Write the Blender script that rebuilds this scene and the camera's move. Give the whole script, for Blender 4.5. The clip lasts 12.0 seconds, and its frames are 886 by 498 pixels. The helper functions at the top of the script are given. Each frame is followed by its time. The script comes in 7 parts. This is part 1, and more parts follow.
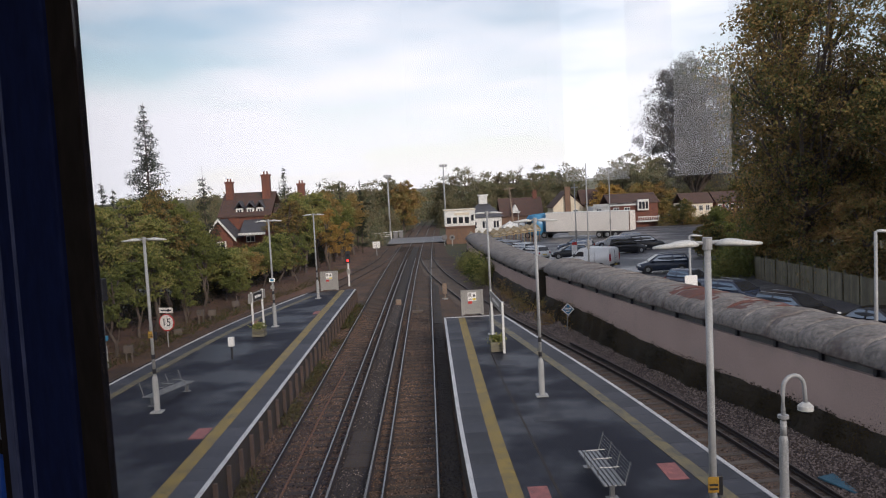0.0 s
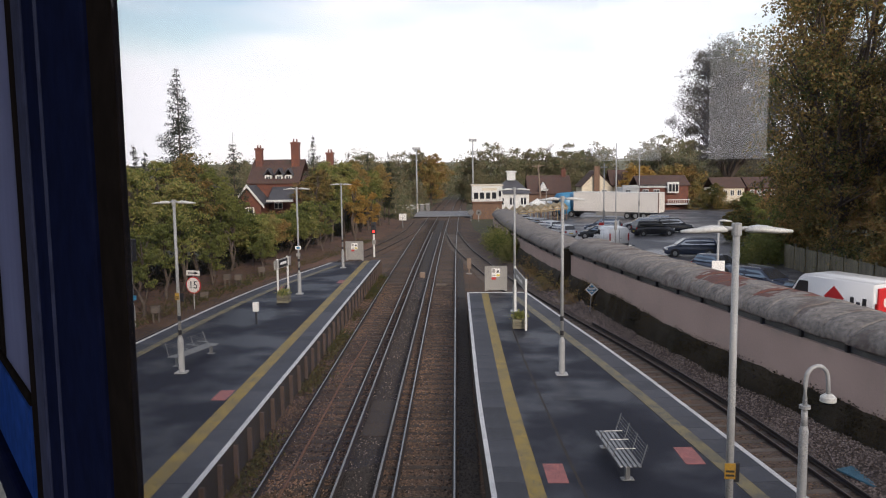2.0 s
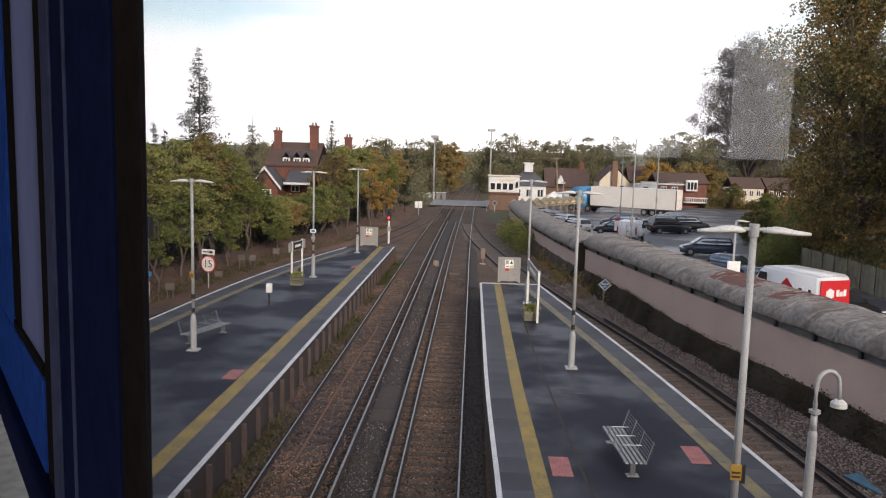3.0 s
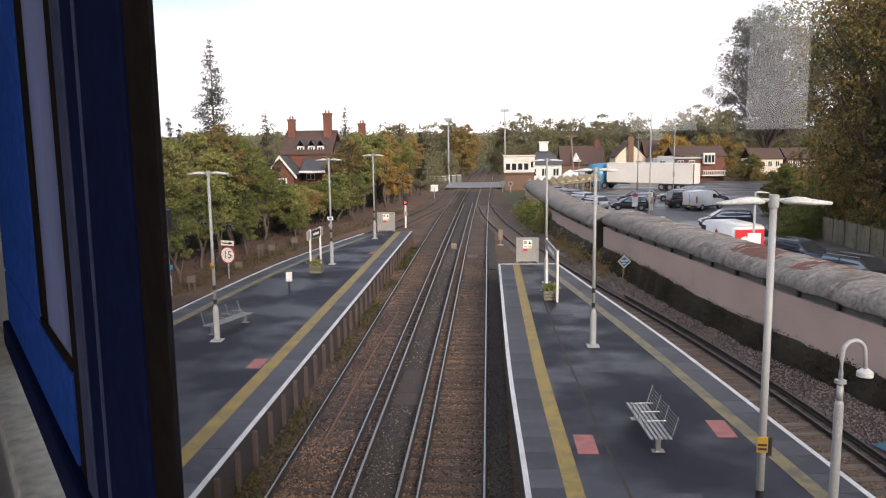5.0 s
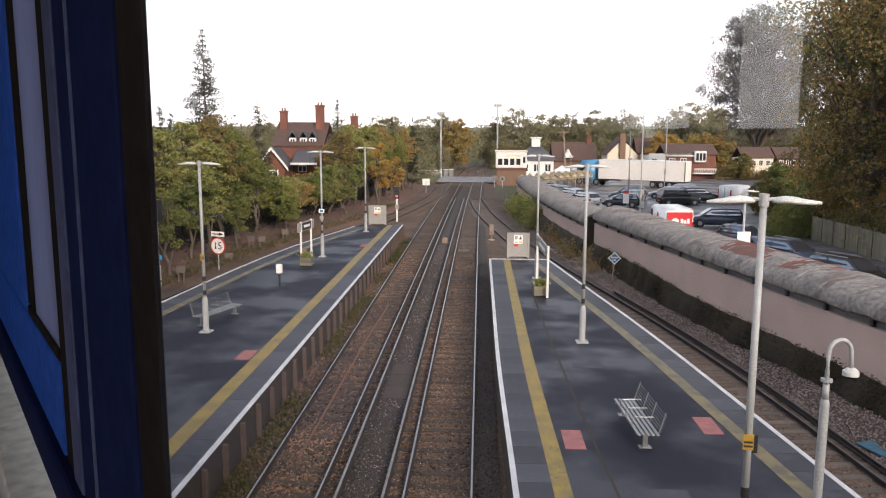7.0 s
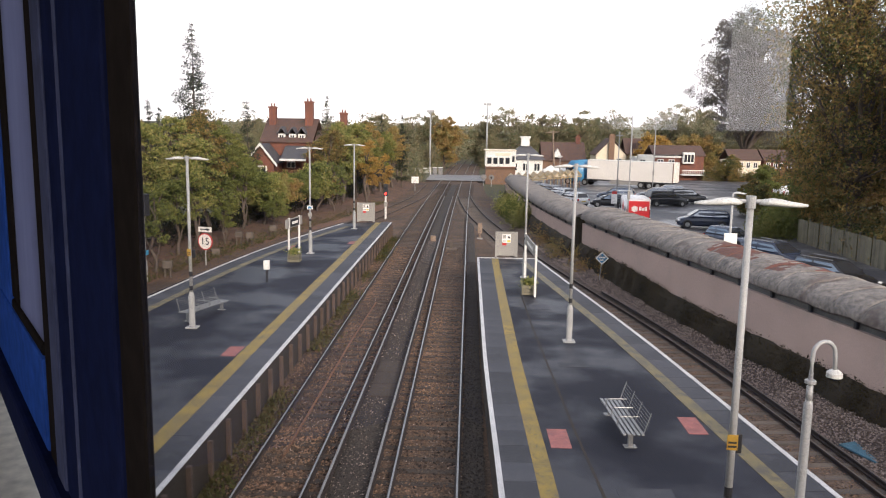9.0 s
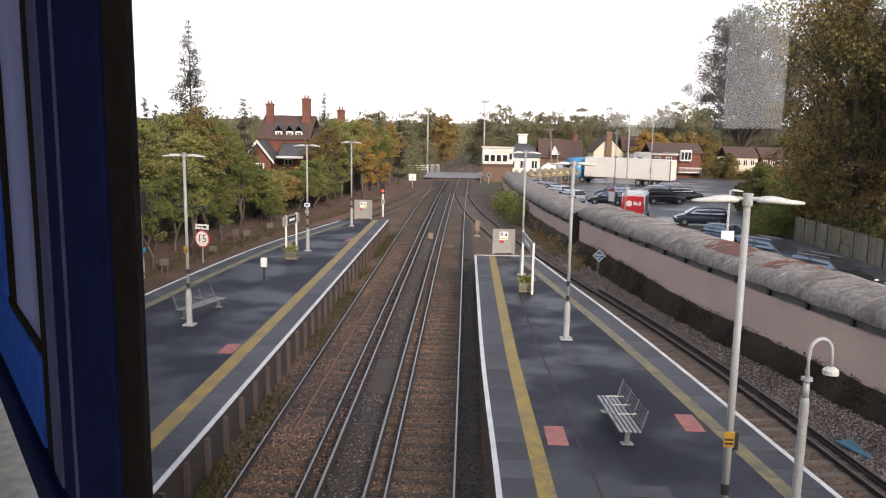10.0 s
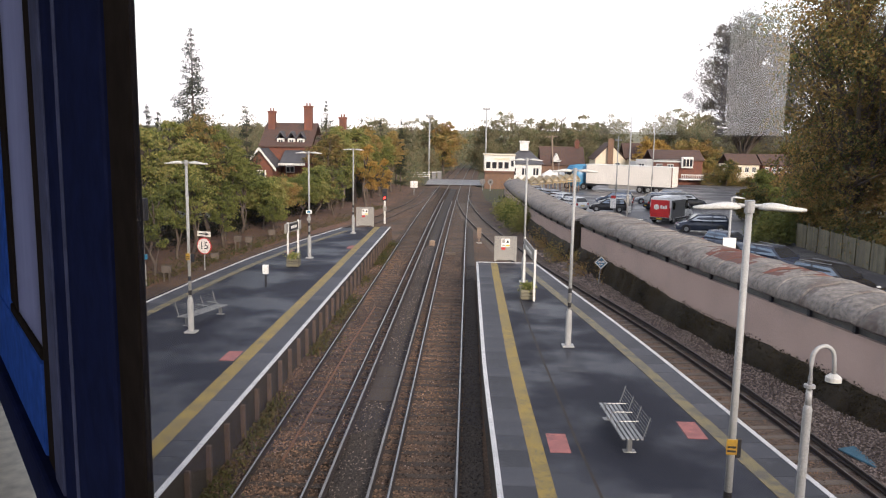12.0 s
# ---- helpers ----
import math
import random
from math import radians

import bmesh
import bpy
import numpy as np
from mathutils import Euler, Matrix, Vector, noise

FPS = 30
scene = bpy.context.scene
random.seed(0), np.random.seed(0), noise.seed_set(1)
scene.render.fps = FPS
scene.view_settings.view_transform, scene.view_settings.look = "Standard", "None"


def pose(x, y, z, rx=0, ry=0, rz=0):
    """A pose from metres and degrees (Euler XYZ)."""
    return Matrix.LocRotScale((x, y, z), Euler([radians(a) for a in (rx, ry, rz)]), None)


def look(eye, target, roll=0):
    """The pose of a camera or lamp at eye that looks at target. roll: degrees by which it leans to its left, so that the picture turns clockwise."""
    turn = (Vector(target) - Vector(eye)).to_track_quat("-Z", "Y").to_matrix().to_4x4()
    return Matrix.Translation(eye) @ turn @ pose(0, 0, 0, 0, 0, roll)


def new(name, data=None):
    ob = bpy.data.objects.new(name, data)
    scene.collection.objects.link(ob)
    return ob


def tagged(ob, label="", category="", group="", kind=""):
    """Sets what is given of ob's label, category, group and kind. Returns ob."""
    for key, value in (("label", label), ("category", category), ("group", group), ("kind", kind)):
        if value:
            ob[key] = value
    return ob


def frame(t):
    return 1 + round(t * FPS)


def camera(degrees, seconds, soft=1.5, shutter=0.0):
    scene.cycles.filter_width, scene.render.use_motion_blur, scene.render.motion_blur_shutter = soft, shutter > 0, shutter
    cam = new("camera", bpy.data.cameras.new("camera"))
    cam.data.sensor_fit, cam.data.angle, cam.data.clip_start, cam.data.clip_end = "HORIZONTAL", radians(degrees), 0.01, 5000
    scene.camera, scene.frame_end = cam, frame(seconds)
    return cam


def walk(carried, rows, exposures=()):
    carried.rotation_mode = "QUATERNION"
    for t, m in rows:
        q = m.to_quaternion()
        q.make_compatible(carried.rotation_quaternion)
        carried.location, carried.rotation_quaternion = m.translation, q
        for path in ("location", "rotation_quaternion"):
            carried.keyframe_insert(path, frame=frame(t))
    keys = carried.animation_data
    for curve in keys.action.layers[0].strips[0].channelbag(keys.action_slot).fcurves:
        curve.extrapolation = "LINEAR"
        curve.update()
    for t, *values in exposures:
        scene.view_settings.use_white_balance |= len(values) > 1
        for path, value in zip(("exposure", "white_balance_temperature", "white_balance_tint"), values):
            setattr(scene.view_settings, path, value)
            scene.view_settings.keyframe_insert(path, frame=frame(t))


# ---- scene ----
cam = camera(59.9, 12.0, 1.1)
PATH = [
    (0, (0.114, 1.478, 7.030), (0.1466, 3.4724, 6.8847), -2.88),
    (0.5, (0.114, 1.478, 7.030), (0.1915, 3.4660, 6.8255), -2.42),
    (1, (0.123, 1.482, 7.030), (0.1548, 3.4747, 6.8631), -2.83),
    (1.5, (0.114, 1.478, 7.030), (0.0840, 3.4695, 6.8477), -1.36),
    (2, (0.114, 1.478, 7.030), (0.0784, 3.4666, 6.8202), -0.66),
    (2.5, (0.114, 1.478, 7.030), (0.0654, 3.4635, 6.7942), 0.55),
    (3, (0.114, 1.478, 7.030), (0.0416, 3.4624, 6.7911), 1.55),
    (5, (0.114, 1.478, 7.030), (-0.0037, 3.4543, 6.7468), -0.72),
    (5.5, (0.114, 1.478, 7.030), (-0.0143, 3.4521, 6.7359), -0.72),
    (6, (0.114, 1.478, 7.030), (-0.0006, 3.4523, 6.7318), -0.13),
    (6.5, (0.114, 1.478, 7.030), (0.0123, 3.4529, 6.7311), 0.04),
    (7, (0.114, 1.478, 7.030), (0.0200, 3.4534, 6.7316), 0.20),
    (9, (0.114, 1.478, 7.030), (0.0506, 3.4539, 6.7272), 0.99),
    (9.5, (0.114, 1.478, 7.030), (0.0534, 3.4534, 6.7231), 1.01),
    (10, (0.114, 1.478, 7.030), (0.0577, 3.4531, 6.7206), 1.04),
    (10.5, (0.114, 1.478, 7.030), (0.0543, 3.4540, 6.7267), 1.22),
    (11, (0.114, 1.478, 7.030), (0.0527, 3.4554, 6.7368), 1.16),
    (11.5, (0.114, 1.478, 7.030), (0.0441, 3.4546, 6.7329), 1.06),
    (12, (0.114, 1.478, 7.030), (0.0529, 3.4557, 6.7386), 1.00),
]
EXPOSURES = [(0, -0.04, 6260, 17), (1.5, 0.09, 6340, 17), (2.5, 0.25, 6450, 17), (3.2, 0.39, 6520, 17), (5, 0.71, 6580, 17), (12, 0.83, 6650, 17)]
walk(cam, [(t, look(eye, target, roll)) for t, eye, target, roll in PATH], EXPOSURES)

# ---- light and exposure ----
world = bpy.data.worlds.new("world")
scene.world = world
world.use_nodes = True
wn, wl = world.node_tree.nodes, world.node_tree.links
wn.clear()
sky = wn.new("ShaderNodeTexSky")
sky.sky_type = "NISHITA"
sky.sun_disc = False
sky.sun_elevation, sky.sun_rotation = radians(20), radians(153)
sky.air_density, sky.dust_density = 1.2, 0.6
sky_strength = wn.new("ShaderNodeVectorMath")
sky_strength.operation = "SCALE"
sky_strength.inputs["Scale"].default_value = 0.11
wl.new(sky.outputs["Color"], sky_strength.inputs[0])
coord = wn.new("ShaderNodeTexCoord")
stretch = wn.new("ShaderNodeMapping")
stretch.inputs["Scale"].default_value = (1.0, 1.0, 4.5)
wl.new(coord.outputs["Generated"], stretch.inputs["Vector"])
cloud = wn.new("ShaderNodeTexNoise")
cloud.inputs["Scale"].default_value, cloud.inputs["Detail"].default_value = 2.2, 6.0
wl.new(stretch.outputs["Vector"], cloud.inputs["Vector"])
cover = wn.new("ShaderNodeMapRange")
cover.inputs["From Min"].default_value, cover.inputs["From Max"].default_value = 0.41, 0.66
cover.inputs["To Min"].default_value, cover.inputs["To Max"].default_value = 0.12, 1.0
wl.new(cloud.outputs["Fac"], cover.inputs["Value"])
split = wn.new("ShaderNodeSeparateXYZ")
wl.new(coord.outputs["Generated"], split.inputs[0])
low = wn.new("ShaderNodeMapRange")
low.inputs["From Min"].default_value, low.inputs["From Max"].default_value = 0.02, 0.17
low.inputs["To Min"].default_value, low.inputs["To Max"].default_value = 0.75, 0.0
wl.new(split.outputs["Z"], low.inputs["Value"])
total = wn.new("ShaderNodeMath")
total.use_clamp = True
wl.new(cover.outputs["Result"], total.inputs[0])
wl.new(low.outputs["Result"], total.inputs[1])
veil = wn.new("ShaderNodeMix")
veil.data_type = "RGBA"
wl.new(total.outputs[0], veil.inputs["Factor"])
wl.new(sky_strength.outputs["Vector"], veil.inputs["A"])
veil.inputs["B"].default_value = (1.0, 1.0, 1.02, 1)
backdrop = wn.new("ShaderNodeBackground")
backdrop.inputs["Strength"].default_value = 1.2
wl.new(veil.outputs["Result"], backdrop.inputs["Color"])
wout = wn.new("ShaderNodeOutputWorld")
wl.new(backdrop.outputs["Background"], wout.inputs["Surface"])

sun = new("sun", bpy.data.lights.new("sun", "SUN"))
sun.data.energy, sun.data.angle, sun.data.color = 2.6, radians(11), (1.0, 0.88, 0.72)
sun.matrix_world = look((29, -57, 23), (0, 0, 0))


# added area lamp in the unseen far-wall opening, brightening the footbridge interior
bridge_fill_lamp = new("bridge_fill_lamp", bpy.data.lights.new("bridge_fill_lamp", "AREA"))
bridge_fill_lamp.data.shape = "RECTANGLE"
bridge_fill_lamp.data.size, bridge_fill_lamp.data.size_y = 3.0, 1.7
bridge_fill_lamp.data.energy, bridge_fill_lamp.data.color = 8.0, (1.0, 0.98, 0.95)
bridge_fill_lamp.matrix_world = look((-1.1975, -0.512, 7.13), (-0.399, 0.09, 7.13))

# ---- materials ----
def mat(name, c1, c2=None, scale=1.5, rough=0.7, metal=0.0, bump=0.15, fine=40.0, rnd=0.0, island=0.0, spread=0.5, rough2=None, emit=0.0, stretched=(1, 1, 1), fine_amount=0.25, blotch=None):
    m = bpy.data.materials.new(name)
    m.use_nodes = True
    n, l = m.node_tree.nodes, m.node_tree.links
    b = n["Principled BSDF"]
    c2 = c2 or tuple(0.72 * v for v in c1)
    tc = n.new("ShaderNodeTexCoord")
    mp = n.new("ShaderNodeMapping")
    mp.inputs["Scale"].default_value = stretched
    l.new(tc.outputs["Object"], mp.inputs["Vector"])
    big = n.new("ShaderNodeTexNoise")
    big.inputs["Scale"].default_value, big.inputs["Detail"].default_value = scale, 5.0
    l.new(mp.outputs["Vector"], big.inputs["Vector"])
    rng = n.new("ShaderNodeMapRange")
    rng.inputs["From Min"].default_value, rng.inputs["From Max"].default_value = 0.5 - spread / 2, 0.5 + spread / 2
    l.new(big.outputs["Fac"], rng.inputs["Value"])
    mix = n.new("ShaderNodeMix")
    mix.data_type = "RGBA"
    mix.inputs["A"].default_value, mix.inputs["B"].default_value = (*c1, 1), (*c2, 1)
    l.new(rng.outputs["Result"], mix.inputs["Factor"])
    small = n.new("ShaderNodeTexNoise")
    small.inputs["Scale"].default_value, small.inputs["Detail"].default_value = fine, 3.0
    l.new(mp.outputs["Vector"], small.inputs["Vector"])
    val = n.new("ShaderNodeMapRange")
    val.inputs["From Min"].default_value, val.inputs["From Max"].default_value = 0.25, 0.75
    val.inputs["To Min"].default_value, val.inputs["To Max"].default_value = 1 - fine_amount, 1 + fine_amount
    l.new(small.outputs["Fac"], val.inputs["Value"])
    hsv = n.new("ShaderNodeHueSaturation")
    l.new(mix.outputs["Result"], hsv.inputs["Color"])
    l.new(val.outputs["Result"], hsv.inputs["Value"])
    colour = hsv.outputs["Color"]
    if rnd or island:
        if rnd:
            src = n.new("ShaderNodeObjectInfo").outputs["Random"]
        else:
            src = n.new("ShaderNodeNewGeometry").outputs["Random Per Island"]
        r2 = n.new("ShaderNodeMapRange")
        r2.inputs["To Min"].default_value, r2.inputs["To Max"].default_value = 1 - (rnd or island), 1 + (rnd or island)
        l.new(src, r2.inputs["Value"])
        h2 = n.new("ShaderNodeHueSaturation")
        l.new(colour, h2.inputs["Color"])
        l.new(r2.outputs["Result"], h2.inputs["Value"])
        colour = h2.outputs["Color"]
    if blotch:
        tone, size, edge, soft_edge, most = blotch
        patch = n.new("ShaderNodeTexNoise")
        patch.inputs["Scale"].default_value, patch.inputs["Detail"].default_value, patch.inputs["Roughness"].default_value = size, 7.0, 0.62
        l.new(tc.outputs["Object"], patch.inputs["Vector"])
        mask = n.new("ShaderNodeMapRange")
        mask.inputs["From Min"].default_value, mask.inputs["From Max"].default_value = edge, edge + soft_edge
        mask.inputs["To Min"].default_value, mask.inputs["To Max"].default_value = 0.0, most
        l.new(patch.outputs["Fac"], mask.inputs["Value"])
        stain = n.new("ShaderNodeMix")
        stain.data_type = "RGBA"
        stain.inputs["B"].default_value = (*tone, 1)
        l.new(mask.outputs["Result"], stain.inputs["Factor"])
        l.new(colour, stain.inputs["A"])
        colour = stain.outputs["Result"]
    l.new(colour, b.inputs["Base Color"])
    b.inputs["Roughness"].default_value, b.inputs["Metallic"].default_value = rough, metal
    if rough2 is not None:
        rr = n.new("ShaderNodeMapRange")
        rr.inputs["From Min"].default_value, rr.inputs["From Max"].default_value = 0.42, 0.58
        rr.inputs["To Min"].default_value, rr.inputs["To Max"].default_value = rough, rough2
        l.new(big.outputs["Fac"], rr.inputs["Value"])
        l.new(rr.outputs["Result"], b.inputs["Roughness"])
    if bump:
        bp = n.new("ShaderNodeBump")
        bp.inputs["Strength"].default_value, bp.inputs["Distance"].default_value = bump, 0.02
        l.new(small.outputs["Fac"], bp.inputs["Height"])
        l.new(bp.outputs["Normal"], b.inputs["Normal"])
    if name.startswith(("navy", "blue_window", "pale_blue_frame", "black_rubber", "platform_asphalt", "coping")):
        b.inputs["Specular IOR Level"].default_value = 0.03 if name.startswith(("navy", "black_rubber", "blue_window", "pale_blue_frame")) else 0.22
    if emit:
        b.inputs["Emission Color"].default_value, b.inputs["Emission Strength"].default_value = (*c1, 1), emit
    return m


def foliage(name, tones, island=0.45):
    """Leaves whose tone changes from leaf to leaf and in patches through the crown."""
    m = bpy.data.materials.new(name)
    m.use_nodes = True
    n, l = m.node_tree.nodes, m.node_tree.links
    b = n["Principled BSDF"]
    geo = n.new("ShaderNodeNewGeometry")
    tc = n.new("ShaderNodeTexCoord")
    ns = n.new("ShaderNodeTexNoise")
    ns.inputs["Scale"].default_value, ns.inputs["Detail"].default_value = 0.35, 4.0
    l.new(tc.outputs["Object"], ns.inputs["Vector"])
    add = n.new("ShaderNodeMath")
    add.operation = "MULTIPLY_ADD"
    add.inputs[1].default_value, add.inputs[2].default_value = 0.35, -0.17
    l.new(geo.outputs["Random Per Island"], add.inputs[0])
    tot = n.new("ShaderNodeMath")
    l.new(ns.outputs["Fac"], tot.inputs[0])
    l.new(add.outputs[0], tot.inputs[1])
    ramp = n.new("ShaderNodeValToRGB")
    els = ramp.color_ramp.elements
    els[0].position, els[1].position = 0.28, 0.72
    els[0].color, els[1].color = (*tones[0], 1), (*tones[-1], 1)
    for k, tone in enumerate(tones[1:-1]):
        els.new(0.28 + 0.44 * (k + 1) / (len(tones) - 1)).color = (*tone, 1)
    l.new(tot.outputs[0], ramp.inputs["Fac"])
    l.new(ramp.outputs["Color"], b.inputs["Base Color"])
    b.inputs["Roughness"].default_value = 0.75
    b.inputs["Specular IOR Level"].default_value = 0.2
    through_leaf = n.new("ShaderNodeBsdfTranslucent")
    l.new(ramp.outputs["Color"], through_leaf.inputs["Color"])
    both = n.new("ShaderNodeMixShader")
    both.inputs["Fac"].default_value = 0.4
    l.new(b.outputs["BSDF"], both.inputs[1])
    l.new(through_leaf.outputs["BSDF"], both.inputs[2])
    l.new(both.outputs["Shader"], n["Material Output"].inputs["Surface"])
    return m


def clear_glass(name):
    """A thin clear pane: straight through, with a mirror share that grows towards grazing."""
    m = bpy.data.materials.new(name)
    m.use_nodes = True
    n, l = m.node_tree.nodes, m.node_tree.links
    n.remove(n["Principled BSDF"])
    clear = n.new("ShaderNodeBsdfTransparent")
    clear.inputs["Color"].default_value = (0.98, 0.985, 0.98, 1)
    gloss = n.new("ShaderNodeBsdfGlossy")
    gloss.inputs["Roughness"].default_value = 0.0
    facing = n.new("ShaderNodeLayerWeight")
    power = n.new("ShaderNodeMath")
    power.operation = "POWER"
    power.inputs[1].default_value = 5.0
    l.new(facing.outputs["Facing"], power.inputs[0])
    share = n.new("ShaderNodeMath")
    share.operation = "MULTIPLY_ADD"
    share.inputs[1].default_value, share.inputs[2].default_value = 0.5, 0.055
    l.new(power.outputs[0], share.inputs[0])
    mixer = n.new("ShaderNodeMixShader")
    l.new(share.outputs[0], mixer.inputs["Fac"])
    l.new(clear.outputs["BSDF"], mixer.inputs[1])
    l.new(gloss.outputs["BSDF"], mixer.inputs[2])
    l.new(mixer.outputs["Shader"], n["Material Output"].inputs["Surface"])
    return m


def sheen_glass(name, tone):
    """Glass that lets daylight through; its pale tone stands in for reflected light."""
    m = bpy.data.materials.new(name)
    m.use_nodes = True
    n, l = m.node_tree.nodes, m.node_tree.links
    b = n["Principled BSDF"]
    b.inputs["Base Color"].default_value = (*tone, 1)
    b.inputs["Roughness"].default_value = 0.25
    mottle = n.new("ShaderNodeTexNoise")
    mottle.inputs["Scale"].default_value = 6.0
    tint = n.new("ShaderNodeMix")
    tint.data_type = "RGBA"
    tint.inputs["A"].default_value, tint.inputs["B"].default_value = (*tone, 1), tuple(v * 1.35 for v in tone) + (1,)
    l.new(mottle.outputs["Fac"], tint.inputs["Factor"])
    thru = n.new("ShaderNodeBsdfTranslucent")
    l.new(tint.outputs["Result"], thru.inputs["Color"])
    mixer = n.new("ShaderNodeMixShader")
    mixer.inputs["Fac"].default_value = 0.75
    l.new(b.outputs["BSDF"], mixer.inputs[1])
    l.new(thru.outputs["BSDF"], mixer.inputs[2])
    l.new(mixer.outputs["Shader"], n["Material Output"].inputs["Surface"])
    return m


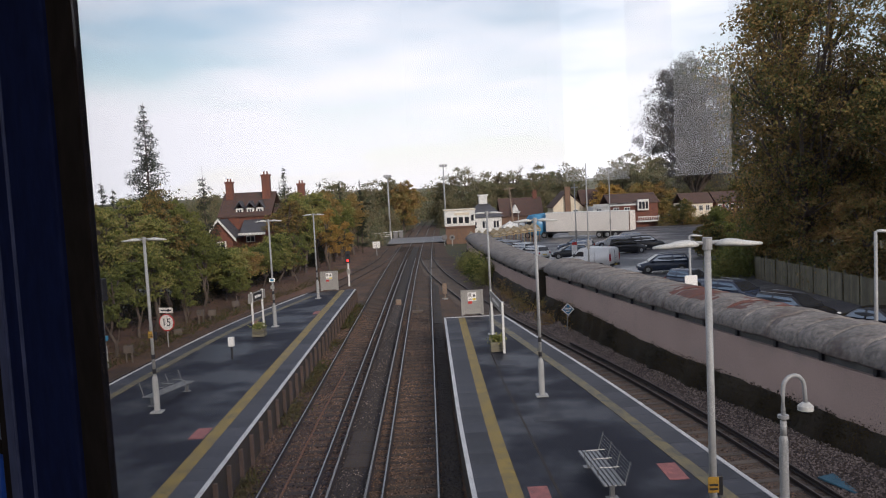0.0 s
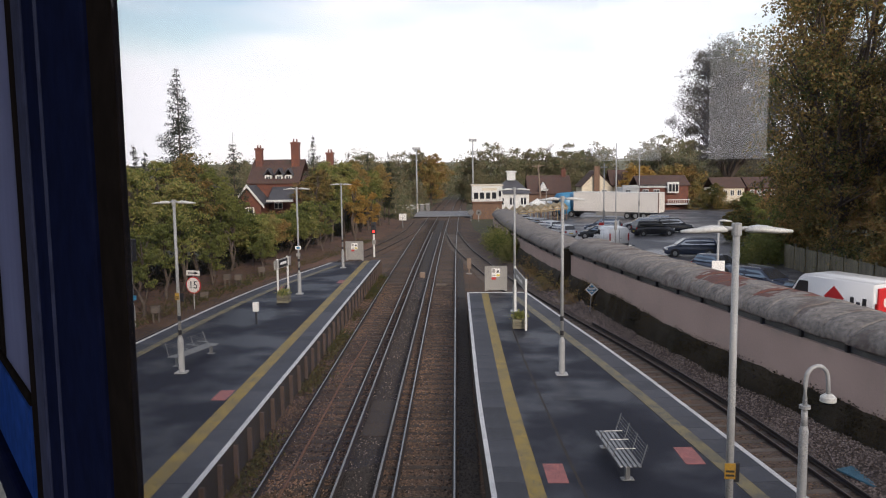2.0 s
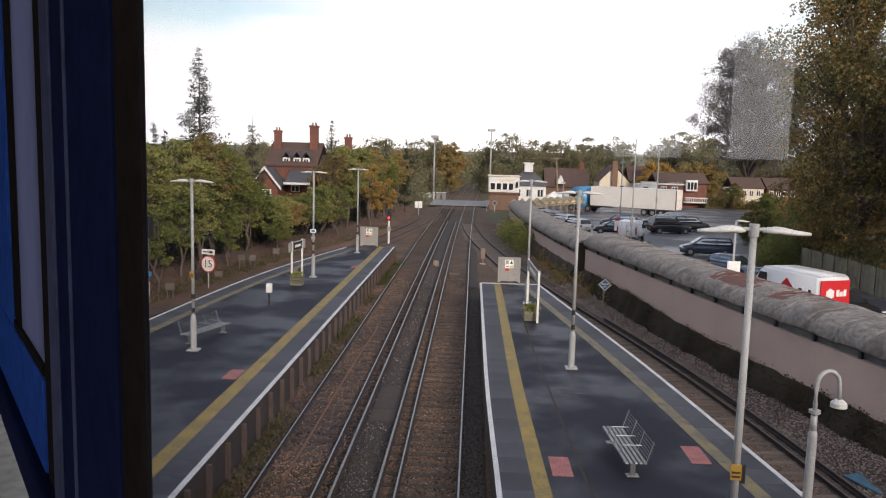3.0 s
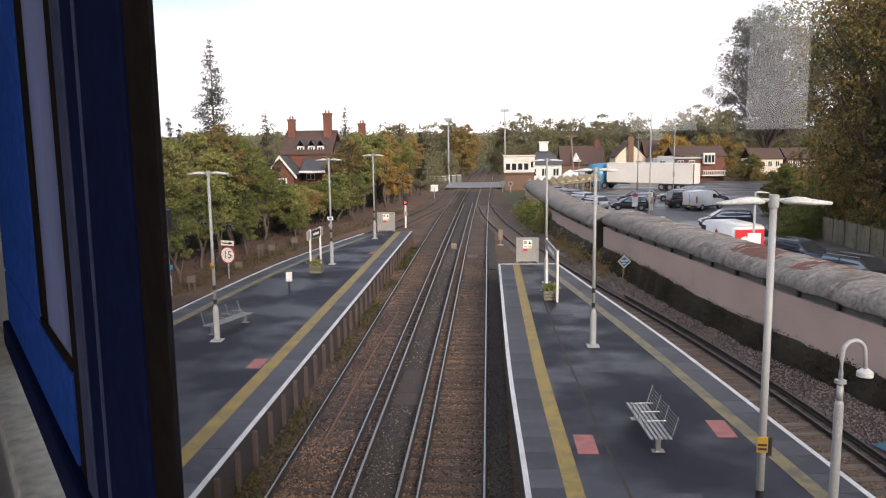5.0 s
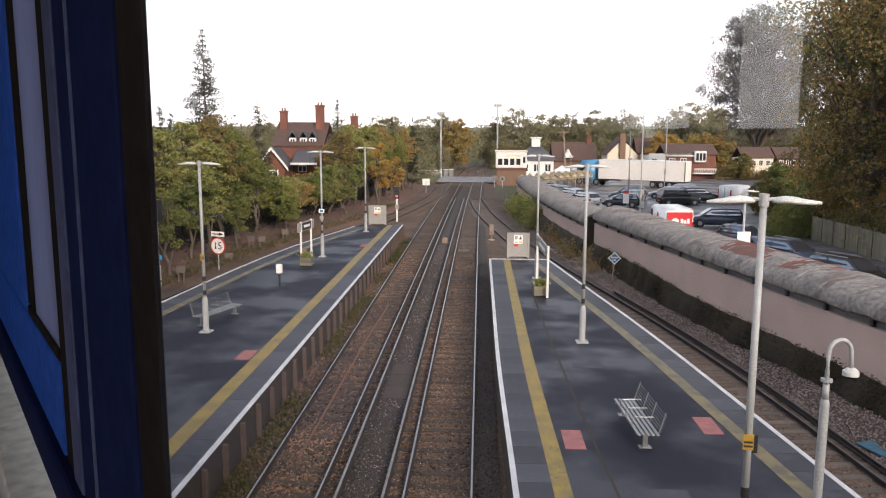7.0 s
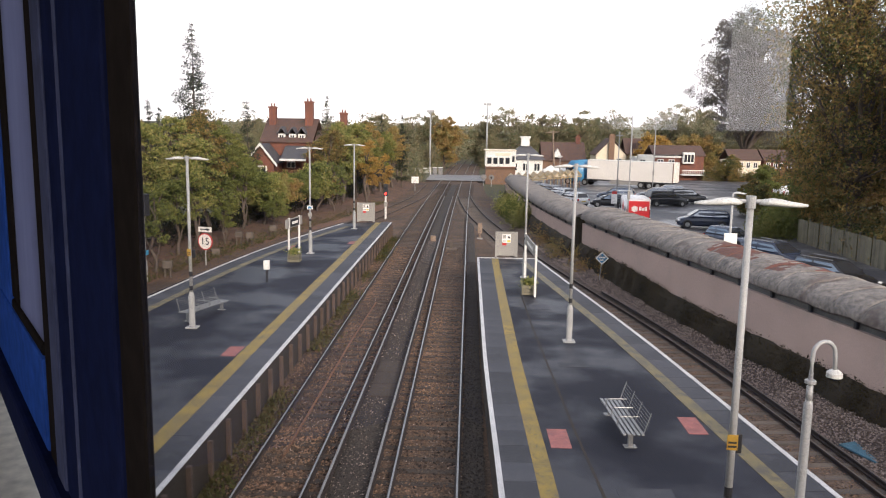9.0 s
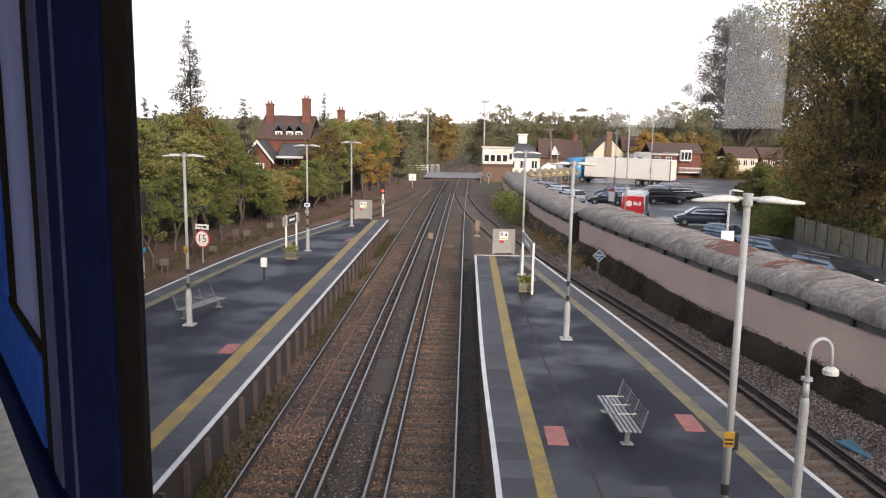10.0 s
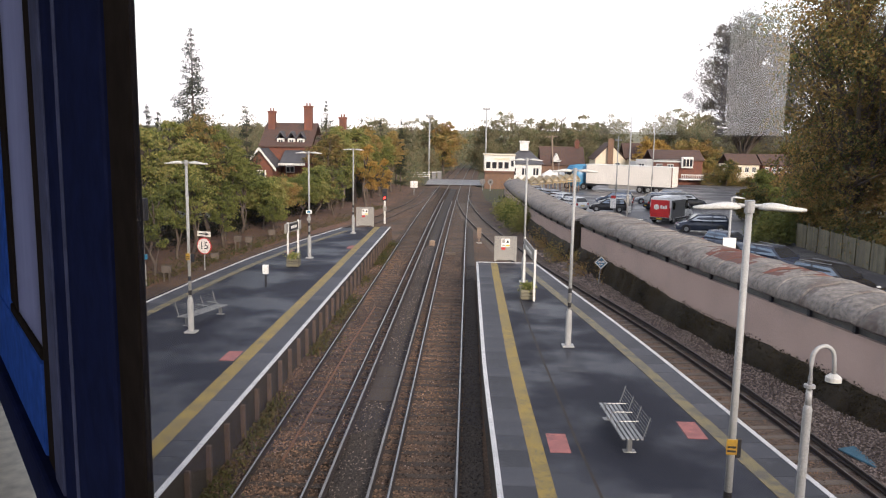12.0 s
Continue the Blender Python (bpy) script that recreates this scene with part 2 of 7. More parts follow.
M = {
    # blue tint and pale blotches put glass reflection and wet sheen into colour
    "asphalt_platform": mat("platform_asphalt", (0.0120, 0.0132, 0.0215), (0.0205, 0.0222, 0.0325), scale=0.35, rough=0.75, rough2=0.42, bump=0.12, fine=90, spread=0.3, blotch=((0.046, 0.048, 0.060), 2.3, 0.55, 0.25, 0.3)),
    "coping": mat("coping_concrete", (0.046, 0.049, 0.060), (0.066, 0.069, 0.080), scale=0.8, rough=0.7, rnd=0.3, bump=0.1, fine=50, blotch=((0.115, 0.115, 0.125), 1.6, 0.56, 0.14, 0.5)),
    "white_line": mat("white_paint_line", (0.56, 0.56, 0.57), (0.42, 0.42, 0.43), scale=1.2, rough=0.6, bump=0.05, spread=0.3),
    "yellow_line": mat("worn_yellow_paint", (0.26, 0.178, 0.022), (0.175, 0.125, 0.030), scale=1.6, rough=0.6, bump=0.1, spread=0.25, blotch=((0.075, 0.066, 0.045), 8.0, 0.52, 0.12, 0.7)),
    "pink": mat("faded_pink_tactile", (0.36, 0.125, 0.115), (0.22, 0.085, 0.08), scale=4, rough=0.75, spread=0.35, blotch=((0.17, 0.085, 0.085), 13.0, 0.52, 0.08, 0.6)),
    # brick darkened to put the shadow on the face into its colour
    "platform_face": mat("platform_face_brick", (0.042, 0.030, 0.022), (0.022, 0.019, 0.014), scale=1.2, rough=0.9, bump=0.5, fine=20),
    "ballast": mat("ballast", (0.105, 0.060, 0.035), (0.048, 0.030, 0.019), scale=0.4, rough=0.95, bump=1.0, fine=16, fine_amount=0.7, spread=0.3, blotch=((0.17, 0.12, 0.085), 9.0, 0.56, 0.08, 0.6)),
    "ballast_pale": mat("pale_ballast", (0.105, 0.070, 0.050), (0.055, 0.038, 0.028), scale=0.6, rough=0.95, bump=1.0, fine=16, fine_amount=0.7, spread=0.35, blotch=((0.21, 0.165, 0.145), 11.0, 0.55, 0.08, 0.6)),
    "ballast_dark": mat("oily_ballast", (0.022, 0.0175, 0.015), (0.038, 0.028, 0.021), scale=0.7, rough=0.9, bump=1.0, fine=16, fine_amount=0.7, spread=0.35),
    "stone": mat("ballast_stone", (0.160, 0.096, 0.060), (0.055, 0.036, 0.026), scale=0.35, rough=0.9, island=0.95, bump=0.2, spread=0.25),
    "stone_dark": mat("oily_ballast_stone", (0.062, 0.048, 0.040), (0.030, 0.025, 0.022), scale=0.6, rough=0.85, island=0.85, bump=0.2),
    "stone_pale": mat("pale_ballast_stone", (0.28, 0.222, 0.195), (0.17, 0.13, 0.115), scale=0.6, rough=0.9, island=0.65, bump=0.2),
    "sleeper": mat("sleeper_timber", (0.052, 0.035, 0.024), (0.026, 0.019, 0.014), scale=3, rough=0.85, rnd=0.3, bump=0.3, stretched=(1, 8, 8)),
    "sleeper_concrete": mat("sleeper_concrete", (0.125, 0.102, 0.085), (0.072, 0.058, 0.047), scale=2, rough=0.85, rnd=0.25, bump=0.2),
    "rail_side": mat("rusty_rail", (0.030, 0.018, 0.013), (0.016, 0.011, 0.009), scale=4, rough=0.8, bump=0.2),
    "rail_top": mat("polished_rail_head", (0.25, 0.24, 0.24), (0.17, 0.165, 0.16), scale=2, rough=0.30, metal=0.9, bump=0.0),
    "rail_top_dull": mat("dull_rail_head", (0.17, 0.145, 0.13), (0.10, 0.082, 0.072), scale=2, rough=0.5, metal=0.5, bump=0.0),
    "con_rail": mat("conductor_rail", (0.24, 0.225, 0.215), (0.16, 0.145, 0.135), scale=2, rough=0.4, metal=0.7, bump=0.05),
    "pole": mat("galvanised_pole", (0.36, 0.365, 0.37), (0.28, 0.285, 0.29), scale=3, rough=0.5, metal=0.1, bump=0.03),
    "pole_white": mat("pale_grey_paint", (0.36, 0.365, 0.365), (0.28, 0.285, 0.285), scale=3, rough=0.5, bump=0.03),
    "lamp_head": mat("lamp_head_white", (0.56, 0.56, 0.54), (0.47, 0.47, 0.45), scale=4, rough=0.4, bump=0.02),
    "black": mat("black_paint", (0.012, 0.012, 0.014), (0.02, 0.02, 0.022), scale=3, rough=0.5, bump=0.05),
    "orange": mat("orange_plate", (0.42, 0.25, 0.03), (0.30, 0.17, 0.02), rough=0.5),
    "shed_wall": mat("pinkish_render", (0.45, 0.335, 0.295), (0.37, 0.275, 0.245), scale=0.5, rough=0.85, bump=0.12, fine=25, spread=0.4, blotch=((0.27, 0.235, 0.215), 0.8, 0.54, 0.16, 0.6)),
    "plinth": mat("mossy_plinth", (0.040, 0.028, 0.016), (0.020, 0.017, 0.008), scale=1.2, rough=0.95, bump=0.9, fine=12, fine_amount=0.5, blotch=((0.045, 0.036, 0.020), 2.2, 0.56, 0.12, 0.6)),
    "shed_roof": mat("weathered_roof_felt", (0.235, 0.210, 0.192), (0.145, 0.132, 0.122), scale=1.3, rough=0.9, bump=0.9, fine=7, fine_amount=0.45, spread=0.35, blotch=((0.085, 0.060, 0.052), 0.9, 0.56, 0.08, 0.6)),
    "roof_rust": mat("rust_patch", (0.125, 0.045, 0.035), (0.10, 0.055, 0.045), scale=2, rough=0.9, bump=0.4, fine=9),
    "asphalt_lot": mat("car_park_asphalt", (0.062, 0.060, 0.066), (0.10, 0.097, 0.103), scale=0.18, rough=0.6, rough2=0.32, bump=0.15, fine=40, spread=0.3, blotch=((0.028, 0.028, 0.031), 0.35, 0.55, 0.12, 0.7)),
    "earth": mat("earth_and_litter", (0.150, 0.078, 0.048), (0.070, 0.042, 0.029), scale=0.6, rough=0.95, bump=0.8, fine=9, fine_amount=0.5, spread=0.4),
    "grass": mat("rough_grass", (0.055, 0.062, 0.026), (0.075, 0.062, 0.032), scale=0.25, rough=0.95, bump=0.8, fine=8, fine_amount=0.5),
    "weed": foliage("trackside_weed", [(0.065, 0.072, 0.024), (0.11, 0.105, 0.038), (0.135, 0.10, 0.05)]),
    "bark": mat("bark", (0.13, 0.10, 0.08), (0.065, 0.052, 0.043), scale=3, rough=0.95, bump=0.6, fine=14, stretched=(1, 1, 0.3)),
    "leaf_hedge": foliage("conifer_hedge_leaves", [(0.083, 0.106, 0.033), (0.189, 0.219, 0.064), (0.393, 0.371, 0.129), (0.287, 0.234, 0.099)]),
    "leaf_conifer": foliage("dark_conifer_sprays", [(0.035, 0.046, 0.030), (0.070, 0.082, 0.050), (0.105, 0.105, 0.062)]),
    "leaf_green": foliage("fresh_green_leaves", [(0.111, 0.136, 0.041), (0.184, 0.206, 0.063), (0.266, 0.243, 0.081)]),
    "leaf_oak": foliage("autumn_oak_leaves", [(0.165, 0.157, 0.065), (0.313, 0.267, 0.100), (0.424, 0.262, 0.100), (0.282, 0.177, 0.080)]),
    "leaf_gold": foliage("golden_leaves", [(0.286, 0.220, 0.072), (0.484, 0.308, 0.088), (0.352, 0.204, 0.068)]),
    # tones lightened to put distant haze into the leaf colour
    "leaf_far": foliage("far_wood_leaves", [(0.125, 0.145, 0.078), (0.205, 0.213, 0.118), (0.300, 0.240, 0.140), (0.215, 0.195, 0.130)]),
    "leaf_dark": foliage("dark_wood_leaves", [(0.064, 0.079, 0.032), (0.152, 0.161, 0.055), (0.356, 0.231, 0.085), (0.125, 0.100, 0.053)]),
    # near-black tones put the shade behind the trunks into the leaf colour
    "leaf_shade": foliage("shade_toned_leaves", [(0.020, 0.024, 0.012), (0.038, 0.042, 0.018), (0.070, 0.055, 0.026)]),
    "leaf_moss": foliage("dark_moss", [(0.014, 0.012, 0.006), (0.042, 0.034, 0.014), (0.095, 0.066, 0.028)]),
    # grey tones put the haze of the glass reflection into the leaf colour
    "leaf_grey": foliage("haze_grey_leaves", [(0.11, 0.105, 0.09), (0.17, 0.16, 0.135), (0.15, 0.13, 0.105)]),
    "brick": mat("red_brick", (0.20, 0.075, 0.048), (0.125, 0.052, 0.038), scale=1.5, rough=0.85, bump=0.4, fine=14, blotch=((0.10, 0.06, 0.05), 0.9, 0.55, 0.12, 0.5)),
    "brick_brown": mat("brown_brick", (0.20, 0.12, 0.08), (0.14, 0.085, 0.06), scale=1.5, rough=0.85, bump=0.4, fine=14),
    "slate": mat("slate_roof", (0.085, 0.085, 0.095), (0.06, 0.06, 0.068), scale=1.2, rough=0.6, bump=0.4, fine=12),
    "clay": mat("clay_tile_roof", (0.105, 0.058, 0.045), (0.07, 0.045, 0.038), scale=1.2, rough=0.85, bump=0.4, fine=12, blotch=((0.06, 0.06, 0.04), 0.7, 0.55, 0.12, 0.5)),
    "cream": mat("cream_render", (0.68, 0.60, 0.47), (0.58, 0.51, 0.40), scale=0.8, rough=0.8, bump=0.1),
    "white": mat("white_paint", (0.72, 0.72, 0.70), (0.60, 0.60, 0.58), scale=1.5, rough=0.5, bump=0.04, blotch=((0.42, 0.41, 0.38), 1.3, 0.57, 0.12, 0.6)),
    "tan": mat("tan_board", (0.26, 0.19, 0.145), (0.19, 0.14, 0.105), rough=0.8, bump=0.2),
    # golden tone puts warm sunlight into the timber's colour
    "gold_timber": mat("sunlit_timber", (0.44, 0.35, 0.20), (0.34, 0.26, 0.15), scale=2, rough=0.75, bump=0.2),
    "wood_fence": mat("weathered_fence_boards", (0.175, 0.16, 0.115), (0.115, 0.105, 0.072), scale=1.5, rough=0.9, rnd=0.25, bump=0.3),
    "window_dark": mat("dark_window_glass", (0.02, 0.022, 0.026), (0.03, 0.032, 0.036), rough=0.08, bump=0.0),
    "trailer": mat("trailer_white", (0.76, 0.72, 0.67), (0.68, 0.64, 0.59), scale=0.5, rough=0.45, bump=0.02),
    "truck_blue": mat("truck_blue", (0.06, 0.24, 0.43), (0.05, 0.20, 0.37), scale=1, rough=0.35, bump=0.0),
    "tyre": mat("tyre_rubber", (0.014, 0.014, 0.014), (0.024, 0.023, 0.022), rough=0.85, bump=0.1),
    "rim": mat("alloy_rim", (0.45, 0.46, 0.47), (0.35, 0.36, 0.37), rough=0.35, metal=0.8, bump=0.0),
    "car_black": mat("black_car_paint", (0.014, 0.015, 0.018), (0.02, 0.021, 0.024), rough=0.22, bump=0.0),
    "car_blue": mat("dark_blue_car_paint", (0.025, 0.034, 0.060), (0.03, 0.04, 0.066), rough=0.22, bump=0.0),
    "car_dusk": mat("slate_blue_car_paint", (0.10, 0.12, 0.16), (0.09, 0.105, 0.14), rough=0.25, metal=0.3, bump=0.0),
    "car_silver": mat("silver_car_paint", (0.30, 0.31, 0.33), (0.27, 0.28, 0.30), rough=0.28, metal=0.4, bump=0.0),
    "car_white": mat("white_van_paint", (0.70, 0.71, 0.72), (0.62, 0.63, 0.64), scale=0.7, rough=0.3, bump=0.0),
    "van_red": mat("red_van_paint", (0.58, 0.028, 0.032), (0.52, 0.026, 0.03), rough=0.3, bump=0.0),
    "van_grey": mat("grey_van_panel", (0.13, 0.135, 0.14), (0.11, 0.115, 0.12), rough=0.35, bump=0.0),
    "plastic": mat("dark_plastic", (0.022, 0.022, 0.024), (0.03, 0.03, 0.032), rough=0.6, bump=0.05),
    "lens_red": mat("red_tail_lens", (0.35, 0.015, 0.012), rough=0.2, bump=0.0),
    "lens_clear": mat("clear_headlight", (0.65, 0.67, 0.70), rough=0.12, bump=0.0),
    "red_light": mat("lit_red_signal", (1.0, 0.03, 0.02), emit=4.0, bump=0.0),
    "sign_white": mat("sign_white", (0.78, 0.77, 0.75), (0.7, 0.69, 0.67), rough=0.45, bump=0.0),
    "sign_red": mat("sign_red", (0.55, 0.03, 0.025), rough=0.45, bump=0.0),
    "sign_blue": mat("sign_blue", (0.05, 0.24, 0.42), rough=0.45, bump=0.0),
    "sign_yellow": mat("sign_yellow", (0.66, 0.50, 0.05), rough=0.45, bump=0.0),
    "navy": mat("navy_window_frame", (0.0145, 0.0215, 0.072), (0.012, 0.018, 0.060), scale=2, rough=0.6, bump=0.03),
    "blue_frame": mat("blue_window_frame", (0.035, 0.115, 0.50), (0.030, 0.10, 0.44), scale=2, rough=0.55, bump=0.03),
    "gasket": mat("black_rubber_gasket", (0.020, 0.0165, 0.0145), (0.026, 0.021, 0.018), rough=0.9, bump=0.05),
    "cream_wall": mat("cream_painted_wall", (0.74, 0.71, 0.62), (0.67, 0.64, 0.56), scale=2, rough=0.7, bump=0.05),
    "blue_panel": mat("dark_blue_wall_panel", (0.026, 0.050, 0.165), (0.020, 0.040, 0.14), scale=2, rough=0.8, bump=0.04),
    "grey_floor": mat("worn_grey_floor", (0.10, 0.10, 0.105), (0.07, 0.07, 0.075), scale=2, rough=0.9, bump=0.1),
    "panel_blue": mat("blue_cover_panel", (0.07, 0.19, 0.27), (0.045, 0.11, 0.15), scale=5, rough=0.7, bump=0.1),
    "cabinet": mat("grey_cabinet", (0.30, 0.29, 0.27), (0.24, 0.23, 0.215), scale=1.5, rough=0.6, bump=0.05),
    "steel": mat("bench_steel", (0.27, 0.275, 0.28), (0.20, 0.205, 0.21), scale=3, rough=0.4, metal=0.5, bump=0.02),
    "clear_glass": clear_glass("clear_window_glass"),
    # pale base colour puts reflected light into the glass
    "pane": mat("window_pane_glass", (0.46, 0.47, 0.58), (0.41, 0.42, 0.53), rough=0.2, bump=0.0, fine_amount=0.05),
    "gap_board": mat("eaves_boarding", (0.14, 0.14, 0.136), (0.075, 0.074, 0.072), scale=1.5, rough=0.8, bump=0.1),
    # pale metallic tone stands in for sky reflected in the side windows
    "window_car": mat("car_window_glass", (0.29, 0.315, 0.345), (0.21, 0.23, 0.255), rough=0.06, metal=0.85, bump=0.0),
    "yellow_worn": mat("rubbed_yellow_paint", (0.175, 0.140, 0.062), (0.115, 0.098, 0.056), scale=1.6, rough=0.6, bump=0.1, spread=0.25, blotch=((0.055, 0.053, 0.050), 2.4, 0.47, 0.14, 0.8)),
    # raised pale tone stands in for light reflected in the pane
    "sheen_glass": sheen_glass("pale_sheen_window_glass", (0.33, 0.345, 0.45)),
    # paler blue that puts highlights on the navy metal into its colour
    "strip": mat("pale_blue_frame_highlight", (0.105, 0.12, 0.21), (0.08, 0.095, 0.175), scale=2, rough=0.45, bump=0.03),
    "puddle": mat("still_water", (0.02, 0.02, 0.022), (0.024, 0.024, 0.026), rough=0.03, bump=0.0),
    "face_post": mat("stained_platform_post", (0.105, 0.072, 0.058), (0.06, 0.044, 0.036), scale=3, rough=0.9, bump=0.3),
    "rust": mat("orange_rust", (0.17, 0.082, 0.042), (0.10, 0.05, 0.03), scale=4, rough=0.85, bump=0.3),
    "hill": mat("far_field", (0.11, 0.115, 0.06), (0.15, 0.135, 0.085), scale=0.01, rough=0.95, bump=0.0, fine=0.1),
    "box_grey": mat("crossing_grey", (0.21, 0.205, 0.205), (0.15, 0.145, 0.145), scale=0.6, rough=0.6, bump=0.05),
}


# ---- helpers for meshes ----
def mesh_of(bm, name):
    me = bpy.data.meshes.new(name)
    bm.to_mesh(me)
    bm.free()
    return me


def part(name, bm, material, parent=None, label="", smooth=False, at=None):
    me = mesh_of(bm, name) if isinstance(bm, bmesh.types.BMesh) else bm
    if not me.materials:
        me.materials.append(M[material])
    if smooth:
        for p in me.polygons:
            p.use_smooth = True
    ob = new(name, me)
    if parent is not None:
        ob.parent = parent
    if at is not None:
        ob.matrix_local = at
    if label:
        tagged(ob, label)
    return ob


def thing(name, m, label, category, group="", kind=""):
    ob = new(name)
    ob.empty_display_size = 0.2
    ob.matrix_world = m
    return tagged(ob, label, category, group, kind)


def B():
    return bmesh.new()


def box(bm, x0, x1, y0, y1, z0, z1, bevel=0.0, m=None):
    r = bmesh.ops.create_cube(bm, size=1)
    vs = r["verts"]
    t = Matrix.LocRotScale(((x0 + x1) / 2, (y0 + y1) / 2, (z0 + z1) / 2), None, (x1 - x0, y1 - y0, z1 - z0))
    bmesh.ops.transform(bm, matrix=(m @ t) if m is not None else t, verts=vs)
    if bevel:
        es = list({e for v in vs for e in v.link_edges})
        bmesh.ops.bevel(bm, geom=es, offset=bevel, segments=2, affect="EDGES", profile=0.5)
    return bm


def tube(bm, p, q, r0, r1=None, seg=10, caps=True):
    p, q = Vector(p), Vector(q)
    d = q - p
    m = Matrix.Translation((p + q) / 2) @ d.to_track_quat("Z", "Y").to_matrix().to_4x4()
    bmesh.ops.create_cone(bm, cap_ends=caps, segments=seg, radius1=r0, radius2=r0 if r1 is None else r1, depth=d.length, matrix=m)
    return bm


def bent(bm, pts, r, seg=8):
    """A bent pipe through the points."""
    pts = [Vector(p) for p in pts]
    rings = []
    for k, p in enumerate(pts):
        d = (pts[min(k + 1, len(pts) - 1)] - pts[max(k - 1, 0)]).normalized()
        q = d.to_track_quat("Z", "Y")
        rings.append([bm.verts.new(p + q @ Vector((r * math.cos(a), r * math.sin(a), 0))) for a in (2 * math.pi * i / seg for i in range(seg))])
    for a, b in zip(rings, rings[1:]):
        for i in range(seg):
            bm.faces.new((a[i], a[(i + 1) % seg], b[(i + 1) % seg], b[i]))
    bm.faces.new(rings[0][::-1]), bm.faces.new(rings[-1])
    return bm


def prism(bm, pts, axis, a, b):
    """Extrude a polygon between two values of one axis; pts give the other two coordinates in order."""
    def put(p, v):
        c = list(p)
        c.insert(axis, v)
        return bm.verts.new(c)
    lo, hi = [put(p, a) for p in pts], [put(p, b) for p in pts]
    n = len(pts)
    bm.faces.new(lo), bm.faces.new(hi[::-1])
    for i in range(n):
        bm.faces.new((lo[i], hi[i], hi[(i + 1) % n], lo[(i + 1) % n]))
    bmesh.ops.recalc_face_normals(bm, faces=bm.faces[:])
    return bm


def sweep(bm, path, profile, closed=True, caps=True):
    """Carry a profile of (sideways to the right, up) along a path of (x, y, z)."""
    P = [Vector(p) for p in path]
    rings = []
    for k, p in enumerate(P):
        d = P[min(k + 1, len(P) - 1)] - P[max(k - 1, 0)]
        right = Vector((d.y, -d.x, 0)).normalized()
        rings.append([bm.verts.new(p + right * u + Vector((0, 0, v))) for u, v in profile])
    n = len(profile)
    for a, b in zip(rings, rings[1:]):
        for i in range(n if closed else n - 1):
            bm.faces.new((a[i], a[(i + 1) % n], b[(i + 1) % n], b[i]))
    if closed and caps:
        bm.faces.new(rings[0][::-1]), bm.faces.new(rings[-1])
    bmesh.ops.recalc_face_normals(bm, faces=bm.faces[:])
    return bm


def smooth_line(ys, xs):
    """x as a soft function of y through a few known places."""
    ys, xs = np.array(ys, float), np.array(xs, float)
    def f(y):
        w = np.linspace(-4, 4, 17)
        return float(np.interp(y + w, ys, xs).mean())
    return f


def line(f, y0, y1, step, z=0.0, off=0.0):
    """A path along y with x = f(y), moved sideways by off."""
    out = []
    for y in np.linspace(y0, y1, max(2, int(round((y1 - y0) / step)) + 1)):
        s = (f(y + 0.5) - f(y - 0.5))
        k = 1 / math.sqrt(1 + s * s)
        out.append((f(y) + off * k, y - off * s * k, z))
    return out


RAIL = -0.915
GROUND = -1.12
LOT = -0.90
main_line = lambda y: 0.0001 * max(0.0, y - 55) ** 2
edge_right = smooth_line([-12, 5, 16, 18, 20.6, 24.6, 30.1, 38, 44.5, 50], [10.0, 8.75, 7.62, 7.38, 7.12, 6.72, 6.05, 4.89, 4.01, 3.2])
side_rail = smooth_line([-12, 5, 18.3, 22.3, 26.2, 33.2, 39.9, 49.1, 54, 60, 65, 70, 78, 88, 97, 106, 116, 140], [12.2, 10.9, 9.56, 9.27, 8.87, 7.87, 6.6, 4.95, 4.25, 3.52, 2.92, 2.3, 1.45, 0.78, 0.36, 0.16, 0.12, 0.3])
wall_line = smooth_line([-12, 5, 22.2, 26.4, 29.8, 34.7, 41.5, 49.3, 60, 75, 95], [17.6, 14.9, 11.75, 10.9, 10.25, 9.4, 8.28, 7.18, 6.0, 5.0, 4.6])
edge_left = smooth_line([-12, 5, 20, 32.2, 41, 47.5, 54.1, 58.9, 66], [-14.6, -14.3, -13.8, -13.14, -12.5, -11.75, -10.4, -9.4, -7.9])
left_inner = lambda y: -5.76
right_inner = smooth_line([-12, 16.3, 19.5, 23, 33, 45], [1.05, 0.86, 0.79, 0.70, 0.69, 0.69])
bay_rail = smooth_line([-12, 5, 20, 32.2, 41, 47.5, 54.1, 62, 69, 76, 82, 91, 102, 120], [-15.4, -15.1, -14.6, -13.95, -13.3, -12.55, -11.4, -9.9, -8.5, -7.45, -6.75, -5.65, -4.95, -4.88])


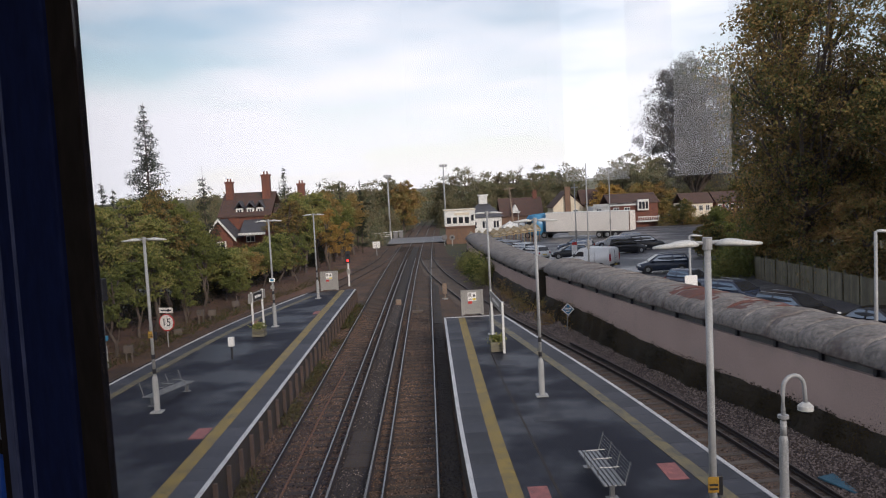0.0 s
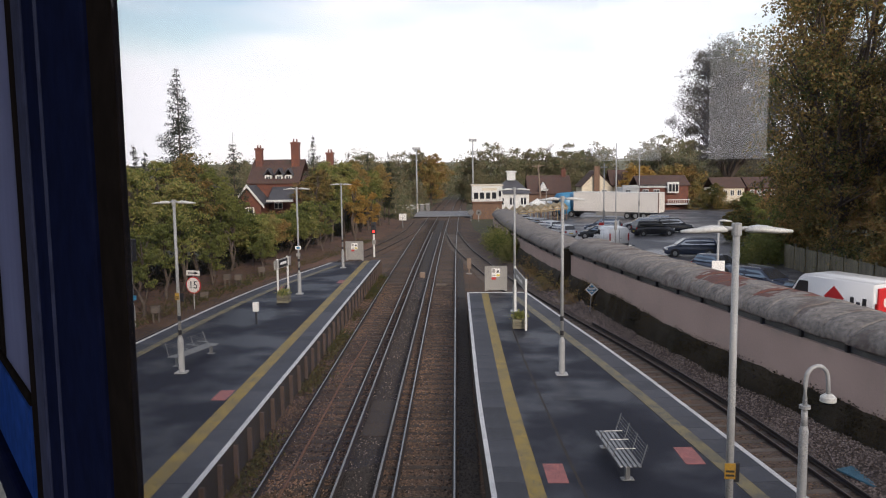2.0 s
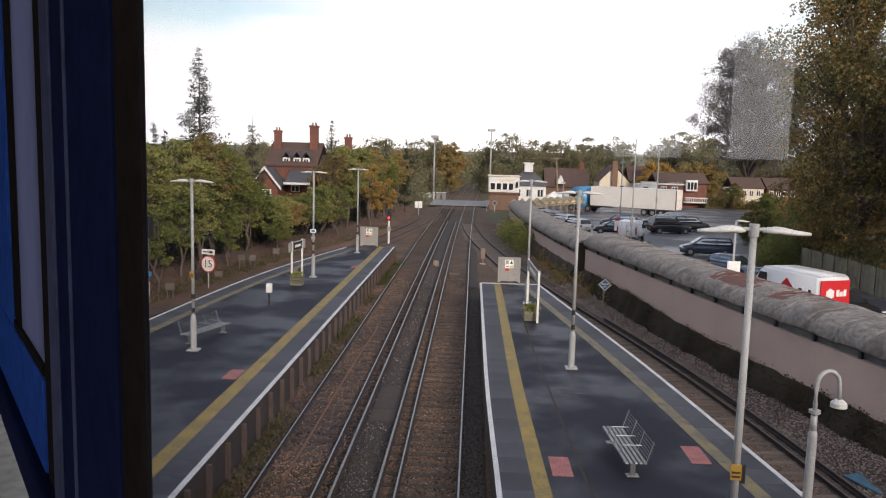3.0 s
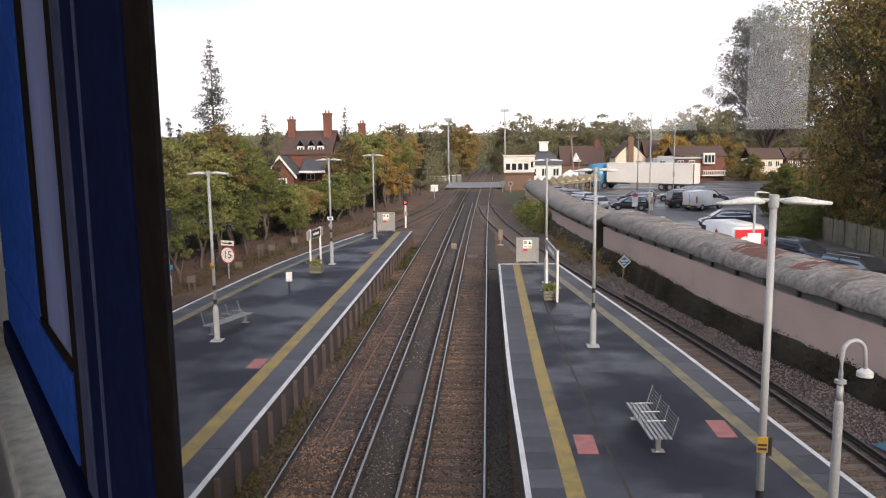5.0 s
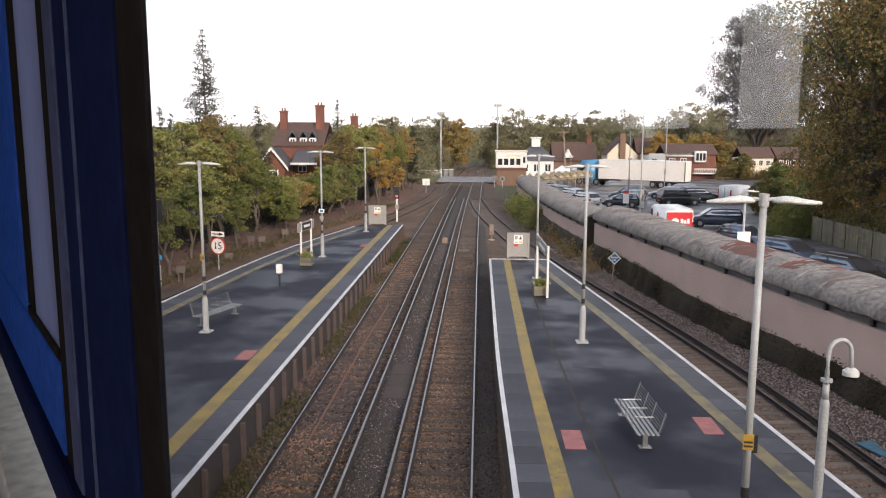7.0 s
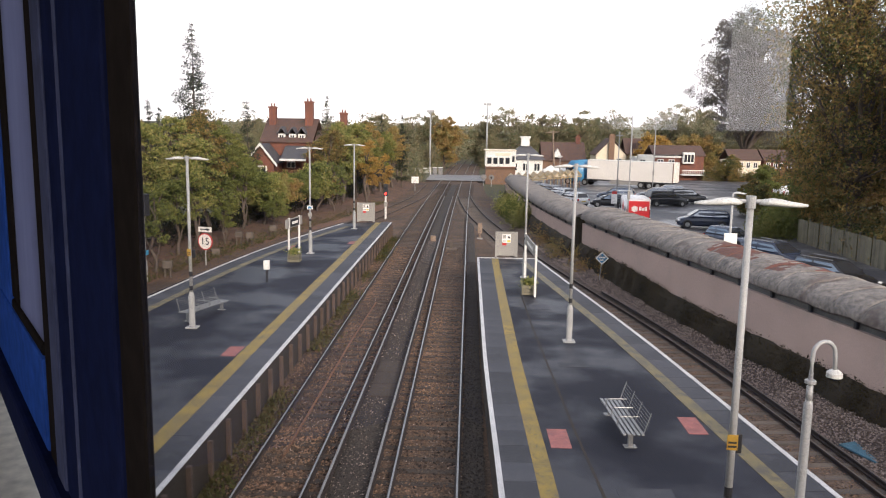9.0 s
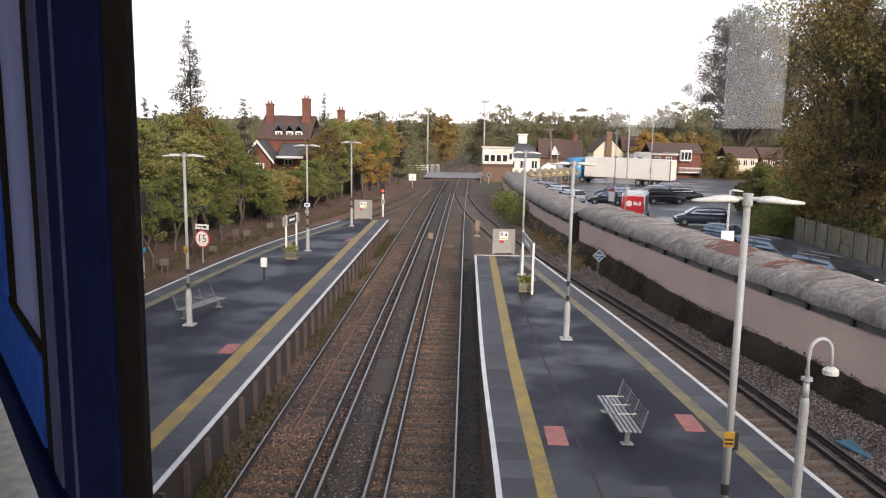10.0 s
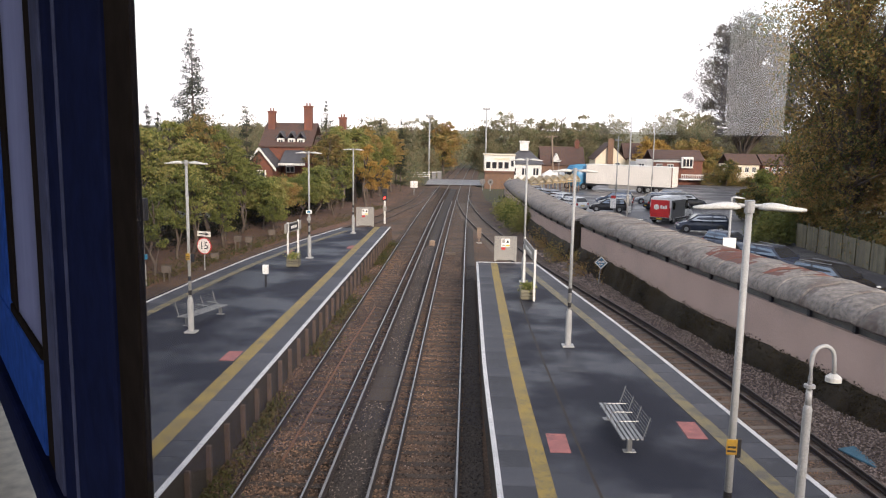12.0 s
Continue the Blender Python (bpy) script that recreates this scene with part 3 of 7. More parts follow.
# ---- ground, trackbed, platforms ----
def build_ground():
    bm = B()
    xs = sorted({*np.linspace(-1500, -60, 8), *np.linspace(-60, 90, 16), *np.linspace(90, 1500, 8)})
    ys = sorted({*np.linspace(-300, -20, 5), *np.linspace(-20, 200, 23), *np.linspace(200, 3000, 15)})
    grid = [[bm.verts.new((x, y, GROUND - 0.12 + (0.05 * noise.noise((x * 0.2, y * 0.2, 0)) if abs(x) < 90 and y < 200 else 0))) for x in xs] for y in ys]
    for a, b in zip(grid, grid[1:]):
        for i in range(len(xs) - 1):
            bm.faces.new((a[i], a[i + 1], b[i + 1], b[i]))
    tagged(part("ground", bm, "grass"), "rough grassy ground beside the railway", "ground", kind="structure")
    # unseen wall, added to hold low sky and sun off the near ground
    tagged(part("unseen_shade_wall", box(B(), -24, 30, -16.4, -16, GROUND - 0.2, 12.5), "brick_brown"), "unseen brick wall added to block low light from behind", "wall", kind="structure")
    # earth bank beside the left siding
    bm = B()
    sweep(bm, line(edge_left, -12, 62, 2, GROUND, -1.0) + [(-5.9, 80, GROUND), (-6.6, 100, GROUND), (-7.5, 126, GROUND)], [(0.6, -0.3), (0.6, -0.02), (-2.2, 0.02), (-3.3, 0.24), (-6, 0.55), (-12, 0.7), (-12, -0.3)])
    tagged(part("earth_bank", bm, "earth"), "brown leaf-littered earth bank below the trees", "bank", kind="structure")
    # ballast over the whole junction
    bm = B()
    rows = []
    for y in np.linspace(44, 126, 42):
        l, q = bay_rail(y) - 3.2, side_rail(y) + (2.6 if y < 100 else 2.2)
        rows.append([bm.verts.new((x, y, GROUND + 0.015 + 0.02 * noise.noise((x * 0.8, y * 0.5, 2)))) for x in np.linspace(l, q, 16)])
    for a, b in zip(rows, rows[1:]):
        for i in range(15):
            bm.faces.new((a[i], a[i + 1], b[i + 1], b[i]))
    tagged(part("junction_ballast", bm, "ballast"), "brown ballast spread across the junction", "ballast", kind="structure")
    # trackbed
    bm = B()
    sweep(bm, [(main_line(y), y, GROUND) for y in np.linspace(-15, 200, 44)], [(1.1, -0.2), (0.95, 0.05), (-1.9, 0.05), (-2.0, 0.02), (-6.0, 0.05), (-6.2, -0.2)])
    tagged(part("trackbed_main", bm, "ballast"), "brown stone ballast under the main tracks", "ballast", kind="structure")
    bm = B()
    sweep(bm, [(main_line(y), y, GROUND + 0.055) for y in np.linspace(-15, 120, 30)], [(-2.03, -0.05), (-2.03, 0.018), (-2.92, 0.018), (-2.92, -0.05)])
    sweep(bm, [(main_line(y), y, GROUND + 0.055) for y in np.linspace(-15, 70, 20)], [(0.64, -0.05), (0.64, 0.018), (0.12, 0.018), (0.12, -0.05)])
    tagged(part("trackbed_oily", bm, "ballast_dark"), "dark oily ballast between the tracks", "ballast", kind="structure")
    bm = B()
    sweep(bm, line(bay_rail, -12, 110, 2, GROUND + 0.03), [(0.9, -0.2), (0.8, 0.06), (-2.3, 0.05), (-2.8, 0.12), (-2.8, -0.2)])
    tagged(part("trackbed_bay", bm, "ballast"), "brown ballast under the disused bay track", "ballast", kind="structure")
    bm = B()
    sweep(bm, line(side_rail, -12, 84, 2, GROUND), [(2.9, -0.2), (2.8, 0.52), (1.6, 0.30), (0.95, 0.08), (-2.1, 0.05), (-2.4, -0.2)])
    tagged(part("trackbed_siding", bm, "ballast_pale"), "brown ballast under the curved siding", "ballast", kind="structure")


def platform(name, left_f, right_f, y0, y1, skew, label):
    bm = B()
    ys = np.linspace(y0, y1, 40)
    def end(y, u):
        return y + skew * (u if y > y1 - 6 else 0) * max(0, (y - (y1 - 6)) / 6)
    L = [(left_f(y), y) for y in ys]
    R = [(right_f(y), end(y, 1)) for y in ys]
    rows = [[bm.verts.new((x, y, z)) for (x, y), z in ((l, GROUND - 0.1), (l, 0), (r, 0), (r, GROUND - 0.1))] for l, r in zip(L, R)]
    for a, b in zip(rows, rows[1:]):
        for i in range(3):
            bm.faces.new((a[i], b[i], b[i + 1], a[i + 1]))
    bm.faces.new(rows[0]), bm.faces.new(rows[-1][::-1])
    bmesh.ops.recalc_face_normals(bm, faces=bm.faces[:])
    me = mesh_of(bm, name)
    me.materials.append(M["asphalt_platform"]), me.materials.append(M["platform_face"])
    for p in me.polygons:
        p.material_index = 0 if p.normal.z > 0.5 else 1
    return tagged(new(name, me), label, "platform", kind="structure")


def stripe(name, f, y0, y1, a, b, material, parent, z=0.012, thick=0.02):
    bm = sweep(B(), line(f, y0, y1, 1.5, z), [(a, -thick), (b, -thick), (b, 0.0), (a, 0.0)])
    return part(name, bm, material, parent)


def coping(parent, f, y0, y1, a, b):
    """Edge slabs laid one by one along the platform."""
    rnd = random.Random(7)
    y = y0
    while y < y1:
        w = 0.9
        x, s = f(y + w / 2), f(y + w / 2 + 0.5) - f(y + w / 2 - 0.5)
        bm = box(B(), a, b, -w / 2 + 0.006, w / 2 - 0.006, -0.07, 0.006 + rnd.uniform(0, 0.003))
        part("coping_slab", bm, "coping", parent, at=Matrix.Translation((x, y + w / 2, 0)) @ Matrix.Rotation(-math.atan(s), 4, "Z"))
        y += w


def build_platforms():
    left = platform("platform_left", edge_left, left_inner, -12, 59.2, 1.2, "dark asphalt station platform with white edge and yellow line")
    right = platform("platform_right", right_inner, edge_right, -12, 44.45, 0.0, "damp dark asphalt island platform with white edges")
    stripe("white_edge", left_inner, -10, 60.2, -0.11, 0.02, "white_line", left, 0.02)
    stripe("white_edge", edge_left, -10, 59.0, -0.02, 0.10, "white_line", left, 0.02)
    stripe("yellow_line", left_inner, -10, 60.0, -1.22, -0.80, "yellow_line", left)
    stripe("yellow_line", edge_left, -10, 57.6, 0.85, 1.2, "yellow_worn", left)
    stripe("white_edge", right_inner, -10, 44.4, -0.02, 0.10, "white_line", right, 0.02)
    stripe("white_edge", edge_right, -10, 44.4, -0.10, 0.02, "white_line", right, 0.02)
    part("white_edge", box(B(), 0.8, 3.95, 44.34, 44.47, -0.01, 0.02), "white_line", right)
    stripe("yellow_line", right_inner, -10, 44.2, 0.79, 1.16, "yellow_line", right)
    stripe("yellow_line", edge_right, -10, 43.2, -1.14, -0.78, "yellow_worn", right)
    coping(left, left_inner, 10, 59.5, -0.80, -0.11)
    coping(left, edge_left, 24, 57, 0.10, 0.85)
    coping(right, right_inner, 10, 44, 0.10, 0.79)
    coping(right, edge_right, 10, 43.5, -0.78, -0.10)
    # upright supports on the face of the left platform
    for k in range(38):
        y = 10 + k * 1.35
        part("face_post", box(B(), -5.76, -5.64, y - 0.06, y + 0.06, GROUND, -0.10, 0.012), "face_post", left)
    # worn seam and hatches in the surface
    part("surface_seam", sweep(B(), [(3.05, 12, 0.006), (2.78, 19, 0.006), (2.55, 29, 0.006), (2.5, 36, 0.006)], [(-0.03, -0.01), (0.03, -0.01), (0.03, 0), (-0.03, 0)]), "platform_face", right)
    for x, y, w, d in ((3.45, 24.4, 0.9, 0.45), (3.1, 32.3, 0.8, 0.9), (3.75, 15.9, 1.1, 0.5)):
        part("drain_cover", box(B(), x - w / 2, x + w / 2, y - d / 2, y + d / 2, -0.02, 0.009, 0.003), "coping", right)
    for p, x, y, w, d in ((right, 2.34, 18.6, 0.47, 1.12), (right, 5.72, 19.65, 0.47, 1.1), (left, -7.27, 24.9, 0.46, 1.05), (left, -7.1, 49.1, 0.5, 1.2), (left, -10.55, 46.8, 0.5, 1.2)):
        part("pink_panel", box(B(), x - w / 2, x + w / 2, y - d / 2, y + d / 2, -0.02, 0.011, 0.003), "pink", p, "faded pink surface panel")


def rail_profile(w=0.07, h=0.15, foot=0.14):
    a, f = w / 2, foot / 2
    return [(-f, -h), (f, -h), (f, -h + 0.015), (0.012, -h + 0.03), (0.012, -0.045), (a, -0.035), (a, -0.014), (a - 0.012, 0.0), (-a + 0.012, 0.0), (-a, -0.014), (-a, -0.035), (-0.012, -0.045), (-0.012, -h + 0.03), (-f, -h + 0.015)]


def rail(name, path, parent, top="rail_top", side="rail_side", w=0.07, h=0.15):
    bm = sweep(B(), path, rail_profile(w, h))
    me = mesh_of(bm, name)
    me.materials.append(M[side]), me.materials.append(M[top])
    for p in me.polygons:
        p.material_index = 1 if p.normal.z > 0.9 and p.center.z > path[0][2] - 0.02 else 0
    ob = new(name, me)
    ob.parent = parent
    return ob


def build_tracks():
    sl = mesh_of(box(B(), -1.25, 1.25, -0.125, 0.125, -0.14, 0.0, 0.012), "sleeper")
    sl.materials.append(M["sleeper"])
    for name, off, con, label in (("railway_track_up", 0.0, -1.505 - 0.44, "electrified railway track with polished rails and conductor rail"), ("railway_track_down", -3.42, -3.42 + 0.44, "electrified railway track with conductor rail beside the left platform")):
        tr = thing(name, Matrix(), label, "railway track", "railway tracks", "structure")
        for o in (0, -1.505):
            rail("running_rail", [(main_line(y) + off + o, y, RAIL) for y in np.linspace(-14, 230, 62)], tr)
        rail("conductor_rail", [(main_line(y) + con, y, RAIL + 0.075) for y in np.linspace(-14, 96, 40)], tr, "con_rail", "rail_side", 0.085, 0.13)
        for k in range(170):
            y = 6 + 0.68 * k
            part("sleeper", sl, "sleeper", tr, at=pose(main_line(y) + off - 0.75 + random.uniform(-0.03, 0.03), y, RAIL - 0.142, 0, 0, random.uniform(-0.6, 0.6)))
    slc = sl.copy()
    slc.materials.clear()
    slc.materials.append(M["sleeper_concrete"])
    sd = thing("railway_track_siding", Matrix(), "curved siding track with dull rusty rails and timber sleepers", "railway track", "railway tracks", "structure")
    for o in (0.0, -1.505):
        rail("running_rail", line(side_rail, -12, 106, 1.6, RAIL + 0.004, o), sd, "rail_top_dull")
    rail("conductor_rail", line(side_rail, -12, 40, 1.6, RAIL + 0.06, 0.40), sd, "rail_top_dull", "rail_side", 0.08, 0.13)
    for k in range(125):
        y = 8 + 0.7 * k
        s = side_rail(y + 0.5) - side_rail(y - 0.5)
        part("sleeper", slc, "sleeper_concrete", sd, at=pose(side_rail(y) - 0.75, y, RAIL - 0.122, 0, 0, -math.degrees(math.atan(s))))
    lf = thing("railway_track_bay", Matrix(), "rusty disused bay track curving in beside the bank", "railway track", "railway tracks", "structure")
    for o in (0.0, -1.505):
        rail("running_rail", line(bay_rail, -12, 118, 2, RAIL - 0.02, o), lf, "rail_top_dull")
    for k in range(90):
        y = 20 + 0.75 * k
        s = bay_rail(y + 0.5) - bay_rail(y - 0.5)
        part("sleeper", sl, "sleeper", lf, at=pose(bay_rail(y) - 0.75, y, RAIL - 0.17, 0, 0, -math.degrees(math.atan(s))))
    # rusty cable duct rail and walkway board between the rails
    tagged(part("spare_rail", sweep(B(), [(-4.35, 19.5, RAIL - 0.10), (-4.3, 30, RAIL - 0.10), (-4.15, 37, RAIL - 0.10)], rail_profile(0.07, 0.10)), "rust"), "rusty spare rail lying between the running rails", "rail")
    wb = thing("walkway", Matrix(), "dark timber boards laid between the two tracks", "boards")
    for k in range(3):
        part("board", box(B(), -2.85, -2.05, 24 + k * 1.2, 25.18 + k * 1.2, GROUND + 0.03, GROUND + 0.10, 0.01), "sleeper", wb)


def stones(name, material, n, place, size, label):
    """Loose ballast stones as small faceted lumps."""
    rng = np.random.default_rng(5 + n)
    base = np.array([(1, 0, 0), (-1, 0, 0), (0, 1, 0), (0, -1, 0), (0, 0, 0.8), (0, 0, -0.8)], float)
    faces = np.array([(4, 0, 2), (4, 2, 1), (4, 1, 3), (4, 3, 0), (5, 2, 0), (5, 1, 2), (5, 3, 1), (5, 0, 3)])
    pts = place(rng, n)
    sc = rng.uniform(size[0], size[1], (n, 1, 1)) * rng.uniform(0.6, 1.3, (n, 6, 1))
    a = rng.uniform(0, 6.28, n)
    rot = np.zeros((n, 3, 3))
    rot[:, 0, 0], rot[:, 0, 1], rot[:, 1, 0], rot[:, 1, 1], rot[:, 2, 2] = np.cos(a), -np.sin(a), np.sin(a), np.cos(a), 1
    v = np.einsum("nij,kj->nki", rot, base) * sc + pts[:, None, :]
    f = (faces[None] + 6 * np.arange(n)[:, None, None]).reshape(-1, 3)
    me = bpy.data.meshes.new(name)
    me.from_pydata(v.reshape(-1, 3).tolist(), [], f.tolist())
    me.materials.append(M[material])
    return tagged(new(name, me), label, "ballast", kind="stuff")


def build_stones():
    def four_foot(rng, n):
        y = 9 + 46 * rng.uniform(0, 1, n) ** 1.7
        x = rng.uniform(-5.7, 0.1, n)
        x = np.where((x > -3.0) & (x < -1.95), x - 2.4, x)
        return np.stack([x, y, GROUND + rng.uniform(0.034, 0.066, n)], 1)
    def dark_six_foot(rng, n):
        y = 9 + 40 * rng.uniform(0, 1, n) ** 1.6
        x = np.where(rng.uniform(0, 1, n) < 0.6, rng.uniform(-2.95, -2.0, n), rng.uniform(0.1, 0.66, n))
        return np.stack([x, y, np.full(n, GROUND + 0.075)], 1)
    def six_foot_specks(rng, n):
        y = 9 + 50 * rng.uniform(0, 1, n) ** 1.5
        return np.stack([rng.uniform(-2.95, -2.0, n), y, np.full(n, GROUND + 0.085)], 1)
    def shoulder(rng, n):
        y = 14 + 36 * rng.uniform(0, 1, n) ** 1.3
        over = rng.uniform(0.5, 2.6, n)
        x = np.array([side_rail(v) for v in y]) + over
        return np.stack([x, y, GROUND + 0.02 + np.interp(over, [0.95, 1.6, 2.8], [0.08, 0.30, 0.52])], 1)
    def siding(rng, n):
        y = 14 + 36 * rng.uniform(0, 1, n) ** 1.3
        x = np.array([side_rail(v) for v in y]) + rng.uniform(-2.0, 0.4, n)
        return np.stack([x, y, GROUND + rng.uniform(0.045, 0.07, n)], 1)
    stones("ballast_stones", "stone", 52000, four_foot, (0.018, 0.048), "loose brown ballast stones between the rails")
    stones("pale_chippings", "stone_pale", 15000, four_foot, (0.010, 0.028), "scattered pale stone chippings between the rails")
    stones("oily_stones", "stone_dark", 14000, dark_six_foot, (0.016, 0.04), "loose dark oily stones beside the rails")
    stones("six_foot_specks", "stone_pale", 2600, six_foot_specks, (0.012, 0.028), "pale stone chips strewn on the dark ballast")
    stones("siding_stones", "stone", 14000, siding, (0.018, 0.042), "loose brown ballast stones between the siding rails")
    stones("shoulder_stones", "stone_pale", 20000, shoulder, (0.02, 0.046), "loose pale ballast stones beside the siding")


# ---- the footbridge from which the view is taken ----
def build_bridge():
    ang = radians(37)
    d, n = Vector((-math.sin(ang), math.cos(ang), 0)), Vector((math.cos(ang), math.sin(ang), 0))
    eye = Vector((0.114, 1.478, 7.03))
    D = 0.125
    base = eye + n * D
    # local x along the wall (away from the eye to the left), y outward, z up, origin at eye height
    W = Matrix(((d.x, n.x, 0, base.x), (d.y, n.y, 0, base.y), (0, 0, 1, base.z), (0, 0, 0, 1)))
    br = thing("footbridge", W, "covered footbridge with blue framed windows over the platforms", "footbridge", kind="structure")
    part("bridge_wall", box(B(), -2.6, 3.6, 0.0, 0.10, -1.6, -0.48), "cream_wall", br)
    part("bridge_wall", box(B(), -2.6, 3.6, 0.0, 0.10, 0.75, 1.2), "cream_wall", br)
    part("bridge_wall", box(B(), 1.864, 3.6, 0.0, 0.10, -0.48, 0.75), "cream_wall", br)
    part("bridge_wall", box(B(), -2.6, -1.3, 0.0, 0.10, -0.48, 0.75), "cream_wall", br)
    part("bridge_wall", box(B(), 3.5, 3.6, -2.4, -0.002, -1.6, 1.2), "blue_panel", br)
    # far wall: unseen wide opening for light, small ones fitted to reflections in view
    part("bridge_wall", box(B(), -2.6, 3.6, -2.5, -2.402, -1.6, -0.8), "blue_panel", br)
    part("bridge_wall", box(B(), -2.6, 3.6, -2.5, -2.402, 1.05, 1.2), "blue_panel", br)
    for x0, x1 in ((0.85, 1.53), (1.836, 1.984), (2.42, 3.6)):
        part("bridge_wall", box(B(), x0, x1, -2.5, -2.402, -0.798, 1.048), "blue_panel", br)
    for x0, x1 in ((1.532, 1.834), (1.986, 2.418)):
        part("bridge_wall", box(B(), x0, x1, -2.5, -2.402, -0.798, 0.02), "blue_panel", br)
        part("bridge_wall", box(B(), x0, x1, -2.5, -2.402, 0.98, 1.048), "blue_panel", br)
    part("bridge_floor", box(B(), -2.6, 3.6, -2.5, 0.1, -1.75, -1.602), "grey_floor", br)
    # unseen roof made cream to bounce light back into the interior
    part("bridge_roof", box(B(), -2.7, 3.7, -2.6, 0.2, 1.202, 1.32), "cream_wall", br)
    # window post, gaskets and frames
    part("gasket", box(B(), 0.506, 0.572, -0.006, 0.0, -0.48, 0.75, 0.004), "gasket", br, "black rubber gasket")
    gl = part("clear_pane", box(B(), -1.3, 0.505, -0.005, -0.0035, -0.48, 0.75), "clear_glass", br, "clear window glass")
    gl.visible_shadow = False
    part("window_post", box(B(), 0.574, 0.752, -0.008, 0.014, -0.48, 0.75, 0.005), "navy", br, "navy window post")
    # bead and strip carry painted highlights of the navy metal
    part("frame_bead", box(B(), 0.7535, 0.768, -0.0085, 0.014, -0.48, 0.75, 0.004), "strip", br)
    part("frame_channel", box(B(), 0.7695, 0.840, -0.0065, 0.04, -0.48, 0.75), "navy", br)
    part("frame_strip", box(B(), 0.842, 0.899, -0.0085, 0.04, -0.48, 0.75, 0.005), "strip", br)
    part("frame_channel", box(B(), 0.901, 0.952, -0.0065, 0.04, -0.48, 0.75), "gasket", br)
    # pane whose reflected light is put into its own colour
    part("pane", box(B(), 0.954, 1.164, -0.006, -0.001, -0.246, 0.75), "sheen_glass", br, "window pane")
    part("bottom_gasket", box(B(), 0.954, 1.24, -0.009, 0.03, -0.262, -0.2475, 0.003), "gasket", br)
    part("side_gasket", box(B(), 1.166, 1.236, -0.008, 0.03, -0.246, 0.75, 0.004), "gasket", br)
    part("side_frame", box(B(), 1.242, 1.862, -0.010, 0.04, -0.262, 0.75, 0.005), "blue_frame", br, "blue window frame")
    part("bottom_rail", box(B(), 0.954, 1.862, -0.010, 0.04, -0.378, -0.264, 0.005), "blue_frame", br, "blue bottom rail")
    part("sill_trim", box(B(), 0.7695, 1.90, -0.02, 0.04, -0.435, -0.380, 0.005), "navy", br)
    part("inner_sill", box(B(), -1.2, 2.4, -0.06, 0.0, -0.53, -0.482, 0.008), "cream_wall", br)
    # unseen extensions, added to shade the near ground and let light inside
    for x0, x1 in ((3.602, 17.0), (-16.0, -2.602)):
        part("bridge_floor", box(B(), x0, x1, -2.5, 0.1, -1.75, -1.602), "cream_wall", br)
        for y0 in (0.0, -2.5):
            part("bridge_wall", box(B(), x0, x1, y0, y0 + 0.098, -1.6, -0.8), "cream_wall", br)
            part("bridge_wall", box(B(), x0, x1, y0, y0 + 0.098, 1.05, 1.2), "cream_wall", br)
            for k in range(5):
                x = x0 + (x1 - x0) * k / 4
                part("bridge_post", box(B(), x - 0.08, x + 0.08, y0, y0 + 0.098, -0.798, 1.048), "blue_frame", br)
        part("bridge_roof", box(B(), x0, x1, -2.6, 0.2, 1.202, 1.32), "cream_wall", br)
    for x, y in ((-2.2, -2.2), (3.2, -2.2)):
        part("column", box(B(), x - 0.12, x + 0.12, y - 0.12, y + 0.12, -8.2, -1.752, 0.01), "pole", br)


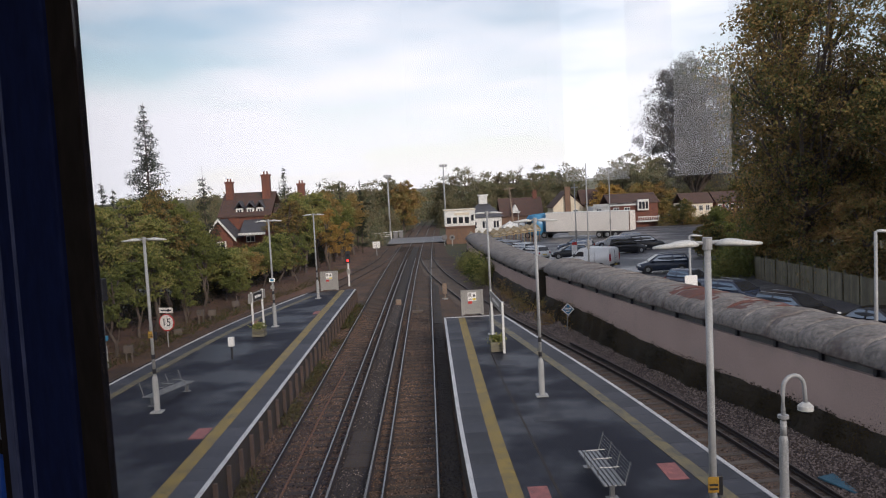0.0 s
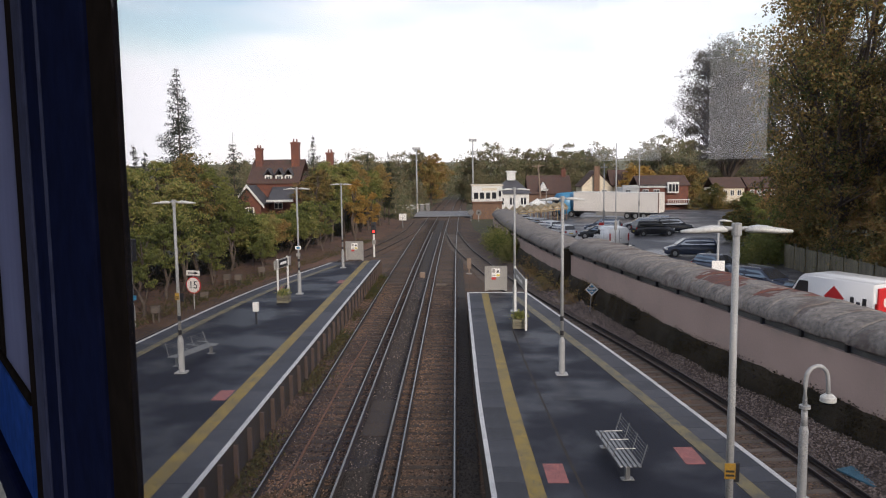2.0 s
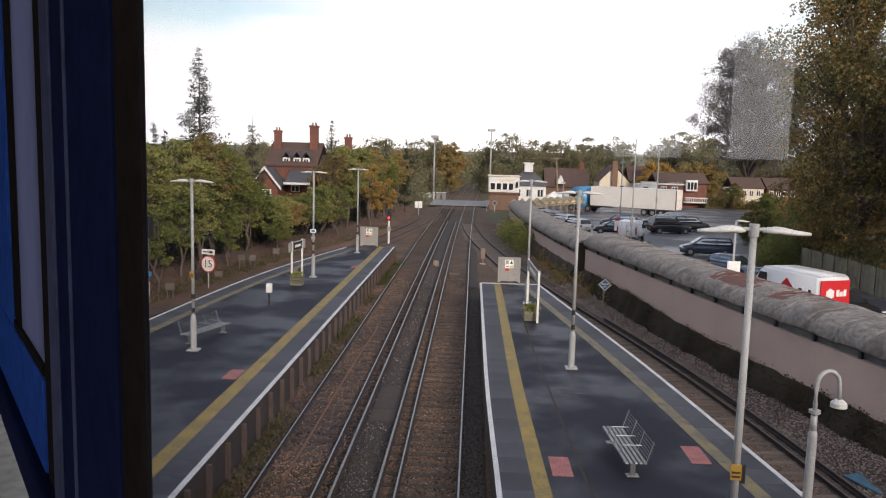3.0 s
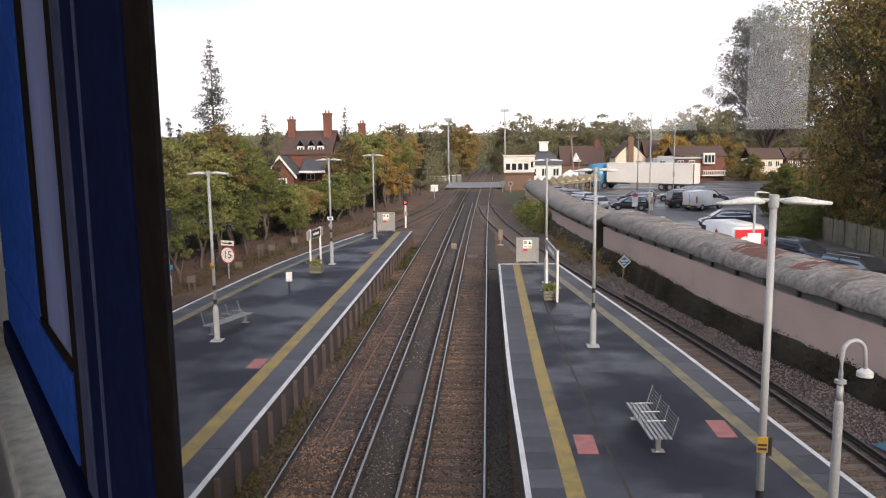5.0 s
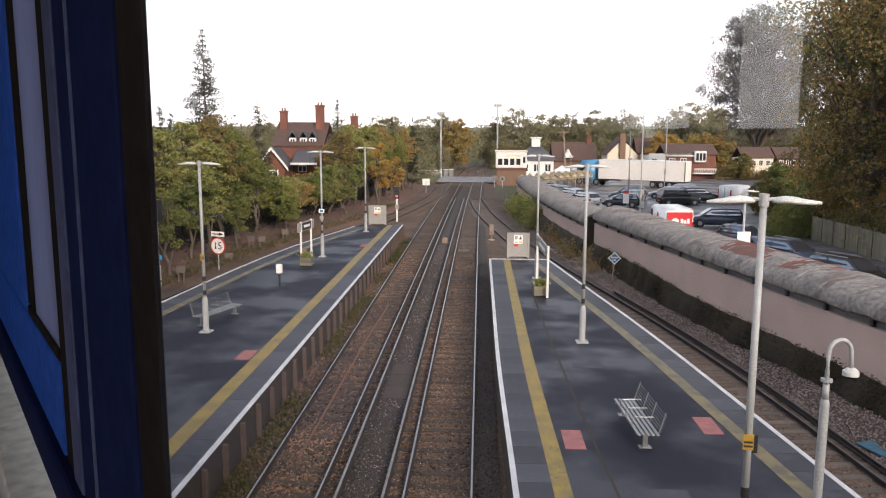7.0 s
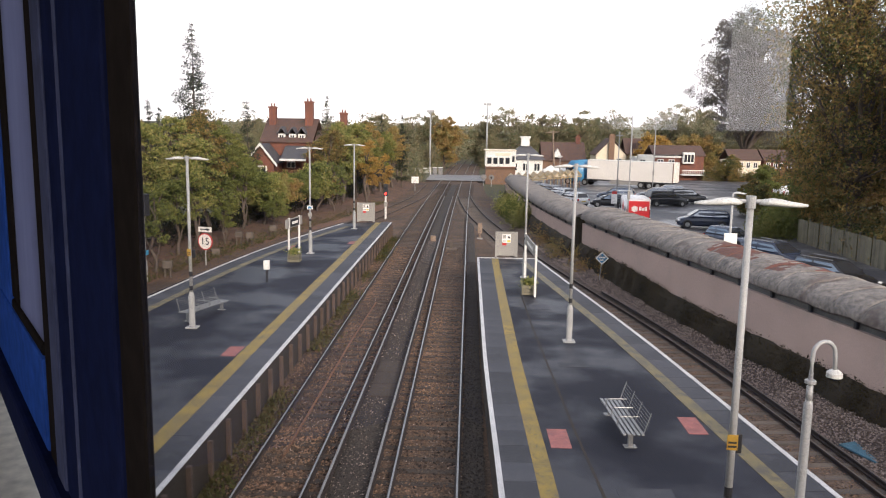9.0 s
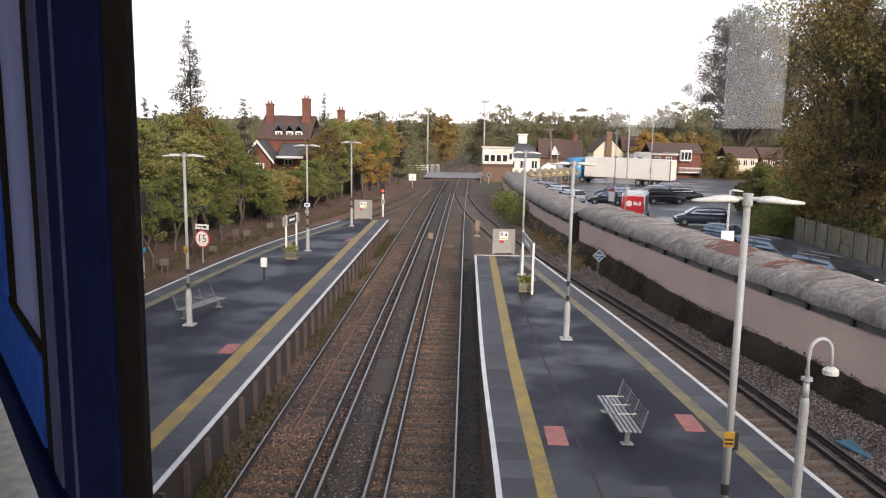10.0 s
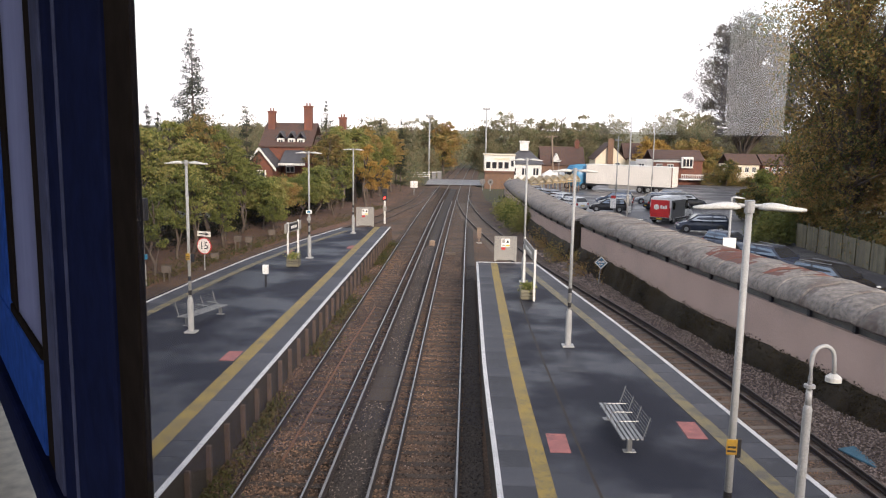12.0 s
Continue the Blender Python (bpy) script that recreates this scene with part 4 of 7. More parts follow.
# ---- trackside shed ----
def shed(name, y0, y1, f, off, w, z_wall, rise, label):
    sh = thing(name, Matrix(), label, "shed")
    path = line(f, y0, y1, 1.0, 0, off)
    plinth = line(f, y0, y1, 0.6, 0, off)
    rng = random.Random(3)
    plinth = [(x + rng.uniform(-0.08, 0.08), y, z + rng.uniform(-0.04, 0.03) + 0.28 * min(1, max(0, (y - 35) / 6))) for x, y, z in plinth]
    part("plinth", sweep(B(), plinth, [(-0.40, LOT - 0.3), (-0.34, -0.62), (-0.22, -0.22), (-0.10, -0.02), (0.02, 0.06), (0.02, LOT - 0.3)]), "plinth", sh, "dark mossy plinth")
    part("wall", sweep(B(), path, [(0.0, -0.16), (0.0, z_wall - 0.06), (-0.03, z_wall - 0.05), (-0.03, z_wall), (0.12, z_wall), (0.12, -0.14)]), "shed_wall", sh, "pinkish rendered wall")
    part("wall", sweep(B(), path, [(w - 0.12, LOT - 0.2), (w - 0.12, z_wall + 0.25), (w, z_wall + 0.25), (w, LOT - 0.2)]), "shed_wall", sh)
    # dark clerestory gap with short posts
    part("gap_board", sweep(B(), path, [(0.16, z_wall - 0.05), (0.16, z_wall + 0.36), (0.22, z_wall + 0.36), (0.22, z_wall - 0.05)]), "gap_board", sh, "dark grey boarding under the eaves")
    L = y1 - y0
    for k in range(int(L / 2.1)):
        y = y0 + 0.4 + k * 2.1
        s = f(y + 0.5) - f(y - 0.5)
        part("eaves_post", box(B(), -0.05, 0.05, -0.06, 0.06, z_wall + 0.002, z_wall + 0.32), "black", sh, at=Matrix.Translation((f(y) + off + 0.06, y, 0)) @ Matrix.Rotation(-math.atan(s), 4, "Z"))
    # barrel roof in sheets
    z0 = z_wall + 0.30
    n = max(1, int(L / 1.35))
    for k in range(n):
        a, b = y0 + L * k / n, y0 + L * (k + 1) / n
        lift = rng.uniform(0, 0.014)
        prof = []
        for i in range(13):
            t = math.pi * i / 12
            wob = rng.uniform(-0.015, 0.015)
            prof.append((w / 2 - (w / 2 + 0.14) * math.cos(t), z0 + lift + wob + rise * math.sin(t) ** 0.8))
        inner = [(u * 0.97 + w * 0.015, v - 0.05) for u, v in prof[::-1]]
        bm = sweep(B(), line(f, a - 0.04, b, (b - a) / 9, 0, off), prof + inner)
        for v in bm.verts:
            u = min(1.0, max(0.0, (v.co.y - a) / (b - a)))
            v.co.z += 0.045 * math.sin(math.pi * u) ** 0.7 * (v.co.z - z0 + 0.15) / rise + 0.06 * noise.noise(v.co * 1.3) + 0.03 * noise.noise(v.co * 4.0)
        sheet = part("roof_sheet", bm, "shed_roof", sh, smooth=True)
        if 27.5 < (a + b) / 2 < 34.5:
            sheet.data.materials.append(M["roof_rust"])
            for p in sheet.data.polygons:
                c = p.center
                across = (c.x - f(c.y) - off) / w
                p.material_index = int(0.12 < across < 0.75 and noise.noise(Vector((across * 2.2, c.y * 0.55, 4.0))) + 0.35 * noise.noise(c * 5.0) > -0.02)
    return sh


def build_sheds():
    shed("barrel_roof_shed", -4, 49.2, wall_line, 0.0, 2.5, 1.53, 0.72, "long low shed with pinkish walls and weathered barrel roof")
    shed("far_barrel_roof_shed", 50.2, 92, wall_line, -0.25, 2.5, 1.12, 0.68, "long low shed with stained walls and grey barrel roof")
    tagged(part("shed_end_wall", box(B(), 6.75, 9.6, 49.5, 49.9, LOT - 0.2, 1.9), "plinth"), "dark wall end between the two sheds", "wall", kind="structure")


# ---- platform furniture ----
def lamp_head(bm, s):
    """One wing-shaped lamp on its arm, to the side s."""
    pts = [(0.12, 0.035, 0.0), (0.16, 0.06, 0.0), (0.18, 0.10, 0.005), (0.30, 0.125, 0.01), (0.42, 0.12, 0.0), (0.52, 0.085, -0.012), (0.64, 0.06, -0.018), (0.75, 0.02, -0.02)]
    rings = []
    for u, h, z in pts:
        rings.append([bm.verts.new((s * u, math.cos(a) * max(h, 0.025), z + 0.055 * math.sin(a) * (1.2 if math.sin(a) > 0 else 0.8) * (0.3 + h / 0.13) * 0.8 + 0.01)) for a in (math.pi * 2 * i / 10 for i in range(10))])
    for a, b in zip(rings, rings[1:]):
        for i in range(10):
            bm.faces.new((a[i], a[(i + 1) % 10], b[(i + 1) % 10], b[i]))
    bm.faces.new(rings[0][::-1]), bm.faces.new(rings[-1])
    bmesh.ops.recalc_face_normals(bm, faces=bm.faces[:])
    return bm


def lamp_post(x, y, turn, h=6.0, plate=False, sign=False):
    lp = thing("platform_lamp", pose(x, y, 0, 0, 0, turn), "twin-headed pale grey platform lamp on a stepped column", "lamp post", "platform lamps")
    bm = box(B(), -0.2, 0.2, -0.2, 0.2, 0.0, 0.05, 0.01)
    part("base_plate", bm, "pole_white", lp)
    part("base_column", tube(tube(B(), (0, 0, 0.05), (0, 0, 1.15), 0.105, seg=14), (0, 0, 1.15), (0, 0, 1.3), 0.105, 0.06, seg=14), "pole_white", lp, smooth=False)
    part("pole", tube(B(), (0, 0, 1.3), (0, 0, h + 0.02), 0.058, 0.048, seg=12), "pole_white", lp, smooth=True)
    for z in (1.36, 1.86):
        part("black_band", tube(B(), (0, 0, z), (0, 0, z + 0.16), 0.062, seg=12), "black", lp, "black painted band")
    part("top_cap", tube(B(), (0, 0, h - 0.12), (0, 0, h + 0.05), 0.07, seg=12), "pole_white", lp)
    for s in (1, -1):
        hd = part("lamp_head", lamp_head(B(), s), "lamp_head", lp, "white wing-shaped lamp head", smooth=True, at=Matrix.Translation((0, 0, h - 0.06)))
        part("lamp_arm", tube(B(), (0, 0, h - 0.03), (s * 0.16, 0, h - 0.02), 0.028, seg=8), "pole", lp)
    if plate:
        part("notice_plate", box(B(), -0.09, 0.06, -0.075, -0.062, 2.60, 2.83, 0.004), "orange", lp, "orange notice plate")
        part("notice_bar", box(B(), -0.075, 0.045, -0.079, -0.0755, 2.70, 2.73), "black", lp)
        part("notice_bar", box(B(), -0.075, 0.045, -0.079, -0.0755, 2.64, 2.67), "black", lp)
        part("back_plate", box(B(), 0.02, 0.16, 0.055, 0.10, 2.5, 2.8, 0.02), "black", lp, "black speaker box")
    if sign:
        part("number_plate", box(B(), -0.16, 0.16, -0.085, -0.07, 2.55, 2.75, 0.004), "sign_white", lp, "small white platform plate")
        part("plate_symbol", box(B(), -0.10, 0.10, -0.089, -0.0855, 2.59, 2.71), "sign_blue", lp)
        part("junction_box", box(B(), -0.11, 0.11, -0.10, -0.065, 2.15, 2.35, 0.01), "cabinet", lp)
    return lp


def build_lamps():
    lamp_post(3.97, 12.1, -4, h=6.18, plate=True)
    lamp_post(3.64, 27.08, 0)
    lamp_post(2.93, 38.7, 0)
    lamp_post(-9.55, 27.65, 0, plate=True)
    lamp_post(-8.82, 44.5, 0, sign=True)
    lamp_post(-8.02, 55.9, 0)
    gp = thing("gooseneck_lamp", pose(4.03, 10.0, -0.05, 0, 0, 12), "grey gooseneck lamp with white drum shade on a slim post", "lamp post")
    part("base_column", tube(tube(B(), (0, 0, 0), (0, 0, 4.08), 0.055, 0.050, seg=20), (0, 0, 4.08), (0, 0, 4.13), 0.050, 0.037, seg=20), "pole", gp, smooth=False)
    part("post", tube(B(), (0, 0, 4.12), (0, 0, 4.3), 0.037, 0.036, seg=16), "pole", gp, smooth=True)
    pts = [(0, 0, 4.3), (0, 0, 4.45), (0, 0, 4.6)] + [(0.14 - 0.14 * math.cos(a), 0, 4.66 + 0.15 * math.sin(a)) for a in (math.pi * i / 10 for i in range(1, 10))] + [(0.285, 0, 4.62), (0.295, 0, 4.47)]
    part("neck", bent(B(), pts, 0.025), "pole", gp, smooth=True)
    part("collar", tube(B(), (0, 0, 4.33), (0, 0, 4.365), 0.062, seg=16), "pole", gp)
    part("shade", tube(tube(B(), (0.295, 0, 4.39), (0.295, 0, 4.44), 0.088, 0.086, seg=20), (0.295, 0, 4.44), (0.295, 0, 4.48), 0.086, 0.04, seg=20), "lamp_head", gp, "white drum shade")
    part("bulb_cover", tube(B(), (0.295, 0, 4.36), (0.295, 0, 4.388), 0.05, 0.075, seg=14), "window_dark", gp)


def bench(x, y, turn, label):
    be = thing("platform_bench", pose(x, y, 0, 0, 0, turn), label, "bench", "platform benches")
    # length along y; the back on the +x side
    for k in range(5):
        u = -0.22 + k * 0.105
        part("seat_slat", box(B(), u, u + 0.07, -1.2, 1.2, 0.34, 0.37, 0.008), "steel", be)
    for k in range(6):
        z = 0.43 + k * 0.07
        u = 0.30 + k * 0.022
        part("back_rail", tube(B(), (u, -1.2, z), (u, 1.2, z), 0.004, seg=6), "steel", be)
    for yy in (-1.1, -0.35, 0.35, 1.1):
        part("back_stay", tube(B(), (0.27, yy, 0.35), (0.42, yy, 0.84), 0.010, seg=6), "steel", be)
    for yy in (-0.6, 0.0, 0.6):
        part("armrest", bent(B(), [(-0.2, yy, 0.37), (-0.2, yy, 0.52), (-0.15, yy, 0.56), (0.3, yy, 0.56)], 0.016), "steel", be)
    for yy in (-1.0, 1.0):
        part("pedestal", box(box(B(), -0.05, 0.05, yy - 0.05, yy + 0.05, 0.02, 0.31), -0.14, 0.14, yy - 0.1, yy + 0.1, 0.0, 0.02, 0.005), "steel", be)
        part("seat_bracket", box(B(), -0.22, 0.30, yy - 0.03, yy + 0.03, 0.31, 0.338, 0.006), "steel", be)
    return be


def nameboard(x, y, turn, label, half=2.1, over=-0.06, face="black"):
    nb = thing("station_nameboard", pose(x, y, 0, 0, 0, turn), label, "sign", "station nameboards")
    # the board runs along y between two white posts
    for yy in (-half, half):
        part("post", box(B(), -0.045, 0.045, yy - 0.045, yy + 0.045, 0.0, 2.25, 0.008), "white", nb)
    part("board", box(B(), -0.035, 0.035, -half - over, half + over, 1.7, 2.2, 0.008), "cabinet", nb, "grey-framed dark nameboard")
    part("board_panel", box(B(), 0.047, 0.053, -half + 0.15, half - 0.15, 1.75, 2.15), face, nb)
    for s in (-0.05, 0.058):
        part("lettering_bar", box(B(), s - 0.003, s + 0.003, -half * 0.57, half * 0.57, 1.88, 2.02), "sign_white" if face == "black" else "plastic", nb, "unreadable white lettering")
    return nb


def planter(x, y, label):
    pl = thing("planter", pose(x, y, 0), label, "planter", "platform planters")
    for k in range(3):
        part("plank", box(B(), -0.32, 0.32, -0.30, 0.30, 0.02 + k * 0.14, 0.15 + k * 0.14, 0.012), "wood_fence", pl)
    rng = np.random.default_rng(int(x * 10) % 97)
    part("plant", leaf_mesh("plant", rng.normal(0, 0.16, (420, 3)) * (1, 1, 0.6) + (0, 0, 0.55), 0.035, 0.07, rng, "leaf_hedge"), None, pl, "bushy green plant")


def leaf_mesh(name, pts, s0, s1, rng, material):
    """Many small folded leaves, each an island of its own."""
    n = len(pts)
    s = rng.uniform(s0, s1, n)
    a = rng.normal(size=(n, 3))
    a /= np.linalg.norm(a, axis=1, keepdims=True)
    b = np.cross(a, rng.normal(size=(n, 3)))
    b /= np.linalg.norm(b, axis=1, keepdims=True)
    c = np.cross(a, b)
    v = np.stack([pts - a * s[:, None], pts + b * (s * 0.55)[:, None] + c * (s * 0.25)[:, None], pts + a * s[:, None], pts - b * (s * 0.55)[:, None] + c * (s * 0.25)[:, None]], 1).reshape(-1, 3)
    q = np.arange(4 * n).reshape(-1, 4)
    f = np.concatenate([q[:, [0, 1, 2]], q[:, [0, 2, 3]]])
    me = bpy.data.meshes.new(name)
    me.vertices.add(len(v))
    me.vertices.foreach_set("co", v.astype(np.float32).ravel())
    me.loops.add(f.size)
    me.loops.foreach_set("vertex_index", f.astype(np.int32).ravel())
    me.polygons.add(len(f))
    me.polygons.foreach_set("loop_start", np.arange(0, f.size, 3, dtype=np.int32))
    me.update(calc_edges=True)
    me.materials.append(M[material])
    return me


def end_gate(x, y, turn, w, h, label, wide=False):
    g = thing("platform_end_gate", pose(x, y, 0, 0, 0, turn), label, "gate", "platform end gates")
    for s in (-1, 1):
        part("gate_post", box(B(), s * w / 2 - 0.06, s * w / 2 + 0.06, -0.06, 0.06, 0, h, 0.01), "cabinet", g)
        part("side_panel", box(B(), s * (w / 2 - 0.11) - 0.045, s * (w / 2 - 0.11) + 0.045, -0.03, 0.03, 0.05, h - 0.04, 0.006), "cabinet", g)
    part("gate_panel", box(B(), -w / 2 + 0.16, w / 2 - 0.16, -0.02, 0.02, 0.08, h - 0.05, 0.006), "cabinet", g, "grey mesh gate panel")
    part("top_rail", box(B(), -w / 2 + 0.062, w / 2 - 0.062, -0.035, 0.035, h - 0.048, h, 0.006), "cabinet", g)
    part("warning_sign", box(B(), -0.24, 0.24, -0.036, -0.022, h - 0.62, h - 0.14, 0.003), "sign_white", g, "white warning notice")
    part("warning_picture", box(B(), -0.2, -0.04, -0.042, -0.037, h - 0.38, h - 0.18), "cabinet", g, "grey warning symbol")
    part("warning_picture", prism(B(), [(0.03, h - 0.38), (0.21, h - 0.38), (0.12, h - 0.19)], 1, -0.042, -0.037), "plastic", g, "dark warning triangle")
    part("yellow_strip", box(B(), 0.02, 0.22, -0.042, -0.037, h - 0.58, h - 0.48), "sign_yellow", g, "yellow strip")
    part("lettering_bar", box(B(), -0.2, -0.02, -0.042, -0.037, h - 0.56, h - 0.50), "cabinet", g)
    part("red_notice", box(B(), -0.24, 0.0, -0.036, -0.022, h - 0.78, h - 0.64, 0.003), "sign_red", g, "red notice")
    return g


def text(name, body, size, material, parent, m):
    cu = bpy.data.curves.new(name, "FONT")
    cu.body, cu.size, cu.align_x, cu.align_y, cu.extrude = body, size, "CENTER", "CENTER", 0.004
    cu.materials.append(M[material])
    tmp = bpy.data.objects.new(name + "_tmp", cu)
    scene.collection.objects.link(tmp)
    bpy.context.view_layer.update()
    me = bpy.data.meshes.new_from_object(tmp)
    bpy.data.objects.remove(tmp)
    ob = new(name, me)
    ob.parent = parent
    ob.matrix_local = m
    return ob


def build_signs():
    s = thing("speed_sign", pose(-15.25, 45.6, GROUND - 0.28, 0, 0, -18), "round white fifteen speed sign with red rim on a post", "sign")
    part("post", tube(B(), (0, 0, -0.3), (0, 0, 1.25), 0.035), "pole", s)
    disc = tube(B(), (0, 0.02, 1.8), (0, -0.02, 1.8), 0.50, seg=36)
    part("rim_disc", disc, "sign_red", s, "red rim")
    part("face_disc", tube(B(), (0, -0.021, 1.8), (0, -0.032, 1.8), 0.44, seg=36), "sign_white", s, "white face")
    text("digits", "15", 0.62, "black", s, pose(0, -0.038, 1.8, 90, 0, 0))
    part("arrow_plate", box(B(), -0.46, 0.46, -0.015, 0.015, 2.36, 2.66, 0.008), "sign_white", s, "white plate with black arrow")
    part("arrow", prism(B(), [(-0.35, 2.48), (0.12, 2.48), (0.12, 2.41), (0.38, 2.51), (0.12, 2.61), (0.12, 2.54), (-0.35, 2.54)], 1, -0.022, -0.016), "black", s)
    part("plate_post", box(B(), -0.03, 0.03, 0.016, 0.05, 1.2, 2.6), "pole", s)
    d = thing("diamond_sign", pose(7.4, 43.2, GROUND + 0.46, 0, 0, -8), "blue and white diamond sign on a short post", "sign")
    part("post", tube(B(), (-0.04, 0.03, -0.5), (0.08, 0.03, 0.9), 0.025), "pole_white", d)
    part("plate", prism(B(), [(-0.28, 0.98), (0.08, 0.62), (0.44, 0.98), (0.08, 1.34)], 1, -0.01, 0.01), "sign_white", d, "white diamond plate")
    part("blue_field", prism(B(), [(-0.19, 0.98), (0.08, 0.71), (0.35, 0.98), (0.08, 1.25)], 1, -0.016, -0.011), "sign_blue", d, "blue diamond field")
    part("symbol_bar", box(B(), -0.1, 0.26, -0.021, -0.0165, 0.98, 1.06), "sign_white", d)
    part("symbol_bar", box(B(), -0.04, 0.16, -0.021, -0.0165, 0.84, 0.92), "sign_white", d)
    g = thing("signal", pose(-7.45, 71.4, GROUND), "short colour-light signal showing red on a white post", "railway signal")
    part("post", tube(B(), (0, 0, 0), (0, 0, 2.2), 0.09), "white", g)
    part("ladder_box", box(B(), -0.16, 0.16, -0.12, 0.12, 1.25, 1.65, 0.02), "cabinet", g)
    part("head", box(B(), -0.22, 0.22, -0.14, 0.14, 2.2, 3.3, 0.03), "black", g, "black signal head")
    part("lit_lamp", tube(B(), (0, -0.141, 2.45), (0, -0.19, 2.45), 0.10, seg=16), "red_light", g, "lit red lamp")
    part("dark_lamp", tube(B(), (0, -0.141, 2.95), (0, -0.19, 2.95), 0.12, seg=16), "window_dark", g)
    g = thing("signal", pose(-16.5, 40.0, GROUND, 0, 0, -15), "signal with black head on a white post beside the bank", "railway signal")
    part("post", tube(tube(B(), (0, 0, 0), (0, 0, 1.3), 0.14), (0, 0, 1.3), (0, 0, 3.6), 0.09), "pole_white", g)
    part("bracket", box(B(), -0.2, 0.2, -0.11, 0.11, 1.6, 1.85, 0.02), "sign_blue", g)
    part("head", box(B(), -0.3, 0.3, -0.2, 0.2, 3.6, 4.75, 0.04), "black", g, "black signal head")
    p = thing("marker_post", pose(-9.1, 36.05, 0), "black post with a white box on the platform", "post")
    part("stem", tube(B(), (0, 0, 0), (0, 0, 0.65), 0.05), "black", p)
    part("box_head", box(B(), -0.13, 0.13, -0.1, 0.1, 0.6, 1.02, 0.02), "white", p, "white box")
    m = thing("track_marker", pose(-1.0, 54, RAIL - 0.1), "small concrete marker between the rails", "marker")
    part("base_block", box(B(), -0.35, 0.35, -0.2, 0.2, -0.1, 0.08, 0.02), "sleeper_concrete", m)
    part("upright", box(B(), -0.09, 0.09, -0.08, 0.08, 0.08, 0.45, 0.02), "sleeper_concrete", m)
    m = thing("track_box", pose(-2.45, 58, RAIL - 0.15), "rounded pale equipment box between the tracks", "equipment box")
    part("casing", box(B(), -0.21, 0.21, -0.2, 0.2, -0.05, 0.42, 0.09), "tan", m)
    m = thing("trackside_cabinet", pose(1.05, 60, GROUND, 0, 0, -12), "tan equipment board beside the track", "cabinet")
    part("board", box(B(), -0.17, 0.17, -0.03, 0.03, 0.45, 1.25, 0.015), "tan", m)
    part("post", box(B(), -0.05, 0.05, 0.032, 0.09, 0.05, 1.2, 0.01), "tan", m)
    part("foot", box(B(), -0.2, 0.2, -0.15, 0.15, 0, 0.1), "cabinet", m)
    b = tagged(part("cover_panel", box(B(), -0.3, 0.3, -0.55, 0.55, 0, 0.05, 0.01), "panel_blue", at=pose(10.5, 20.7, GROUND + 0.11, 3, 2, 25)), "flat blue panel lying on the ballast", "panel")
    m = thing("lineside_sign", pose(-7.2, 106, GROUND), "small white lineside board on a post", "sign")
    part("post", tube(B(), (0, 0, 0), (0, 0, 1.6), 0.05), "pole", m)
    part("board", box(B(), -0.5, 0.5, -0.03, 0.03, 1.1, 2.0, 0.01), "sign_white", m)
    for x, y, h in ((-15.9, 41.5, 0.9), (-15.3, 52.3, 1.1), (-14.9, 53.5, 0.9), (-15.6, 48.5, 0.5), (-14.3, 57.5, 0.9)):
        c = thing("lineside_box", pose(x, y, GROUND + 0.15, 0, 0, 10), "weathered grey lineside equipment box on posts", "equipment box", "lineside boxes")
        part("casing", box(B(), -0.25, 0.25, -0.15, 0.15, h - 0.4, h, 0.03), "sleeper_concrete", c)
        part("leg", box(B(), -0.18, -0.1, -0.04, 0.04, -0.2, h - 0.4), "sleeper_concrete", c)
        part("leg", box(B(), 0.1, 0.18, -0.04, 0.04, -0.2, h - 0.4), "sleeper_concrete", c)


def build_furniture():
    bench(3.86, 19.25, 3.0, "steel slatted platform bench with wire back on pedestals")
    bench(-9.72, 29.5, 162, "steel slatted platform bench with wire back on pedestals")
    nameboard(3.0, 36.3, 2, "black station nameboard on white posts")
    nameboard(-9.45, 43.2, -8, "short black station nameboard on white posts", 0.78, 0.42, "black")
    planter(2.85, 34.75, "wooden planter with green plant by the nameboard")
    planter(-9.1, 41.7, "wooden planter with green plant by the nameboard")
    end_gate(2.33, 44.9, 0, 1.15, 1.45, "grey platform end gate with warning signs")
    end_gate(-7.75, 60.2, 0, 1.25, 1.5, "grey platform end gate with warning signs")


build_ground()
build_platforms()
build_tracks()
build_sheds()
build_bridge()
build_lamps()
build_furniture()
build_signs()


# ---- trees and plants ----
def limb(bm, p, q, r0, r1, rng, bends=4):
    p, q = Vector(p), Vector(q)
    pts = [p.lerp(q, i / bends) + (Vector(rng.normal(0, 0.03 * (q - p).length, 3)) if 0 < i < bends else Vector()) for i in range(bends + 1)]
    for i in range(bends):
        a, b = r0 + (r1 - r0) * i / bends, r0 + (r1 - r0) * (i + 1) / bends
        tube(bm, pts[i], pts[i + 1], a, b, seg=6, caps=False)
    return pts


